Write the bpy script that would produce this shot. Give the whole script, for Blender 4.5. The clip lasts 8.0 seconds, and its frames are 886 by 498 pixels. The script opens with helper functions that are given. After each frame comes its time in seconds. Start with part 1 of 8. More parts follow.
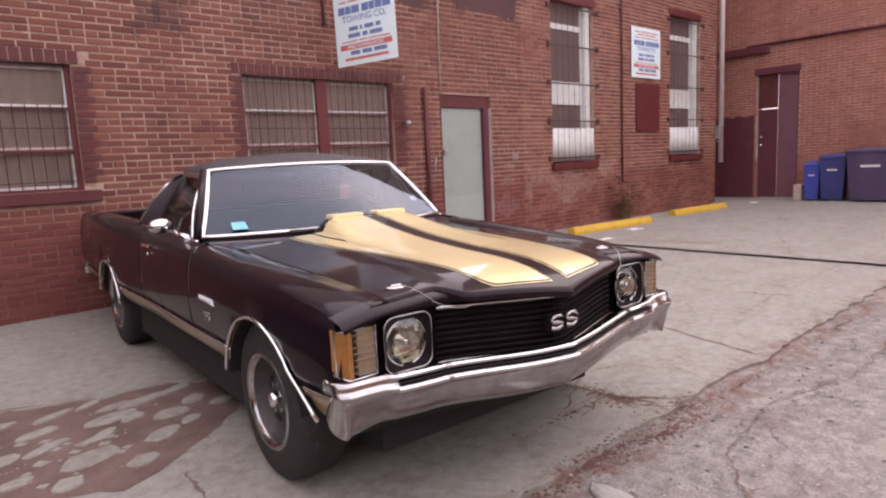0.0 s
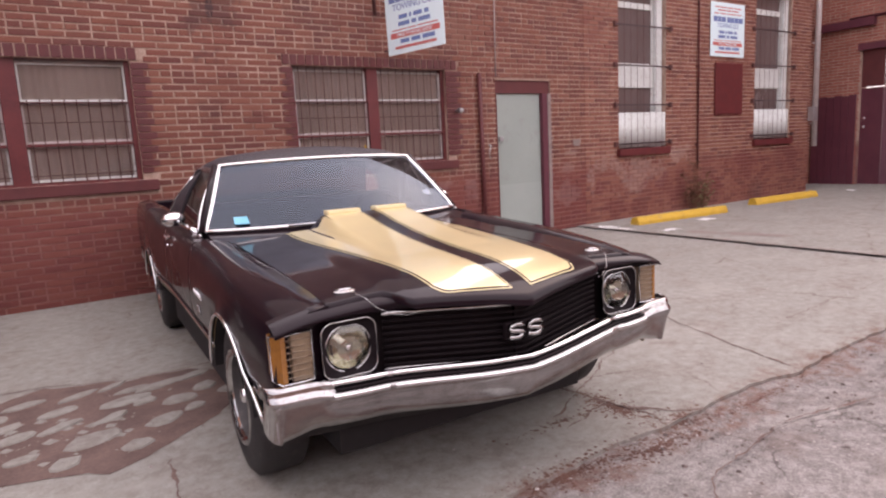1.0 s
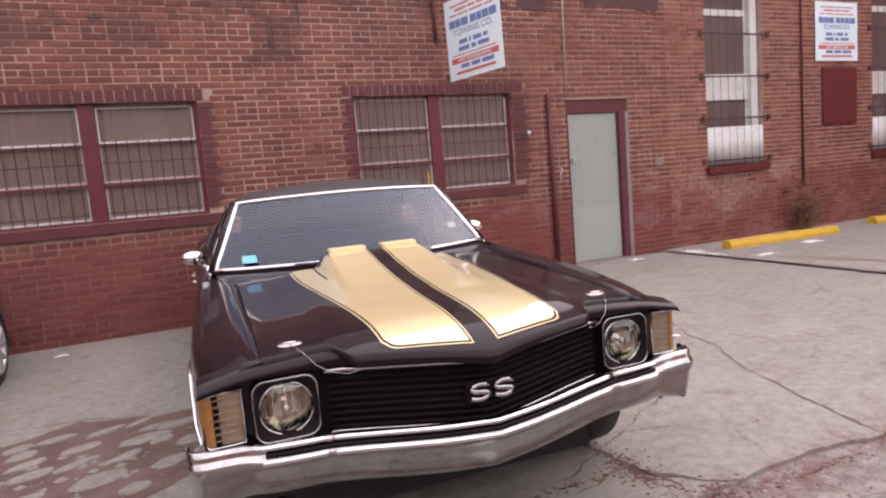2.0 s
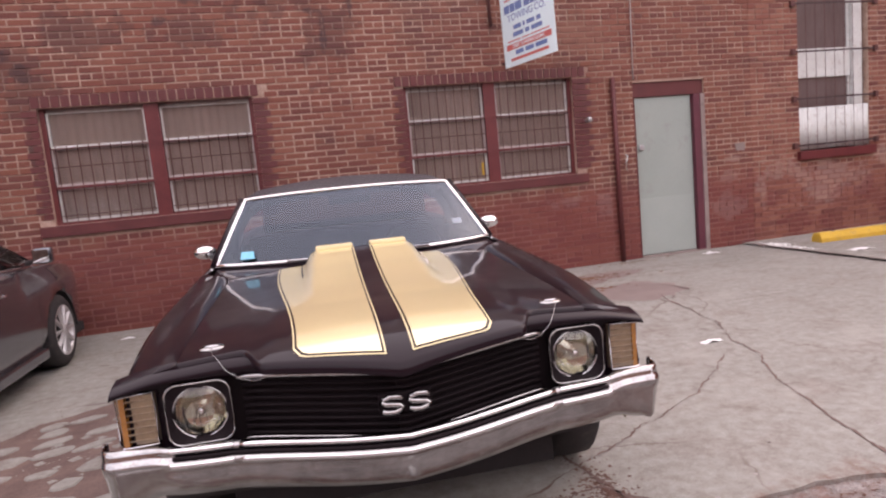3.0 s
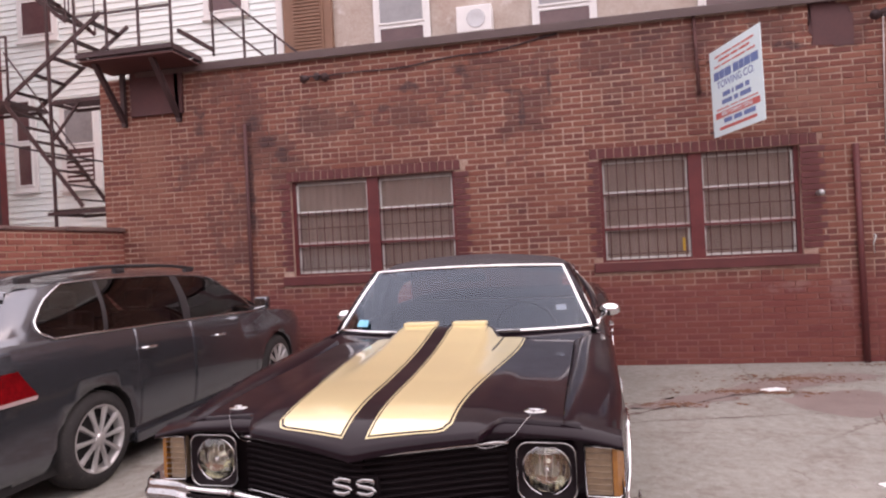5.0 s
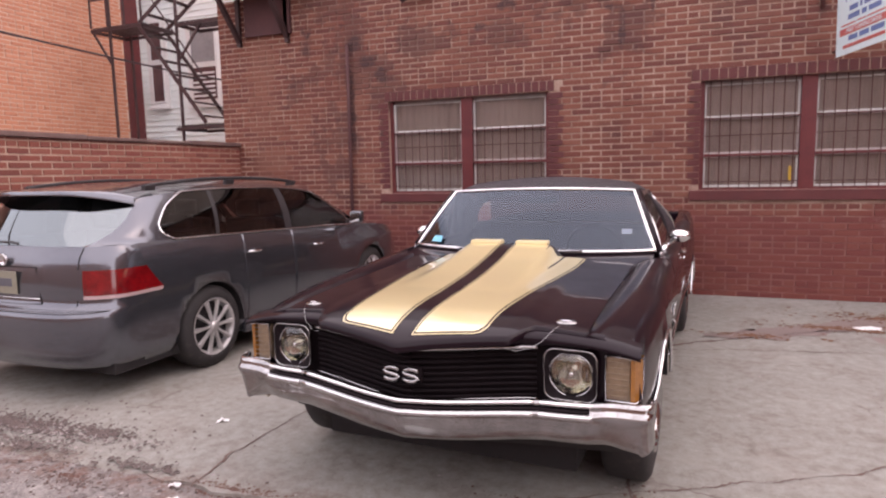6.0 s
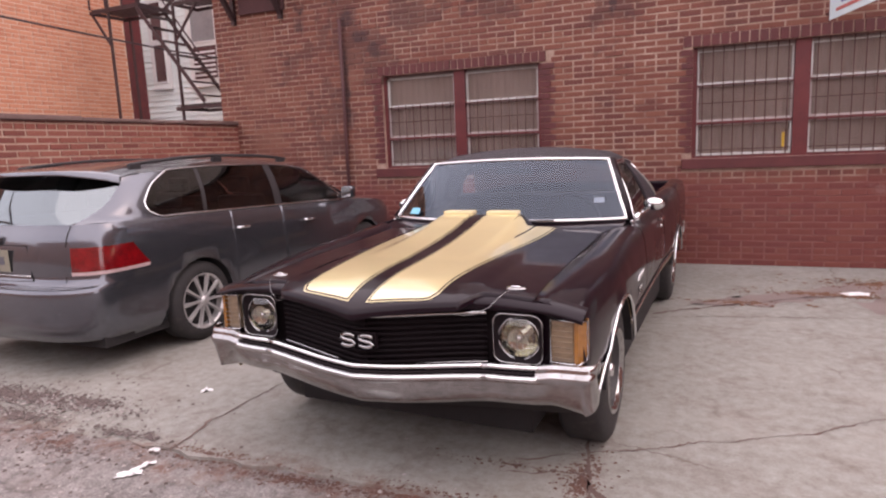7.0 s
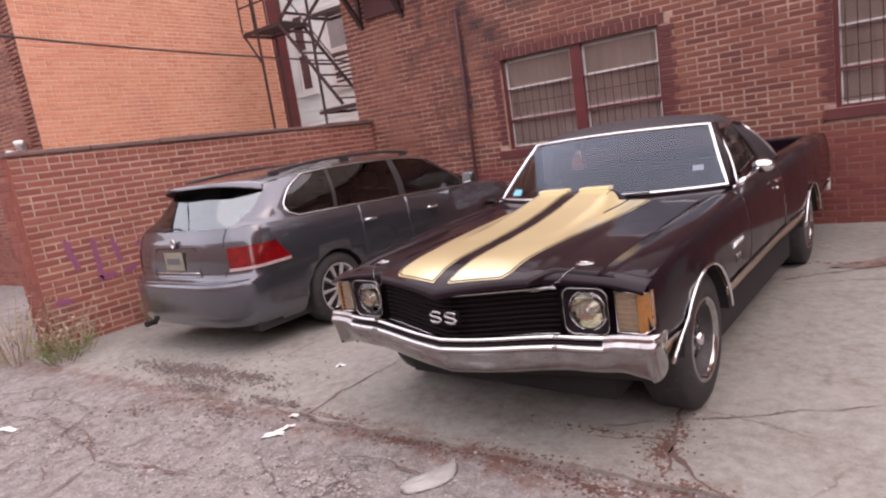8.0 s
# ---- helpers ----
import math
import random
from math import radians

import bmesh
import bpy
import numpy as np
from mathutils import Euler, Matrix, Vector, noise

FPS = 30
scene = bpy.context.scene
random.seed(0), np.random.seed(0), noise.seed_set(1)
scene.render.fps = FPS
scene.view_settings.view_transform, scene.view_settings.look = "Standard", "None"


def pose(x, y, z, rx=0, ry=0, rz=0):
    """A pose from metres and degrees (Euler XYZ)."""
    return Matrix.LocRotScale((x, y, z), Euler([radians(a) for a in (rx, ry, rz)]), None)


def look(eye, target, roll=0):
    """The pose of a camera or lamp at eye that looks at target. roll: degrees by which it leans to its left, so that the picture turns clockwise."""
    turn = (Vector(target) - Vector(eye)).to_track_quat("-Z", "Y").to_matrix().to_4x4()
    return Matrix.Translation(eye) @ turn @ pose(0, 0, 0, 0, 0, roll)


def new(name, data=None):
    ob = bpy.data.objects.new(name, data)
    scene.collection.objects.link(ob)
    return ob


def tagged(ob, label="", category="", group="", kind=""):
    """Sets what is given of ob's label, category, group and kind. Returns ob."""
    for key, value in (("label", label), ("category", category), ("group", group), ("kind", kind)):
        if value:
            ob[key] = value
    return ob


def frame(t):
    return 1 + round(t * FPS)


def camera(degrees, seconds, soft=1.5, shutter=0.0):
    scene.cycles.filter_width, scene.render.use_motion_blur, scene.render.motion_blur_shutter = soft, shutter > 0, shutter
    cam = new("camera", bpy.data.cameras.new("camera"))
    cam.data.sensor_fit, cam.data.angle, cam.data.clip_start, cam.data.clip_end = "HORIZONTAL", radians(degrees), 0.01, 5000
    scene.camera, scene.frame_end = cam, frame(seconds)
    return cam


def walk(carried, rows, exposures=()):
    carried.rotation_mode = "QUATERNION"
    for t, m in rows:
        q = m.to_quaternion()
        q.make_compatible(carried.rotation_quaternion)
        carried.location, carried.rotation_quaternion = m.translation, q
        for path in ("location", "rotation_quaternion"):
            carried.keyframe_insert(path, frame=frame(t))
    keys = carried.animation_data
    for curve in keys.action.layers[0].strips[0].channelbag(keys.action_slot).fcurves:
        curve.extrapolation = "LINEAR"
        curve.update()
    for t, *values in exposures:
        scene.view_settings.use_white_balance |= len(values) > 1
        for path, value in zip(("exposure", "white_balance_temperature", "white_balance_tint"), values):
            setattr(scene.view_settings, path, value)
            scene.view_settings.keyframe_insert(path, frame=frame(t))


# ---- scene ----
cam = camera(70.5, 8.0, soft=2.2)
PATH = [
    (0, (0.117, 0.105, 1.305), (1.425, 1.594, 1.031), -2.7),
    (0.2, (0.201, 0.089, 1.313), (1.536, 1.551, 1.030), -2.5),
    (0.3, (0.237, 0.077, 1.308), (1.572, 1.530, 0.978), -2.8),
    (0.5, (0.311, 0.035, 1.31), (1.574, 1.545, 0.955), -4.4),
    (0.7, (0.415, -0.047, 1.328), (1.548, 1.574, 1.029), -4.8),
    (0.8, (0.467, -0.089, 1.331), (1.561, 1.556, 1.019), -3.3),
    (1, (0.566, -0.137, 1.347), (1.647, 1.517, 1.034), -3.0),
    (1.2, (0.670, -0.160, 1.347), (1.696, 1.529, 1.037), -4.7),
    (1.3, (0.720, -0.162, 1.340), (1.709, 1.549, 1.031), -4.9),
    (1.5, (0.847, -0.164, 1.337), (1.735, 1.615, 1.125), -5.6),
    (1.7, (0.969, -0.154, 1.352), (1.812, 1.647, 1.138), -5.2),
    (2.8, (1.635, -0.288, 1.381), (2.205, 1.614, 1.137), -5.4),
    (3, (1.757, -0.281, 1.372), (2.24, 1.645, 1.132), -5.4),
    (3.2, (1.887, -0.247, 1.376), (2.279, 1.706, 1.196), -4.4),
    (3.3, (1.949, -0.245, 1.380), (2.320, 1.712, 1.204), -4.0),
    (3.5, (2.063, -0.255, 1.392), (2.467, 1.702, 1.309), -3.4),
    (3.7, (2.168, -0.240, 1.399), (2.480, 1.734, 1.319), -4.5),
    (4, (2.321, -0.304, 1.409), (2.434, 1.693, 1.401), -4.2),
    (4.2, (2.436, -0.358, 1.423), (2.418, 1.641, 1.366), -3.0),
    (5.3, (2.878, -0.449, 1.486), (2.444, 1.504, 1.492), -2.4),
    (5.5, (2.924, -0.466, 1.492), (2.41, 1.466, 1.429), -2.2),
    (5.7, (3.003, -0.554, 1.489), (2.311, 1.32, 1.381), -3.3),
    (6, (3.091, -0.599, 1.463), (2.391, 1.259, 1.221), -1.3),
    (6.2, (3.130, -0.609, 1.427), (2.441, 1.248, 1.157), -2.9),
    (6.3, (3.153, -0.607, 1.424), (2.486, 1.249, 1.088), -3.3),
    (6.5, (3.2, -0.599, 1.437), (2.527, 1.252, 1.09), -3.1),
    (6.7, (3.249, -0.594, 1.427), (2.570, 1.258, 1.097), -3.8),
    (7, (3.357, -0.569, 1.436), (2.612, 1.26, 1.119), -2.5),
    (7.3, (3.447, -0.574, 1.438), (2.597, 1.207, 1.108), -6.3),
    (7.5, (3.536, -0.583, 1.45), (2.608, 1.158, 1.118), -6.1),
    (7.7, (3.612, -0.611, 1.449), (2.560, 1.058, 1.122), -8.4),
    (8, (3.773, -0.618, 1.466), (2.601, 0.967, 1.128), -8.5),
]
walk(cam, [(t, look(eye, target, roll)) for t, eye, target, roll in PATH], [(0, 0.38, 6900, 29), (8, 0.38, 6900, 29)])

# ---- world, sun and sky ----
world = bpy.data.worlds.new("overcast_sky")
scene.world = world
world.use_nodes = True
wn = world.node_tree
sky = wn.nodes.new("ShaderNodeTexSky")
sky.sky_type = 'NISHITA'
sky.sun_disc = False
sky.sun_elevation = radians(48)
sky.sun_rotation = radians(81)
sky.air_density = 1.2
sky.dust_density = 4.0
sky.ozone_density = 1.0
cloud = wn.nodes.new("ShaderNodeMix")
cloud.data_type = 'RGBA'
cloud.inputs[0].default_value = 0.7
cloud.inputs[7].default_value = (11.6, 11.8, 12.2, 1)
wn.links.new(sky.outputs[0], cloud.inputs[6])
wn.links.new(cloud.outputs[2], wn.nodes["Background"].inputs[0])
wn.nodes["Background"].inputs[1].default_value = 0.15
sun = new("sun", bpy.data.lights.new("sun", 'SUN'))
sun.data.energy = 1.5
sun.data.angle = radians(170)
sun.data.color = (1.0, 0.95, 0.88)
sun.matrix_world = look((2 + 13.2, 3 + 2.0, 14.8), (2, 3, 0))

# ---- materials ----


def principled(name):
    m = bpy.data.materials.new(name)
    m.use_nodes = True
    return m, m.node_tree, m.node_tree.nodes["Principled BSDF"]


def node(nt, kind, **inputs):
    n = nt.nodes.new(kind)
    for key, value in inputs.items():
        n.inputs[key].default_value = value
    return n


def place_of(nt, scale=(1, 1, 1)):
    g = nt.nodes.new("ShaderNodeNewGeometry")
    mp = nt.nodes.new("ShaderNodeMapping")
    mp.inputs["Scale"].default_value = scale
    nt.links.new(g.outputs["Position"], mp.inputs["Vector"])
    return mp.outputs["Vector"]


def noise_of(nt, vec, scale, detail=4.0, rough=0.6):
    n = node(nt, "ShaderNodeTexNoise", Scale=scale, Detail=detail, Roughness=rough)
    nt.links.new(vec, n.inputs["Vector"])
    return n.outputs["Fac"]


def ramp_of(nt, fac, a, b, lo=0.35, hi=0.65):
    r = nt.nodes.new("ShaderNodeValToRGB")
    r.color_ramp.elements[0].position, r.color_ramp.elements[1].position = lo, hi
    r.color_ramp.elements[0].color, r.color_ramp.elements[1].color = (*a, 1), (*b, 1)
    nt.links.new(fac, r.inputs["Fac"])
    return r.outputs["Color"]


def mix_of(nt, fac, a, b, mode='MIX'):
    n = nt.nodes.new("ShaderNodeMix")
    n.data_type, n.blend_type = 'RGBA', mode
    for sock, value in ((n.inputs[0], fac), (n.inputs[6], a), (n.inputs[7], b)):
        if isinstance(value, (int, float)):
            sock.default_value = value
        elif isinstance(value, tuple):
            sock.default_value = (*value, 1)
        else:
            nt.links.new(value, sock)
    return n.outputs[2]


def bump_of(nt, bs, height, strength, distance):
    b = node(nt, "ShaderNodeBump", Strength=strength, Distance=distance)
    nt.links.new(height, b.inputs["Height"])
    nt.links.new(b.outputs["Normal"], bs.inputs["Normal"])


def surface(name, dark, light, rough=0.6, metal=0.0, coarse=2.0, fine=60.0, bump=0.0, coat=0.0, grime=None, rough_var=0.1, stretch=(1, 1, 1)):
    """A surface with colour variation at two scales, and fine relief."""
    m, nt, bs = principled(name)
    vec = place_of(nt, stretch)
    big, small = noise_of(nt, vec, coarse, 5), noise_of(nt, vec, fine, 3)
    col = ramp_of(nt, big, dark, light, 0.3, 0.7)
    col = mix_of(nt, 0.35, col, ramp_of(nt, small, dark, light, 0.25, 0.75))
    if grime:
        mask = ramp_of(nt, noise_of(nt, vec, coarse * 2.7, 6, 0.7), (0, 0, 0), (1, 1, 1), 0.55, 0.75)
        col = mix_of(nt, mask, col, grime)
    nt.links.new(col, bs.inputs["Base Color"])
    r = nt.nodes.new("ShaderNodeMapRange")
    r.inputs["To Min"].default_value, r.inputs["To Max"].default_value = max(0.02, rough - rough_var), min(1, rough + rough_var)
    nt.links.new(small if coarse > 20 else big, r.inputs["Value"])
    nt.links.new(r.outputs["Result"], bs.inputs["Roughness"])
    bs.inputs["Metallic"].default_value = metal
    bs.inputs["Coat Weight"].default_value = coat
    bs.inputs["Coat Roughness"].default_value = 0.04
    if bump:
        bump_of(nt, bs, small, bump, 0.004)
    return m


def spots_of(nt, vec, spots, ragged=0.55):
    """1 inside ragged oval spots on a wall (x, z, half width, half height), 0 outside."""
    sep = nt.nodes.new("ShaderNodeSeparateXYZ")
    nt.links.new(vec, sep.inputs[0])
    rough = noise_of(nt, vec, 3.2, 8, 0.72)
    total = None
    for x, z, rx, rz in spots:
        terms = []
        for sock, c, r in ((sep.outputs["X"], x, rx), (sep.outputs["Z"], z, rz)):
            a = nt.nodes.new("ShaderNodeMath")
            a.operation = 'MULTIPLY_ADD'
            nt.links.new(sock, a.inputs[0])
            a.inputs[1].default_value, a.inputs[2].default_value = 1 / r, -c / r
            b = nt.nodes.new("ShaderNodeMath")
            b.operation = 'POWER'
            q = nt.nodes.new("ShaderNodeMath")
            q.operation = 'ABSOLUTE'
            nt.links.new(a.outputs[0], q.inputs[0])
            nt.links.new(q.outputs[0], b.inputs[0])
            b.inputs[1].default_value = 2
            terms.append(b.outputs[0])
        d = nt.nodes.new("ShaderNodeMath")
        nt.links.new(terms[0], d.inputs[0])
        nt.links.new(terms[1], d.inputs[1])
        if total is None:
            total = d.outputs[0]
        else:
            m = nt.nodes.new("ShaderNodeMath")
            m.operation = 'MINIMUM'
            nt.links.new(total, m.inputs[0])
            nt.links.new(d.outputs[0], m.inputs[1])
            total = m.outputs[0]
    e = nt.nodes.new("ShaderNodeMath")
    e.operation = 'MULTIPLY_ADD'
    nt.links.new(rough, e.inputs[0])
    e.inputs[1].default_value = 2.6 * ragged
    shift = nt.nodes.new("ShaderNodeMath")
    nt.links.new(total, shift.inputs[0])
    shift.inputs[1].default_value = 0.66 - 1.3 * ragged
    nt.links.new(shift.outputs[0], e.inputs[2])
    return ramp_of(nt, e.outputs[0], (1, 1, 1), (0, 0, 0), 0.75, 1.0 + 0.25 * ragged)


SOOT_SPOTS = ((2.49, 3.1, 0.5, 1.2), (2.2, 3.55, 1.5, 0.45), (-1.5, 3.6, 0.9, 0.55), (-1.15, 3.25, 0.7, 0.6), (-0.85, 2.9, 0.7, 0.6), (-0.6, 2.55, 0.5, 0.45), (-1.9, 2.75, 0.6, 0.45), (-0.1, 3.2, 1.0, 0.4), (-1.3, 1.9, 0.6, 0.9), (1.15, 3.2, 1.2, 0.45), (6.0, 3.72, 1.8, 0.4), (4.45, 3.4, 0.34, 1.0), (3.5, 3.6, 1.0, 0.4))
DUST_SPOTS = ((-2.5, 2.7, 0.55, 1.5), (-2.4, 1.6, 0.6, 0.8), (-1.0, 2.6, 0.2, 0.8), (5.6, 2.9, 0.8, 0.4))
BLOOM_SPOTS = ((5.82, 0.72, 0.16, 0.28), (8.2, 0.65, 0.16, 0.5), (5.2, 0.85, 0.5, 0.12), (7.75, 0.95, 0.28, 0.14), (7.75, 1.2, 0.22, 0.06), (9.2, 0.75, 0.8, 0.5), (9.9, 0.8, 0.4, 0.5), (8.6, 1.0, 0.6, 0.25), (10.5, 1.05, 0.5, 0.25), (7.7, 0.6, 0.4, 0.3))
STREAK_SPOTS = ((2.44, 3.02, 0.075, 0.46), (2.33, 3.30, 0.22, 0.07), (2.78, 3.34, 0.06, 0.26), (1.75, 3.6, 0.16, 0.22), (-1.25, 3.42, 0.22, 0.14), (-1.02, 3.18, 0.20, 0.18), (-0.82, 2.95, 0.20, 0.17), (-0.62, 2.75, 0.18, 0.15), (-1.07, 2.3, 0.10, 0.85), (1.05, 3.45, 0.32, 0.16), (0.75, 3.24, 0.2, 0.12), (-1.75, 3.25, 0.22, 0.5), (3.35, 2.1, 0.06, 0.3), (-0.62, 1.95, 0.10, 0.5), (5.45, 3.5, 0.3, 0.12))
RED_SPOTS = ((8.5, 0.58, 0.35, 0.22), (10.3, 0.5, 1.1, 0.45), (12.6, 0.75, 1.3, 0.6), (11.3, 0.35, 1.0, 0.4), (14.2, 0.9, 1.0, 0.7), (9.0, 0.2, 0.9, 0.25), (12.0, 1.6, 0.7, 0.6))


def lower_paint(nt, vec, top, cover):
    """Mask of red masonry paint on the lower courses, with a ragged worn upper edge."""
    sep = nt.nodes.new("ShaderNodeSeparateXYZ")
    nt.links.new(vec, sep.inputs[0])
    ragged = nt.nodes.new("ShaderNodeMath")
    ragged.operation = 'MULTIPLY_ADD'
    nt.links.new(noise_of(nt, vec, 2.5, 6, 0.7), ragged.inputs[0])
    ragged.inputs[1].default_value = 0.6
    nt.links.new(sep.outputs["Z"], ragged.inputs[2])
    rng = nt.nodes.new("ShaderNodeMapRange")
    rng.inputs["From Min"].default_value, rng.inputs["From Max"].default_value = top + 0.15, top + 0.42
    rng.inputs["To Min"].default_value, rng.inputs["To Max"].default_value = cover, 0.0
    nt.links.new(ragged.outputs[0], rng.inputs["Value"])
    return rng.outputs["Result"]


def mortar_material(name, dark, light, paint, paint_top):
    m, nt, bs = principled(name)
    vec = place_of(nt)
    col = mix_of(nt, 0.4, ramp_of(nt, noise_of(nt, vec, 4.5, 7, 0.75), dark, light, 0.36, 0.68), ramp_of(nt, noise_of(nt, vec, 110, 3), dark, light))
    worn = ramp_of(nt, noise_of(nt, vec, 0.8, 7, 0.7), (0, 0, 0), (0.85, 0.85, 0.85), 0.5, 0.66)
    col = mix_of(nt, worn, col, (0.22, 0.11, 0.09))
    col = mix_of(nt, mix_of(nt, 0.6, (0, 0, 0), spots_of(nt, vec, DUST_SPOTS, 0.5)), col, (0.30, 0.16, 0.12))
    col = mix_of(nt, mix_of(nt, 0.6, (0, 0, 0), spots_of(nt, vec, SOOT_SPOTS, 1.5)), col, (0.12, 0.06, 0.055))
    col = mix_of(nt, mix_of(nt, 0.75, (0, 0, 0), spots_of(nt, vec, STREAK_SPOTS, 0.9)), col, (0.10, 0.055, 0.055))
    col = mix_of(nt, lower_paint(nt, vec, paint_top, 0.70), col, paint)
    nt.links.new(col, bs.inputs["Base Color"])
    bs.inputs["Roughness"].default_value = 0.95
    bump_of(nt, bs, noise_of(nt, vec, 120, 3), 0.4, 0.004)
    return m


def brick_material(name, tones, soot, paint=None, paint_top=0.0, pale=0.25, stained=False):
    """Fired clay: each brick takes its own tone; soot and pale bloom lie over it in ragged patches."""
    m, nt, bs = principled(name)
    vec = place_of(nt)
    oi, ge = nt.nodes.new("ShaderNodeObjectInfo"), nt.nodes.new("ShaderNodeNewGeometry")
    add = nt.nodes.new("ShaderNodeMath")
    add.operation = 'ADD'
    nt.links.new(oi.outputs["Random"], add.inputs[0])
    nt.links.new(ge.outputs["Random Per Island"], add.inputs[1])
    fr = nt.nodes.new("ShaderNodeMath")
    fr.operation = 'FRACT'
    nt.links.new(add.outputs[0], fr.inputs[0])
    r = nt.nodes.new("ShaderNodeValToRGB")
    r.color_ramp.interpolation = 'LINEAR'
    els = r.color_ramp.elements
    while len(els) < len(tones):
        els.new(0.5)
    for i, tone in enumerate(tones):
        els[i].position, els[i].color = i / (len(tones) - 1), (*tone, 1)
    nt.links.new(fr.outputs[0], r.inputs["Fac"])
    col = mix_of(nt, noise_of(nt, vec, 45, 4), mix_of(nt, 0.25, r.outputs["Color"], tones[0]), mix_of(nt, 0.2, r.outputs["Color"], tones[-1]))
    mask = ramp_of(nt, noise_of(nt, vec, 0.9, 7, 0.65), (0, 0, 0), (1, 1, 1), 0.56, 0.74)
    col = mix_of(nt, mask, col, mix_of(nt, 0.3, soot, r.outputs["Color"]))
    bloom = ramp_of(nt, noise_of(nt, place_of(nt, (1.0, 1.0, 2.0)), 1.7, 8, 0.75), (0, 0, 0), (pale, pale, pale), 0.6, 0.8)
    col = mix_of(nt, bloom, col, (0.42, 0.33, 0.29))
    if stained:
        dusty = mix_of(nt, 0.6, (0, 0, 0), spots_of(nt, vec, DUST_SPOTS, 0.5))
        col = mix_of(nt, dusty, col, (0.25, 0.115, 0.08))
        sooty = mix_of(nt, 0.6, (0, 0, 0), spots_of(nt, vec, SOOT_SPOTS, 1.5))
        col = mix_of(nt, sooty, col, mix_of(nt, 0.3, soot, r.outputs["Color"]))
        streak = mix_of(nt, 0.8, (0, 0, 0), spots_of(nt, vec, STREAK_SPOTS, 0.9))
        col = mix_of(nt, streak, col, soot)
        bl = spots_of(nt, vec, BLOOM_SPOTS, 1.6)
        col = mix_of(nt, mix_of(nt, 0.28, (0, 0, 0), bl), col, (0.50, 0.40, 0.36))
        rd = spots_of(nt, vec, RED_SPOTS, 1.2)
        col = mix_of(nt, mix_of(nt, 0.75, (0, 0, 0), rd), col, (0.15, 0.032, 0.03))
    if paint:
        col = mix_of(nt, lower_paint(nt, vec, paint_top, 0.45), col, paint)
    nt.links.new(col, bs.inputs["Base Color"])
    bs.inputs["Roughness"].default_value = 0.82
    bump_of(nt, bs, noise_of(nt, vec, 90, 4), 0.5, 0.004)
    return m


def glass_material(name, tint=(1, 1, 1), rough=0.0, see=0.85, ior=1.5, sheen=(1, 1, 1)):
    """Thin tinted pane: clear view through, mirror gloss by Fresnel."""
    m, nt, bs = principled(name)
    out = nt.nodes["Material Output"]
    tr = node(nt, "ShaderNodeBsdfTransparent")
    tr.inputs[0].default_value = tuple(c * see for c in tint) + (1,)
    gl = node(nt, "ShaderNodeBsdfGlossy", Roughness=rough)
    gl.inputs[0].default_value = (*sheen, 1)
    fres = node(nt, "ShaderNodeFresnel", IOR=ior)
    mx = nt.nodes.new("ShaderNodeMixShader")
    nt.links.new(fres.outputs[0], mx.inputs[0])
    nt.links.new(tr.outputs[0], mx.inputs[1])
    nt.links.new(gl.outputs[0], mx.inputs[2])
    nt.links.new(mx.outputs[0], out.inputs["Surface"])
    nt.nodes.remove(bs)
    return m


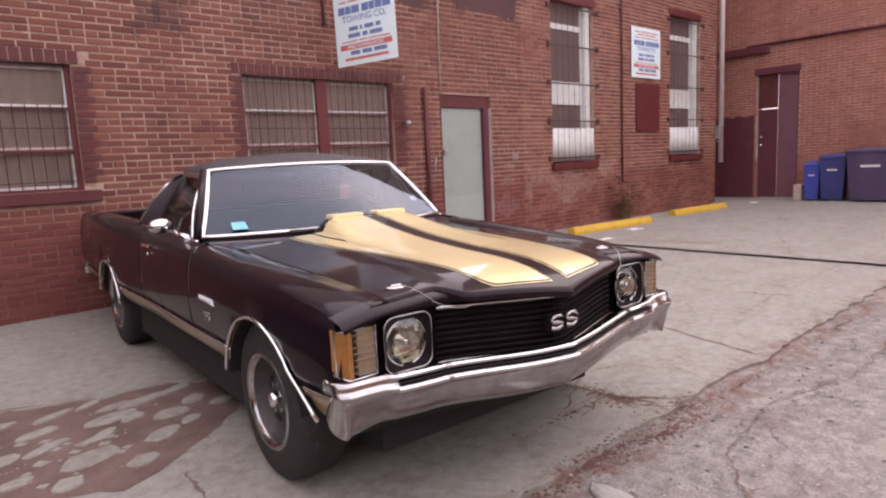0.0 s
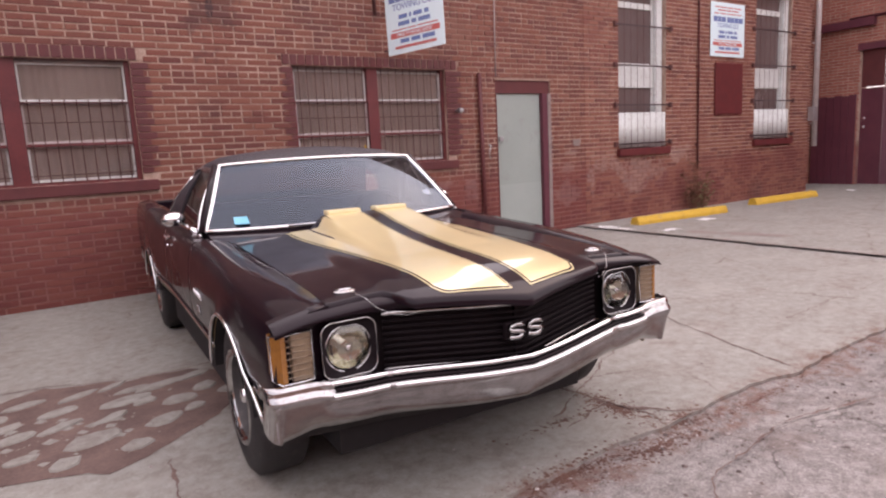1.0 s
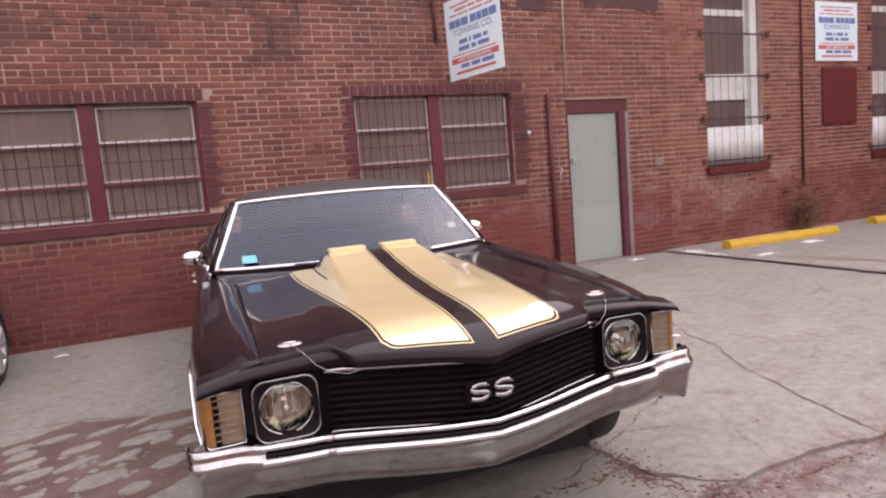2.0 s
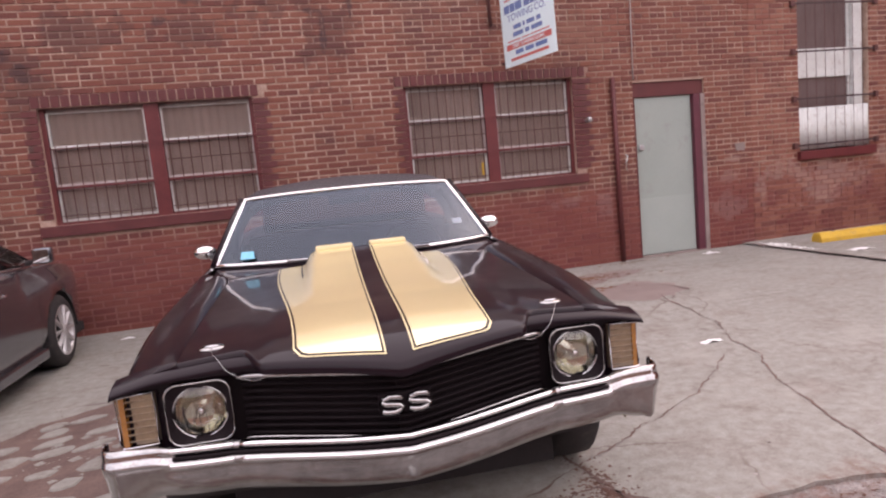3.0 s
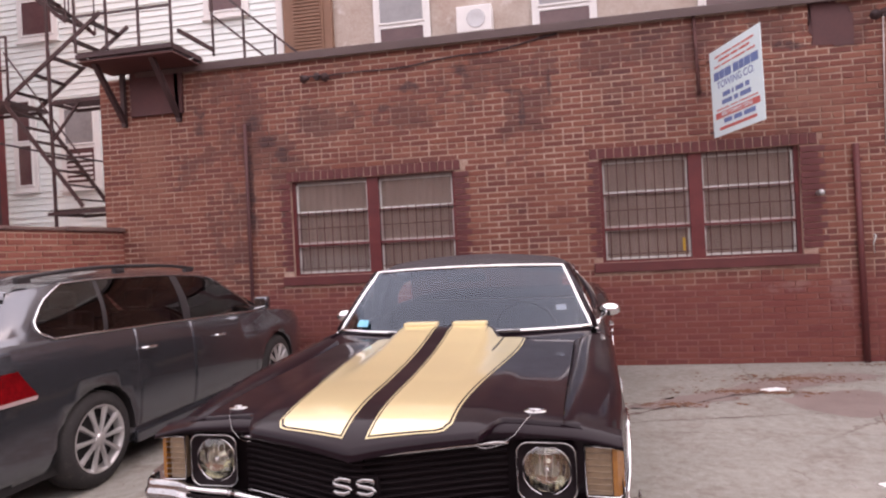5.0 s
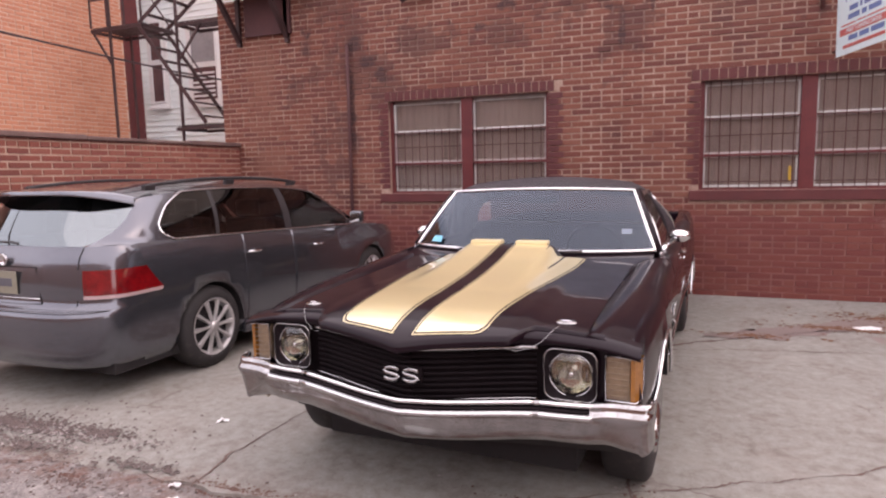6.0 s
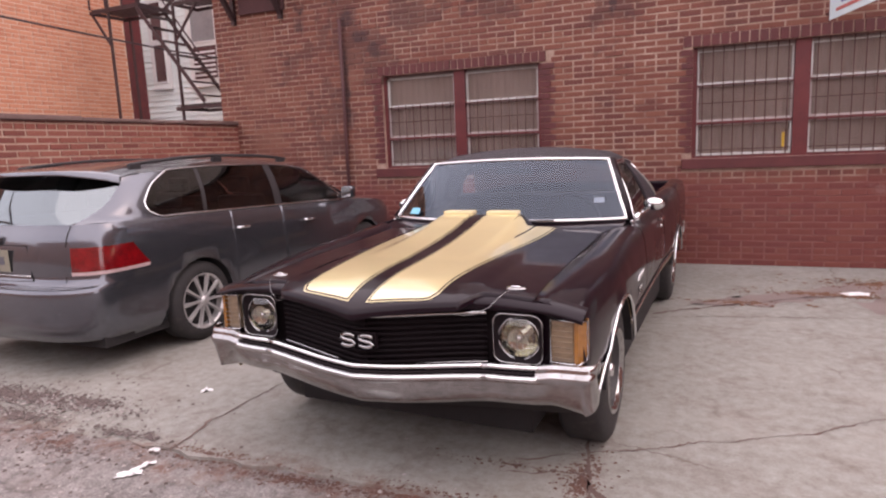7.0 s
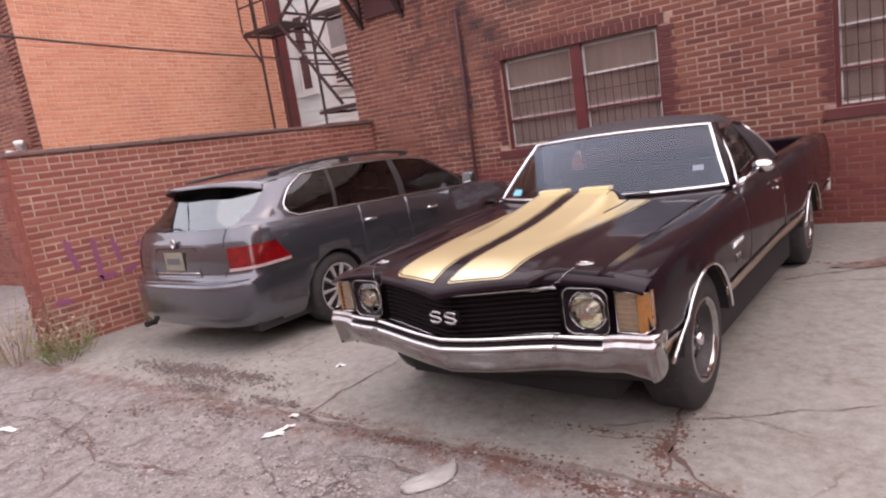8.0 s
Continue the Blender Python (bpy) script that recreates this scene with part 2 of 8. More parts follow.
def ground_material(name, dark, light, speck, speck_fac, crack_scale, crack_width, crack_dark, dirt, pale, bump, crack_from=0.50):
    """Worn paving: broad tone, aggregate specks, a net of hairline cracks, dirt and pale dust in patches."""
    m, nt, bs = principled(name)
    vec = place_of(nt)
    col = ramp_of(nt, noise_of(nt, vec, 0.9, 7, 0.65), dark, light, 0.3, 0.7)
    fine = noise_of(nt, vec, 85, 3, 0.7)
    col = mix_of(nt, speck_fac, col, ramp_of(nt, fine, dark, speck, 0.40, 0.62))
    blot_mask = ramp_of(nt, noise_of(nt, vec, 2.6, 8, 0.75), (0, 0, 0), (0.9, 0.9, 0.9), 0.50, 0.68)
    col = mix_of(nt, blot_mask, col, dirt)
    mid = noise_of(nt, vec, 14, 6, 0.75)
    col = mix_of(nt, 0.35, col, ramp_of(nt, mid, crack_dark, speck, 0.36, 0.66))
    pale_mask = ramp_of(nt, noise_of(nt, place_of(nt, (1.0, 1.6, 1.0)), 1.3, 8, 0.7), (0, 0, 0), (0.7, 0.7, 0.7), 0.54, 0.70)
    col = mix_of(nt, pale_mask, col, pale)
    warp = nt.nodes.new("ShaderNodeMix")
    warp.data_type, warp.blend_type = 'RGBA', 'ADD'
    warp.inputs[0].default_value = 0.16
    wn_ = node(nt, "ShaderNodeTexNoise", Scale=5.0, Detail=5.0, Roughness=0.65)
    nt.links.new(vec, wn_.inputs["Vector"])
    nt.links.new(vec, warp.inputs[6])
    nt.links.new(wn_.outputs["Color"], warp.inputs[7])
    vo = node(nt, "ShaderNodeTexVoronoi", Scale=crack_scale)
    vo.feature = 'DISTANCE_TO_EDGE'
    nt.links.new(warp.outputs[2], vo.inputs["Vector"])
    line = ramp_of(nt, vo.outputs["Distance"], (1, 1, 1), (0, 0, 0), crack_width * 0.3, crack_width)
    where = ramp_of(nt, noise_of(nt, vec, 0.7, 4, 0.6), (0, 0, 0), (0.85, 0.85, 0.85), crack_from, crack_from + 0.12)
    col = mix_of(nt, mix_of(nt, 1.0, line, where, 'MULTIPLY'), col, crack_dark)
    # red-brown dirt washed along the broken edge of the slab
    sep = nt.nodes.new("ShaderNodeSeparateXYZ")
    nt.links.new(vec, sep.inputs[0])
    off = nt.nodes.new("ShaderNodeMath")
    off.operation = 'MULTIPLY_ADD'
    nt.links.new(noise_of(nt, vec, 2.2, 7, 0.7), off.inputs[0])
    off.inputs[1].default_value = -0.75
    nt.links.new(sep.outputs["Y"], off.inputs[2])
    dist = nt.nodes.new("ShaderNodeMath")
    dist.operation = 'SUBTRACT'
    nt.links.new(off.outputs[0], dist.inputs[0])
    dist.inputs[1].default_value = 1.60 - 0.375
    size = nt.nodes.new("ShaderNodeMath")
    size.operation = 'ABSOLUTE'
    nt.links.new(dist.outputs[0], size.inputs[0])
    band = ramp_of(nt, size.outputs[0], (0.85, 0.85, 0.85), (0, 0, 0), 0.03, 0.16)
    broken = ramp_of(nt, noise_of(nt, vec, 9, 6, 0.75), (0, 0, 0), (1, 1, 1), 0.42, 0.60)
    col = mix_of(nt, mix_of(nt, 1.0, band, broken, 'MULTIPLY'), col, (0.15, 0.075, 0.055))
    dots = node(nt, "ShaderNodeTexVoronoi", Scale=16.0)
    nt.links.new(vec, dots.inputs["Vector"])
    spot = ramp_of(nt, dots.outputs["Distance"], (0.18, 0.18, 0.18), (0, 0, 0), 0.06, 0.14)
    col = mix_of(nt, spot, col, crack_dark)
    nt.links.new(col, bs.inputs["Base Color"])
    bs.inputs["Roughness"].default_value = 0.93
    bump_of(nt, bs, fine, bump, 0.006)
    return m


M_CONCRETE = ground_material("concrete", (0.222, 0.219, 0.196), (0.302, 0.298, 0.270), (0.372, 0.366, 0.338), 0.3, 0.7, 0.006, (0.11, 0.075, 0.062), (0.185, 0.155, 0.135), (0.325, 0.31, 0.28), 0.5)
M_ASPHALT = ground_material("asphalt", (0.10, 0.09, 0.088), (0.22, 0.20, 0.19), (0.44, 0.41, 0.39), 0.48, 3.1, 0.026, (0.055, 0.042, 0.04), (0.13, 0.095, 0.083), (0.36, 0.335, 0.31), 1.0, 0.47)


TONES_MAIN = [(0.135, 0.042, 0.034), (0.165, 0.053, 0.038), (0.195, 0.064, 0.042), (0.225, 0.080, 0.050), (0.255, 0.100, 0.066), (0.205, 0.066, 0.044), (0.155, 0.048, 0.037)]
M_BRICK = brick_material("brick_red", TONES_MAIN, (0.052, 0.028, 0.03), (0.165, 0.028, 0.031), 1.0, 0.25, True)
M_BRICK_LOW = brick_material("brick_low_wall", [(0.19, 0.06, 0.048), (0.27, 0.08, 0.058), (0.33, 0.125, 0.09), (0.23, 0.068, 0.055), (0.29, 0.10, 0.07)], (0.14, 0.06, 0.055), None, 0, 0.45)
# orange tones lightened to carry the brighter light on this wall
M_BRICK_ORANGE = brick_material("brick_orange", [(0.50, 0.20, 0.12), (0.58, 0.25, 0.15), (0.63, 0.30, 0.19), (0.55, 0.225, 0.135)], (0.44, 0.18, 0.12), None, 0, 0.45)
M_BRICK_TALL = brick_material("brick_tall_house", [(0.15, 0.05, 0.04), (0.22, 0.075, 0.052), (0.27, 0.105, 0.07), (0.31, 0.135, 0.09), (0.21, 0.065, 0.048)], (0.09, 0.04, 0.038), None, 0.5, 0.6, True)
M_BRICK_EAST = brick_material("brick_east_house", [(0.30, 0.105, 0.08), (0.36, 0.135, 0.10), (0.42, 0.17, 0.125), (0.33, 0.12, 0.09)], (0.20, 0.08, 0.065), None, 0, 0.4)
M_BRICK_PAINT = surface("painted_brick", (0.078, 0.016, 0.018), (0.135, 0.030, 0.029), 0.6, coarse=6, fine=80, bump=0.3)
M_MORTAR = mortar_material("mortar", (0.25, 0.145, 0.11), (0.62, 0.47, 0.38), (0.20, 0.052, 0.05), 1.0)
M_MORTAR_LOW = surface("mortar_low_wall", (0.36, 0.22, 0.17), (0.58, 0.44, 0.35), 0.95, coarse=3, fine=120, bump=0.4, grime=(0.25, 0.12, 0.1))
M_MORTAR_ORANGE = surface("mortar_orange", (0.56, 0.38, 0.28), (0.68, 0.50, 0.40), 0.95, coarse=3, fine=120)
M_DIRT = surface("dirt", (0.075, 0.045, 0.040), (0.20, 0.135, 0.115), 0.95, coarse=4, fine=60, bump=0.9)
M_RUST_DIRT = surface("rusty_leaf_dirt", (0.065, 0.032, 0.026), (0.16, 0.082, 0.06), 0.95, coarse=9, fine=60, bump=0.6)
M_RED_PAINT = surface("red_paint", (0.085, 0.012, 0.015), (0.155, 0.026, 0.026), 0.5, coarse=5, fine=50, bump=0.15)
M_COPING = surface("coping_metal", (0.07, 0.045, 0.045), (0.12, 0.08, 0.075), 0.6, coarse=2, fine=40)
M_COPING_LOW = surface("weathered_coping", (0.11, 0.065, 0.06), (0.24, 0.16, 0.145), 0.9, coarse=3, fine=50, bump=0.5, grime=(0.17, 0.07, 0.06))
M_STONE = surface("coping_stone", (0.20, 0.15, 0.14), (0.33, 0.27, 0.25), 0.9, coarse=3, fine=50, bump=0.5, grime=(0.12, 0.08, 0.075))
M_DOOR = surface("grey_door_paint", (0.29, 0.345, 0.315), (0.335, 0.39, 0.36), 0.5, coarse=2, fine=30, grime=(0.27, 0.29, 0.27))
M_DOOR_LOW = surface("kick_plate_paint", (0.32, 0.38, 0.35), (0.365, 0.42, 0.39), 0.45, coarse=3, fine=30)
M_FRAME_WHITE = surface("old_white_paint", (0.55, 0.57, 0.55), (0.75, 0.78, 0.76), 0.6, coarse=5, fine=60, bump=0.2, grime=(0.35, 0.28, 0.26))
M_FRAME_GREY = surface("grey_steel_paint", (0.42, 0.38, 0.37), (0.58, 0.53, 0.51), 0.55, coarse=5, fine=60, bump=0.2, grime=(0.3, 0.2, 0.18))
M_IRON = surface("black_iron", (0.03, 0.016, 0.018), (0.07, 0.036, 0.038), 0.6, coarse=6, fine=60, bump=0.2)
M_IRON_RED = surface("rusty_iron", (0.07, 0.025, 0.025), (0.13, 0.05, 0.045), 0.7, coarse=5, fine=60, bump=0.3)
M_CURTAIN = surface("dusty_blind", (0.29, 0.245, 0.23), (0.49, 0.43, 0.40), 0.6, coarse=1.5, fine=25, stretch=(1, 1, 0.25))
M_CURTAIN_DARK = surface("dark_pane", (0.11, 0.08, 0.078), (0.18, 0.14, 0.135), 0.25, coarse=2, fine=20, stretch=(1, 1, 0.3))
M_PANE_DARK = surface("shaded_pane", (0.09, 0.045, 0.05), (0.15, 0.085, 0.085), 0.2, coarse=2, fine=20)
M_SIDING = surface("white_siding", (0.74, 0.82, 0.81), (0.84, 0.90, 0.89), 0.55, coarse=1.5, fine=40)
M_YELLOW = surface("yellow_kerb_paint", (0.50, 0.30, 0.03), (0.70, 0.45, 0.05), 0.7, coarse=5, fine=60, bump=0.3, grime=(0.35, 0.25, 0.12))
M_BIN_BLUE = surface("blue_bin_plastic", (0.03, 0.05, 0.30), (0.05, 0.08, 0.40), 0.5, coarse=3, fine=40)
M_BIN_DARK = surface("dark_bin_plastic", (0.05, 0.035, 0.08), (0.09, 0.06, 0.13), 0.5, coarse=3, fine=40)
M_GATE = surface("brown_gate_paint", (0.09, 0.02, 0.035), (0.14, 0.035, 0.05), 0.55, coarse=3, fine=40)
M_GATE_PALE = surface("faded_plum_paint", (0.15, 0.06, 0.085), (0.20, 0.085, 0.11), 0.55, coarse=3, fine=40)
M_SIGN_WHITE = surface("sign_white", (0.70, 0.88, 0.93), (0.77, 0.94, 0.97), 0.4, coarse=2, fine=20)
M_SIGN_BLUE = surface("sign_blue", (0.13, 0.20, 0.42), (0.17, 0.25, 0.48), 0.4, coarse=5, fine=30)
M_SIGN_RED = surface("sign_red", (0.55, 0.14, 0.13), (0.62, 0.18, 0.16), 0.4, coarse=5, fine=30)
M_PAPER = surface("litter_paper", (0.70, 0.70, 0.70), (0.82, 0.82, 0.82), 0.8, coarse=20, fine=80)
M_LEAF_DRY = surface("dry_weed", (0.24, 0.19, 0.12), (0.42, 0.35, 0.25), 0.8, coarse=8, fine=40)
M_LEAF_GREEN = surface("green_weed", (0.10, 0.12, 0.045), (0.18, 0.20, 0.08), 0.7, coarse=8, fine=40)
M_CABLE = surface("cable_rubber", (0.03, 0.02, 0.025), (0.06, 0.04, 0.045), 0.6, coarse=5, fine=40)
M_TAR = surface("tar_paint", (0.06, 0.025, 0.028), (0.115, 0.045, 0.045), 0.7, coarse=2, fine=30, bump=0.2)
M_GREY_METAL = surface("grey_metal", (0.35, 0.35, 0.36), (0.5, 0.5, 0.51), 0.4, metal=0.7, coarse=5, fine=40)
M_CEMENT_PALE = surface("pale_cement", (0.40, 0.30, 0.27), (0.52, 0.42, 0.38), 0.95, coarse=8, fine=80, bump=0.4, grime=(0.25, 0.12, 0.1))
M_BIN_DARKBLUE = surface("dark_blue_plastic", (0.025, 0.03, 0.14), (0.04, 0.05, 0.2), 0.5, coarse=3, fine=40)
M_FRAME_WHITE2 = surface("white_trim_paint", (0.72, 0.72, 0.71), (0.82, 0.82, 0.81), 0.5, coarse=3, fine=40)
M_PANE_GREY = surface("grey_pane", (0.22, 0.22, 0.23), (0.34, 0.34, 0.35), 0.12, coarse=2, fine=20)
M_STUCCO = surface("whitewashed_brick", (0.36, 0.26, 0.21), (0.58, 0.54, 0.49), 0.9, coarse=1.3, fine=30, bump=0.4, grime=(0.65, 0.62, 0.6))
M_BROWN_WOOD = surface("brown_wood_paint", (0.20, 0.11, 0.07), (0.28, 0.16, 0.11), 0.7, coarse=3, fine=40, bump=0.2)
M_SPRAY = surface("violet_spray_paint", (0.20, 0.06, 0.13), (0.27, 0.09, 0.17), 0.6, coarse=12, fine=80)
M_STAIN = surface("damp_concrete", (0.17, 0.13, 0.12), (0.25, 0.20, 0.185), 0.7, coarse=4, fine=40, bump=0.3)
M_GRIT_DARK = surface("dark_grit", (0.07, 0.055, 0.052), (0.17, 0.13, 0.12), 0.95, coarse=30, fine=90)
M_GRIT = surface("grit", (0.18, 0.155, 0.15), (0.45, 0.41, 0.39), 0.95, coarse=30, fine=90)
M_LEAF_BROWN = surface("dead_leaf", (0.09, 0.045, 0.028), (0.21, 0.10, 0.055), 0.85, coarse=12, fine=60)
M_BAG = surface("plastic_bag", (0.26, 0.255, 0.245), (0.44, 0.43, 0.415), 0.3, coarse=8, fine=40)
M_BACK = surface("plain_masonry", (0.26, 0.15, 0.12), (0.36, 0.22, 0.18), 0.9, coarse=0.4, fine=10)

# ---- mesh helpers ----


def part(name, bm, material, parent=None, label="", smooth=False):
    """Links a bmesh as one mesh object under its thing or part."""
    me = bpy.data.meshes.new(name)
    bm.to_mesh(me)
    bm.free()
    me.materials.append(material)
    if smooth:
        for f in me.polygons:
            f.use_smooth = True
    ob = new(name, me)
    if parent is not None:
        ob.parent = parent
    if label:
        ob["label"] = label
    return ob


def empty(name, m, label, category, group="", kind=""):
    ob = new(name)
    ob.matrix_world = m
    ob.matrix_basis = m
    return tagged(ob, label, category, group, kind)


def box(bm, x0, x1, y0, y1, z0, z1, bevel=0.0):
    v = [bm.verts.new(p) for p in ((x0, y0, z0), (x1, y0, z0), (x1, y1, z0), (x0, y1, z0), (x0, y0, z1), (x1, y0, z1), (x1, y1, z1), (x0, y1, z1))]
    fs = [bm.faces.new([v[i] for i in q]) for q in ((0, 3, 2, 1), (4, 5, 6, 7), (0, 1, 5, 4), (1, 2, 6, 5), (2, 3, 7, 6), (3, 0, 4, 7))]
    if bevel:
        edges = list({e for f in fs for e in f.edges})
        bmesh.ops.bevel(bm, geom=edges, offset=bevel, segments=2, profile=0.6, affect='EDGES')
    return bm


def boxed(*args, bevel=0.0):
    return box(bmesh.new(), *args, bevel=bevel)


def tube(bm, pts, r, sides=8, closed=False, flat=1.0):
    """A tube along points; r may be one radius or one a point."""
    pts = [Vector(p) for p in pts]
    n = len(pts)
    rings = []
    up = Vector((0, 0, 1))
    for i, p in enumerate(pts):
        a = pts[(i - 1) % n] if (closed or i > 0) else p
        b = pts[(i + 1) % n] if (closed or i < n - 1) else p
        d = (b - a).normalized()
        s = d.cross(up)
        if s.length < 1e-3:
            s = d.cross(Vector((0, 1, 0)))
        s.normalize()
        u = s.cross(d)
        rr = r[i] if isinstance(r, (list, tuple)) else r
        rings.append([bm.verts.new(p + (s * math.cos(t) + u * math.sin(t) * flat) * rr) for t in (2 * math.pi * k / sides for k in range(sides))])
    m = n if closed else n - 1
    for i in range(m):
        a, b = rings[i], rings[(i + 1) % n]
        for k in range(sides):
            bm.faces.new((a[k], a[(k + 1) % sides], b[(k + 1) % sides], b[k]))
    if not closed:
        bm.faces.new(list(reversed(rings[0])))
        bm.faces.new(rings[-1])
    return bm


def tubed(pts, r, sides=8, closed=False, flat=1.0):
    return tube(bmesh.new(), pts, r, sides, closed, flat)


def grid(bm, rows, closed=False):
    """Quads over rows of points of equal count."""
    vs = [[bm.verts.new(p) for p in row] for row in rows]
    for a, b in zip(vs, vs[1:]):
        n = len(a)
        for k in range(n if closed else n - 1):
            try:
                bm.faces.new((a[k], a[(k + 1) % n], b[(k + 1) % n], b[k]))
            except ValueError:
                pass
    return vs


def lathe(bm, profile, centre, axis='x', steps=32, sign=1):
    """Turns a profile of (along, radius) round an axis through the centre."""
    rows = []
    for along, rad in profile:
        row = []
        for k in range(steps):
            t = 2 * math.pi * k / steps
            c, s = rad * math.cos(t), rad * math.sin(t)
            if axis == 'x':
                p = (centre[0] + sign * along, centre[1] + c, centre[2] + s)
            elif axis == 'y':
                p = (centre[0] + c, centre[1] + sign * along, centre[2] + s)
            else:
                p = (centre[0] + c, centre[1] + s, centre[2] + sign * along)
            row.append(p)
        rows.append(row)
    grid(bm, rows, True)
    bmesh.ops.remove_doubles(bm, verts=bm.verts, dist=1e-5)
    bmesh.ops.recalc_face_normals(bm, faces=bm.faces)
    return bm


def raw(name, verts, faces, material, parent=None, smooth=False):
    me = bpy.data.meshes.new(name)
    me.from_pydata(verts, [], faces)
    me.materials.append(material)
    if smooth:
        for f in me.polygons:
            f.use_smooth = True
    ob = new(name, me)
    if parent is not None:
        ob.parent = parent
    return ob


# ---- walls of brick ----


def wall_body(name, frame_m, length, z0, z1, thick, openings, material, label):
    """The wall's core with its openings cut through; u along, z up, front at n = 0, n towards the viewer."""
    us = sorted({0, length, *[o[0] for o in openings], *[o[1] for o in openings]})
    zs = sorted({z0, z1, *[o[2] for o in openings], *[o[3] for o in openings]})
    bm = bmesh.new()
    cells = {}
    for i, (a, b) in enumerate(zip(us, us[1:])):
        for j, (c, d) in enumerate(zip(zs, zs[1:])):
            if not any(o[0] <= a and b <= o[1] and o[2] <= c and d <= o[3] for o in openings):
                cells[i, j] = (a, b, c, d)
    for (i, j), (a, b, c, d) in cells.items():
        quads = [((a, 0, c), (b, 0, c), (b, 0, d), (a, 0, d)), ((a, thick, d), (b, thick, d), (b, thick, c), (a, thick, c))]
        if (i - 1, j) not in cells:
            quads.append(((a, thick, c), (a, 0, c), (a, 0, d), (a, thick, d)))
        if (i + 1, j) not in cells:
            quads.append(((b, 0, c), (b, thick, c), (b, thick, d), (b, 0, d)))
        if (i, j - 1) not in cells:
            quads.append(((a, thick, c), (b, thick, c), (b, 0, c), (a, 0, c)))
        if (i, j + 1) not in cells:
            quads.append(((a, 0, d), (b, 0, d), (b, thick, d), (a, thick, d)))
        for q in quads:
            bm.faces.new([bm.verts.new(p) for p in q])
    bmesh.ops.remove_doubles(bm, verts=bm.verts, dist=1e-5)
    ob = part(name, bm, material)
    ob.matrix_world = frame_m
    ob.matrix_basis = frame_m
    return tagged(ob, label, "wall", "", "structure")


BRICK_L, COURSE, JOINT = 0.231, 0.0703, 0.0115


def lay_bricks(wall, length, z0, z1, openings, material, seed=1, proud=0.008, single=None, header_every=6, start=0.0):
    """Lays bricks over the wall's face: those in the stretch `single` (u0, u1, z0, z1) are parts, the rest one mesh."""
    rnd = random.Random(seed)
    verts, faces = [], []
    shared = {}
    count = 0
    course = 0
    z = z0
    while z < z1 - 0.02:
        zt = min(z + COURSE - JOINT, z1)
        header = course % header_every == 2
        step = (BRICK_L / 2) if header else BRICK_L
        free = [(start, length)]
        for o in openings:
            if zt > o[2] + 0.02 and z < o[3] - 0.02:
                nxt = []
                for a, b in free:
                    if o[1] <= a or o[0] >= b:
                        nxt.append((a, b))
                    else:
                        if o[0] > a:
                            nxt.append((a, o[0]))
                        if o[1] < b:
                            nxt.append((o[1], b))
                free = nxt
        off = 0 if header else (course % 2) * BRICK_L / 2
        for a, b in free:
            k = math.floor((a - off) / step)
            u = off + k * step
            while u < b:
                ua, ub = max(u, a), min(u + step - JOINT, b)
                if ub - ua > 0.035:
                    full = abs((ub - ua) - (step - JOINT)) < 1e-6
                    p = proud + rnd.uniform(-0.003, 0.003)
                    if single and full and not header and single[0] < ua and ub < single[1] and single[2] < z and zt < single[3] and count < 300:
                        key = rnd.randrange(3)
                        if key not in shared:
                            q = random.Random(seed * 10 + key)
                            w, h = step - JOINT, COURSE - JOINT
                            j = [q.uniform(0, 0.003) for _ in range(8)]
                            vs = [(j[0], 0.004, j[1]), (w - j[2], 0.004, j[3]), (w - j[4], 0.004, h - j[5]), (j[6], 0.004, h - j[7])]
                            c = 0.004
                            vs += [(j[0] + c, -p, j[1] + c), (w - j[2] - c, -p, j[3] + c), (w - j[4] - c, -p, h - j[5] - c), (j[6] + c, -p, h - j[7] - c)]
                            me = bpy.data.meshes.new("brick")
                            me.from_pydata(vs, [], [(4, 5, 6, 7), (0, 1, 5, 4), (1, 2, 6, 5), (2, 3, 7, 6), (3, 0, 4, 7), (0, 3, 2, 1)])
                            me.materials.append(material)
                            shared[key] = me
                        b_ob = new("brick", shared[key])
                        b_ob.parent = wall
                        b_ob.matrix_basis = pose(ua, rnd.uniform(-0.001, 0.002), z)
                        count += 1
                    else:
                        n = len(verts)
                        j = [rnd.uniform(0, 0.003) for _ in range(4)]
                        c = 0.003
                        verts += [(ua + j[0], 0.004, z + j[1]), (ub - j[2], 0.004, z + j[1]), (ub - j[2], 0.004, zt - j[3]), (ua + j[0], 0.004, zt - j[3])]
                        verts += [(ua + j[0] + c, -p, z + j[1] + c), (ub - j[2] - c, -p, z + j[1] + c), (ub - j[2] - c, -p, zt - j[3] - c), (ua + j[0] + c, -p, zt - j[3] - c)]
                        faces += [(n + 4, n + 5, n + 6, n + 7), (n, n + 1, n + 5, n + 4), (n + 1, n + 2, n + 6, n + 5), (n + 2, n + 3, n + 7, n + 6), (n + 3, n, n + 4, n + 7)]
                u += step
        z += COURSE
        course += 1
    ob = raw("brickwork", verts, faces, material, wall)
    ob["kind"] = "stuff"
    return ob

# ---- car materials ----


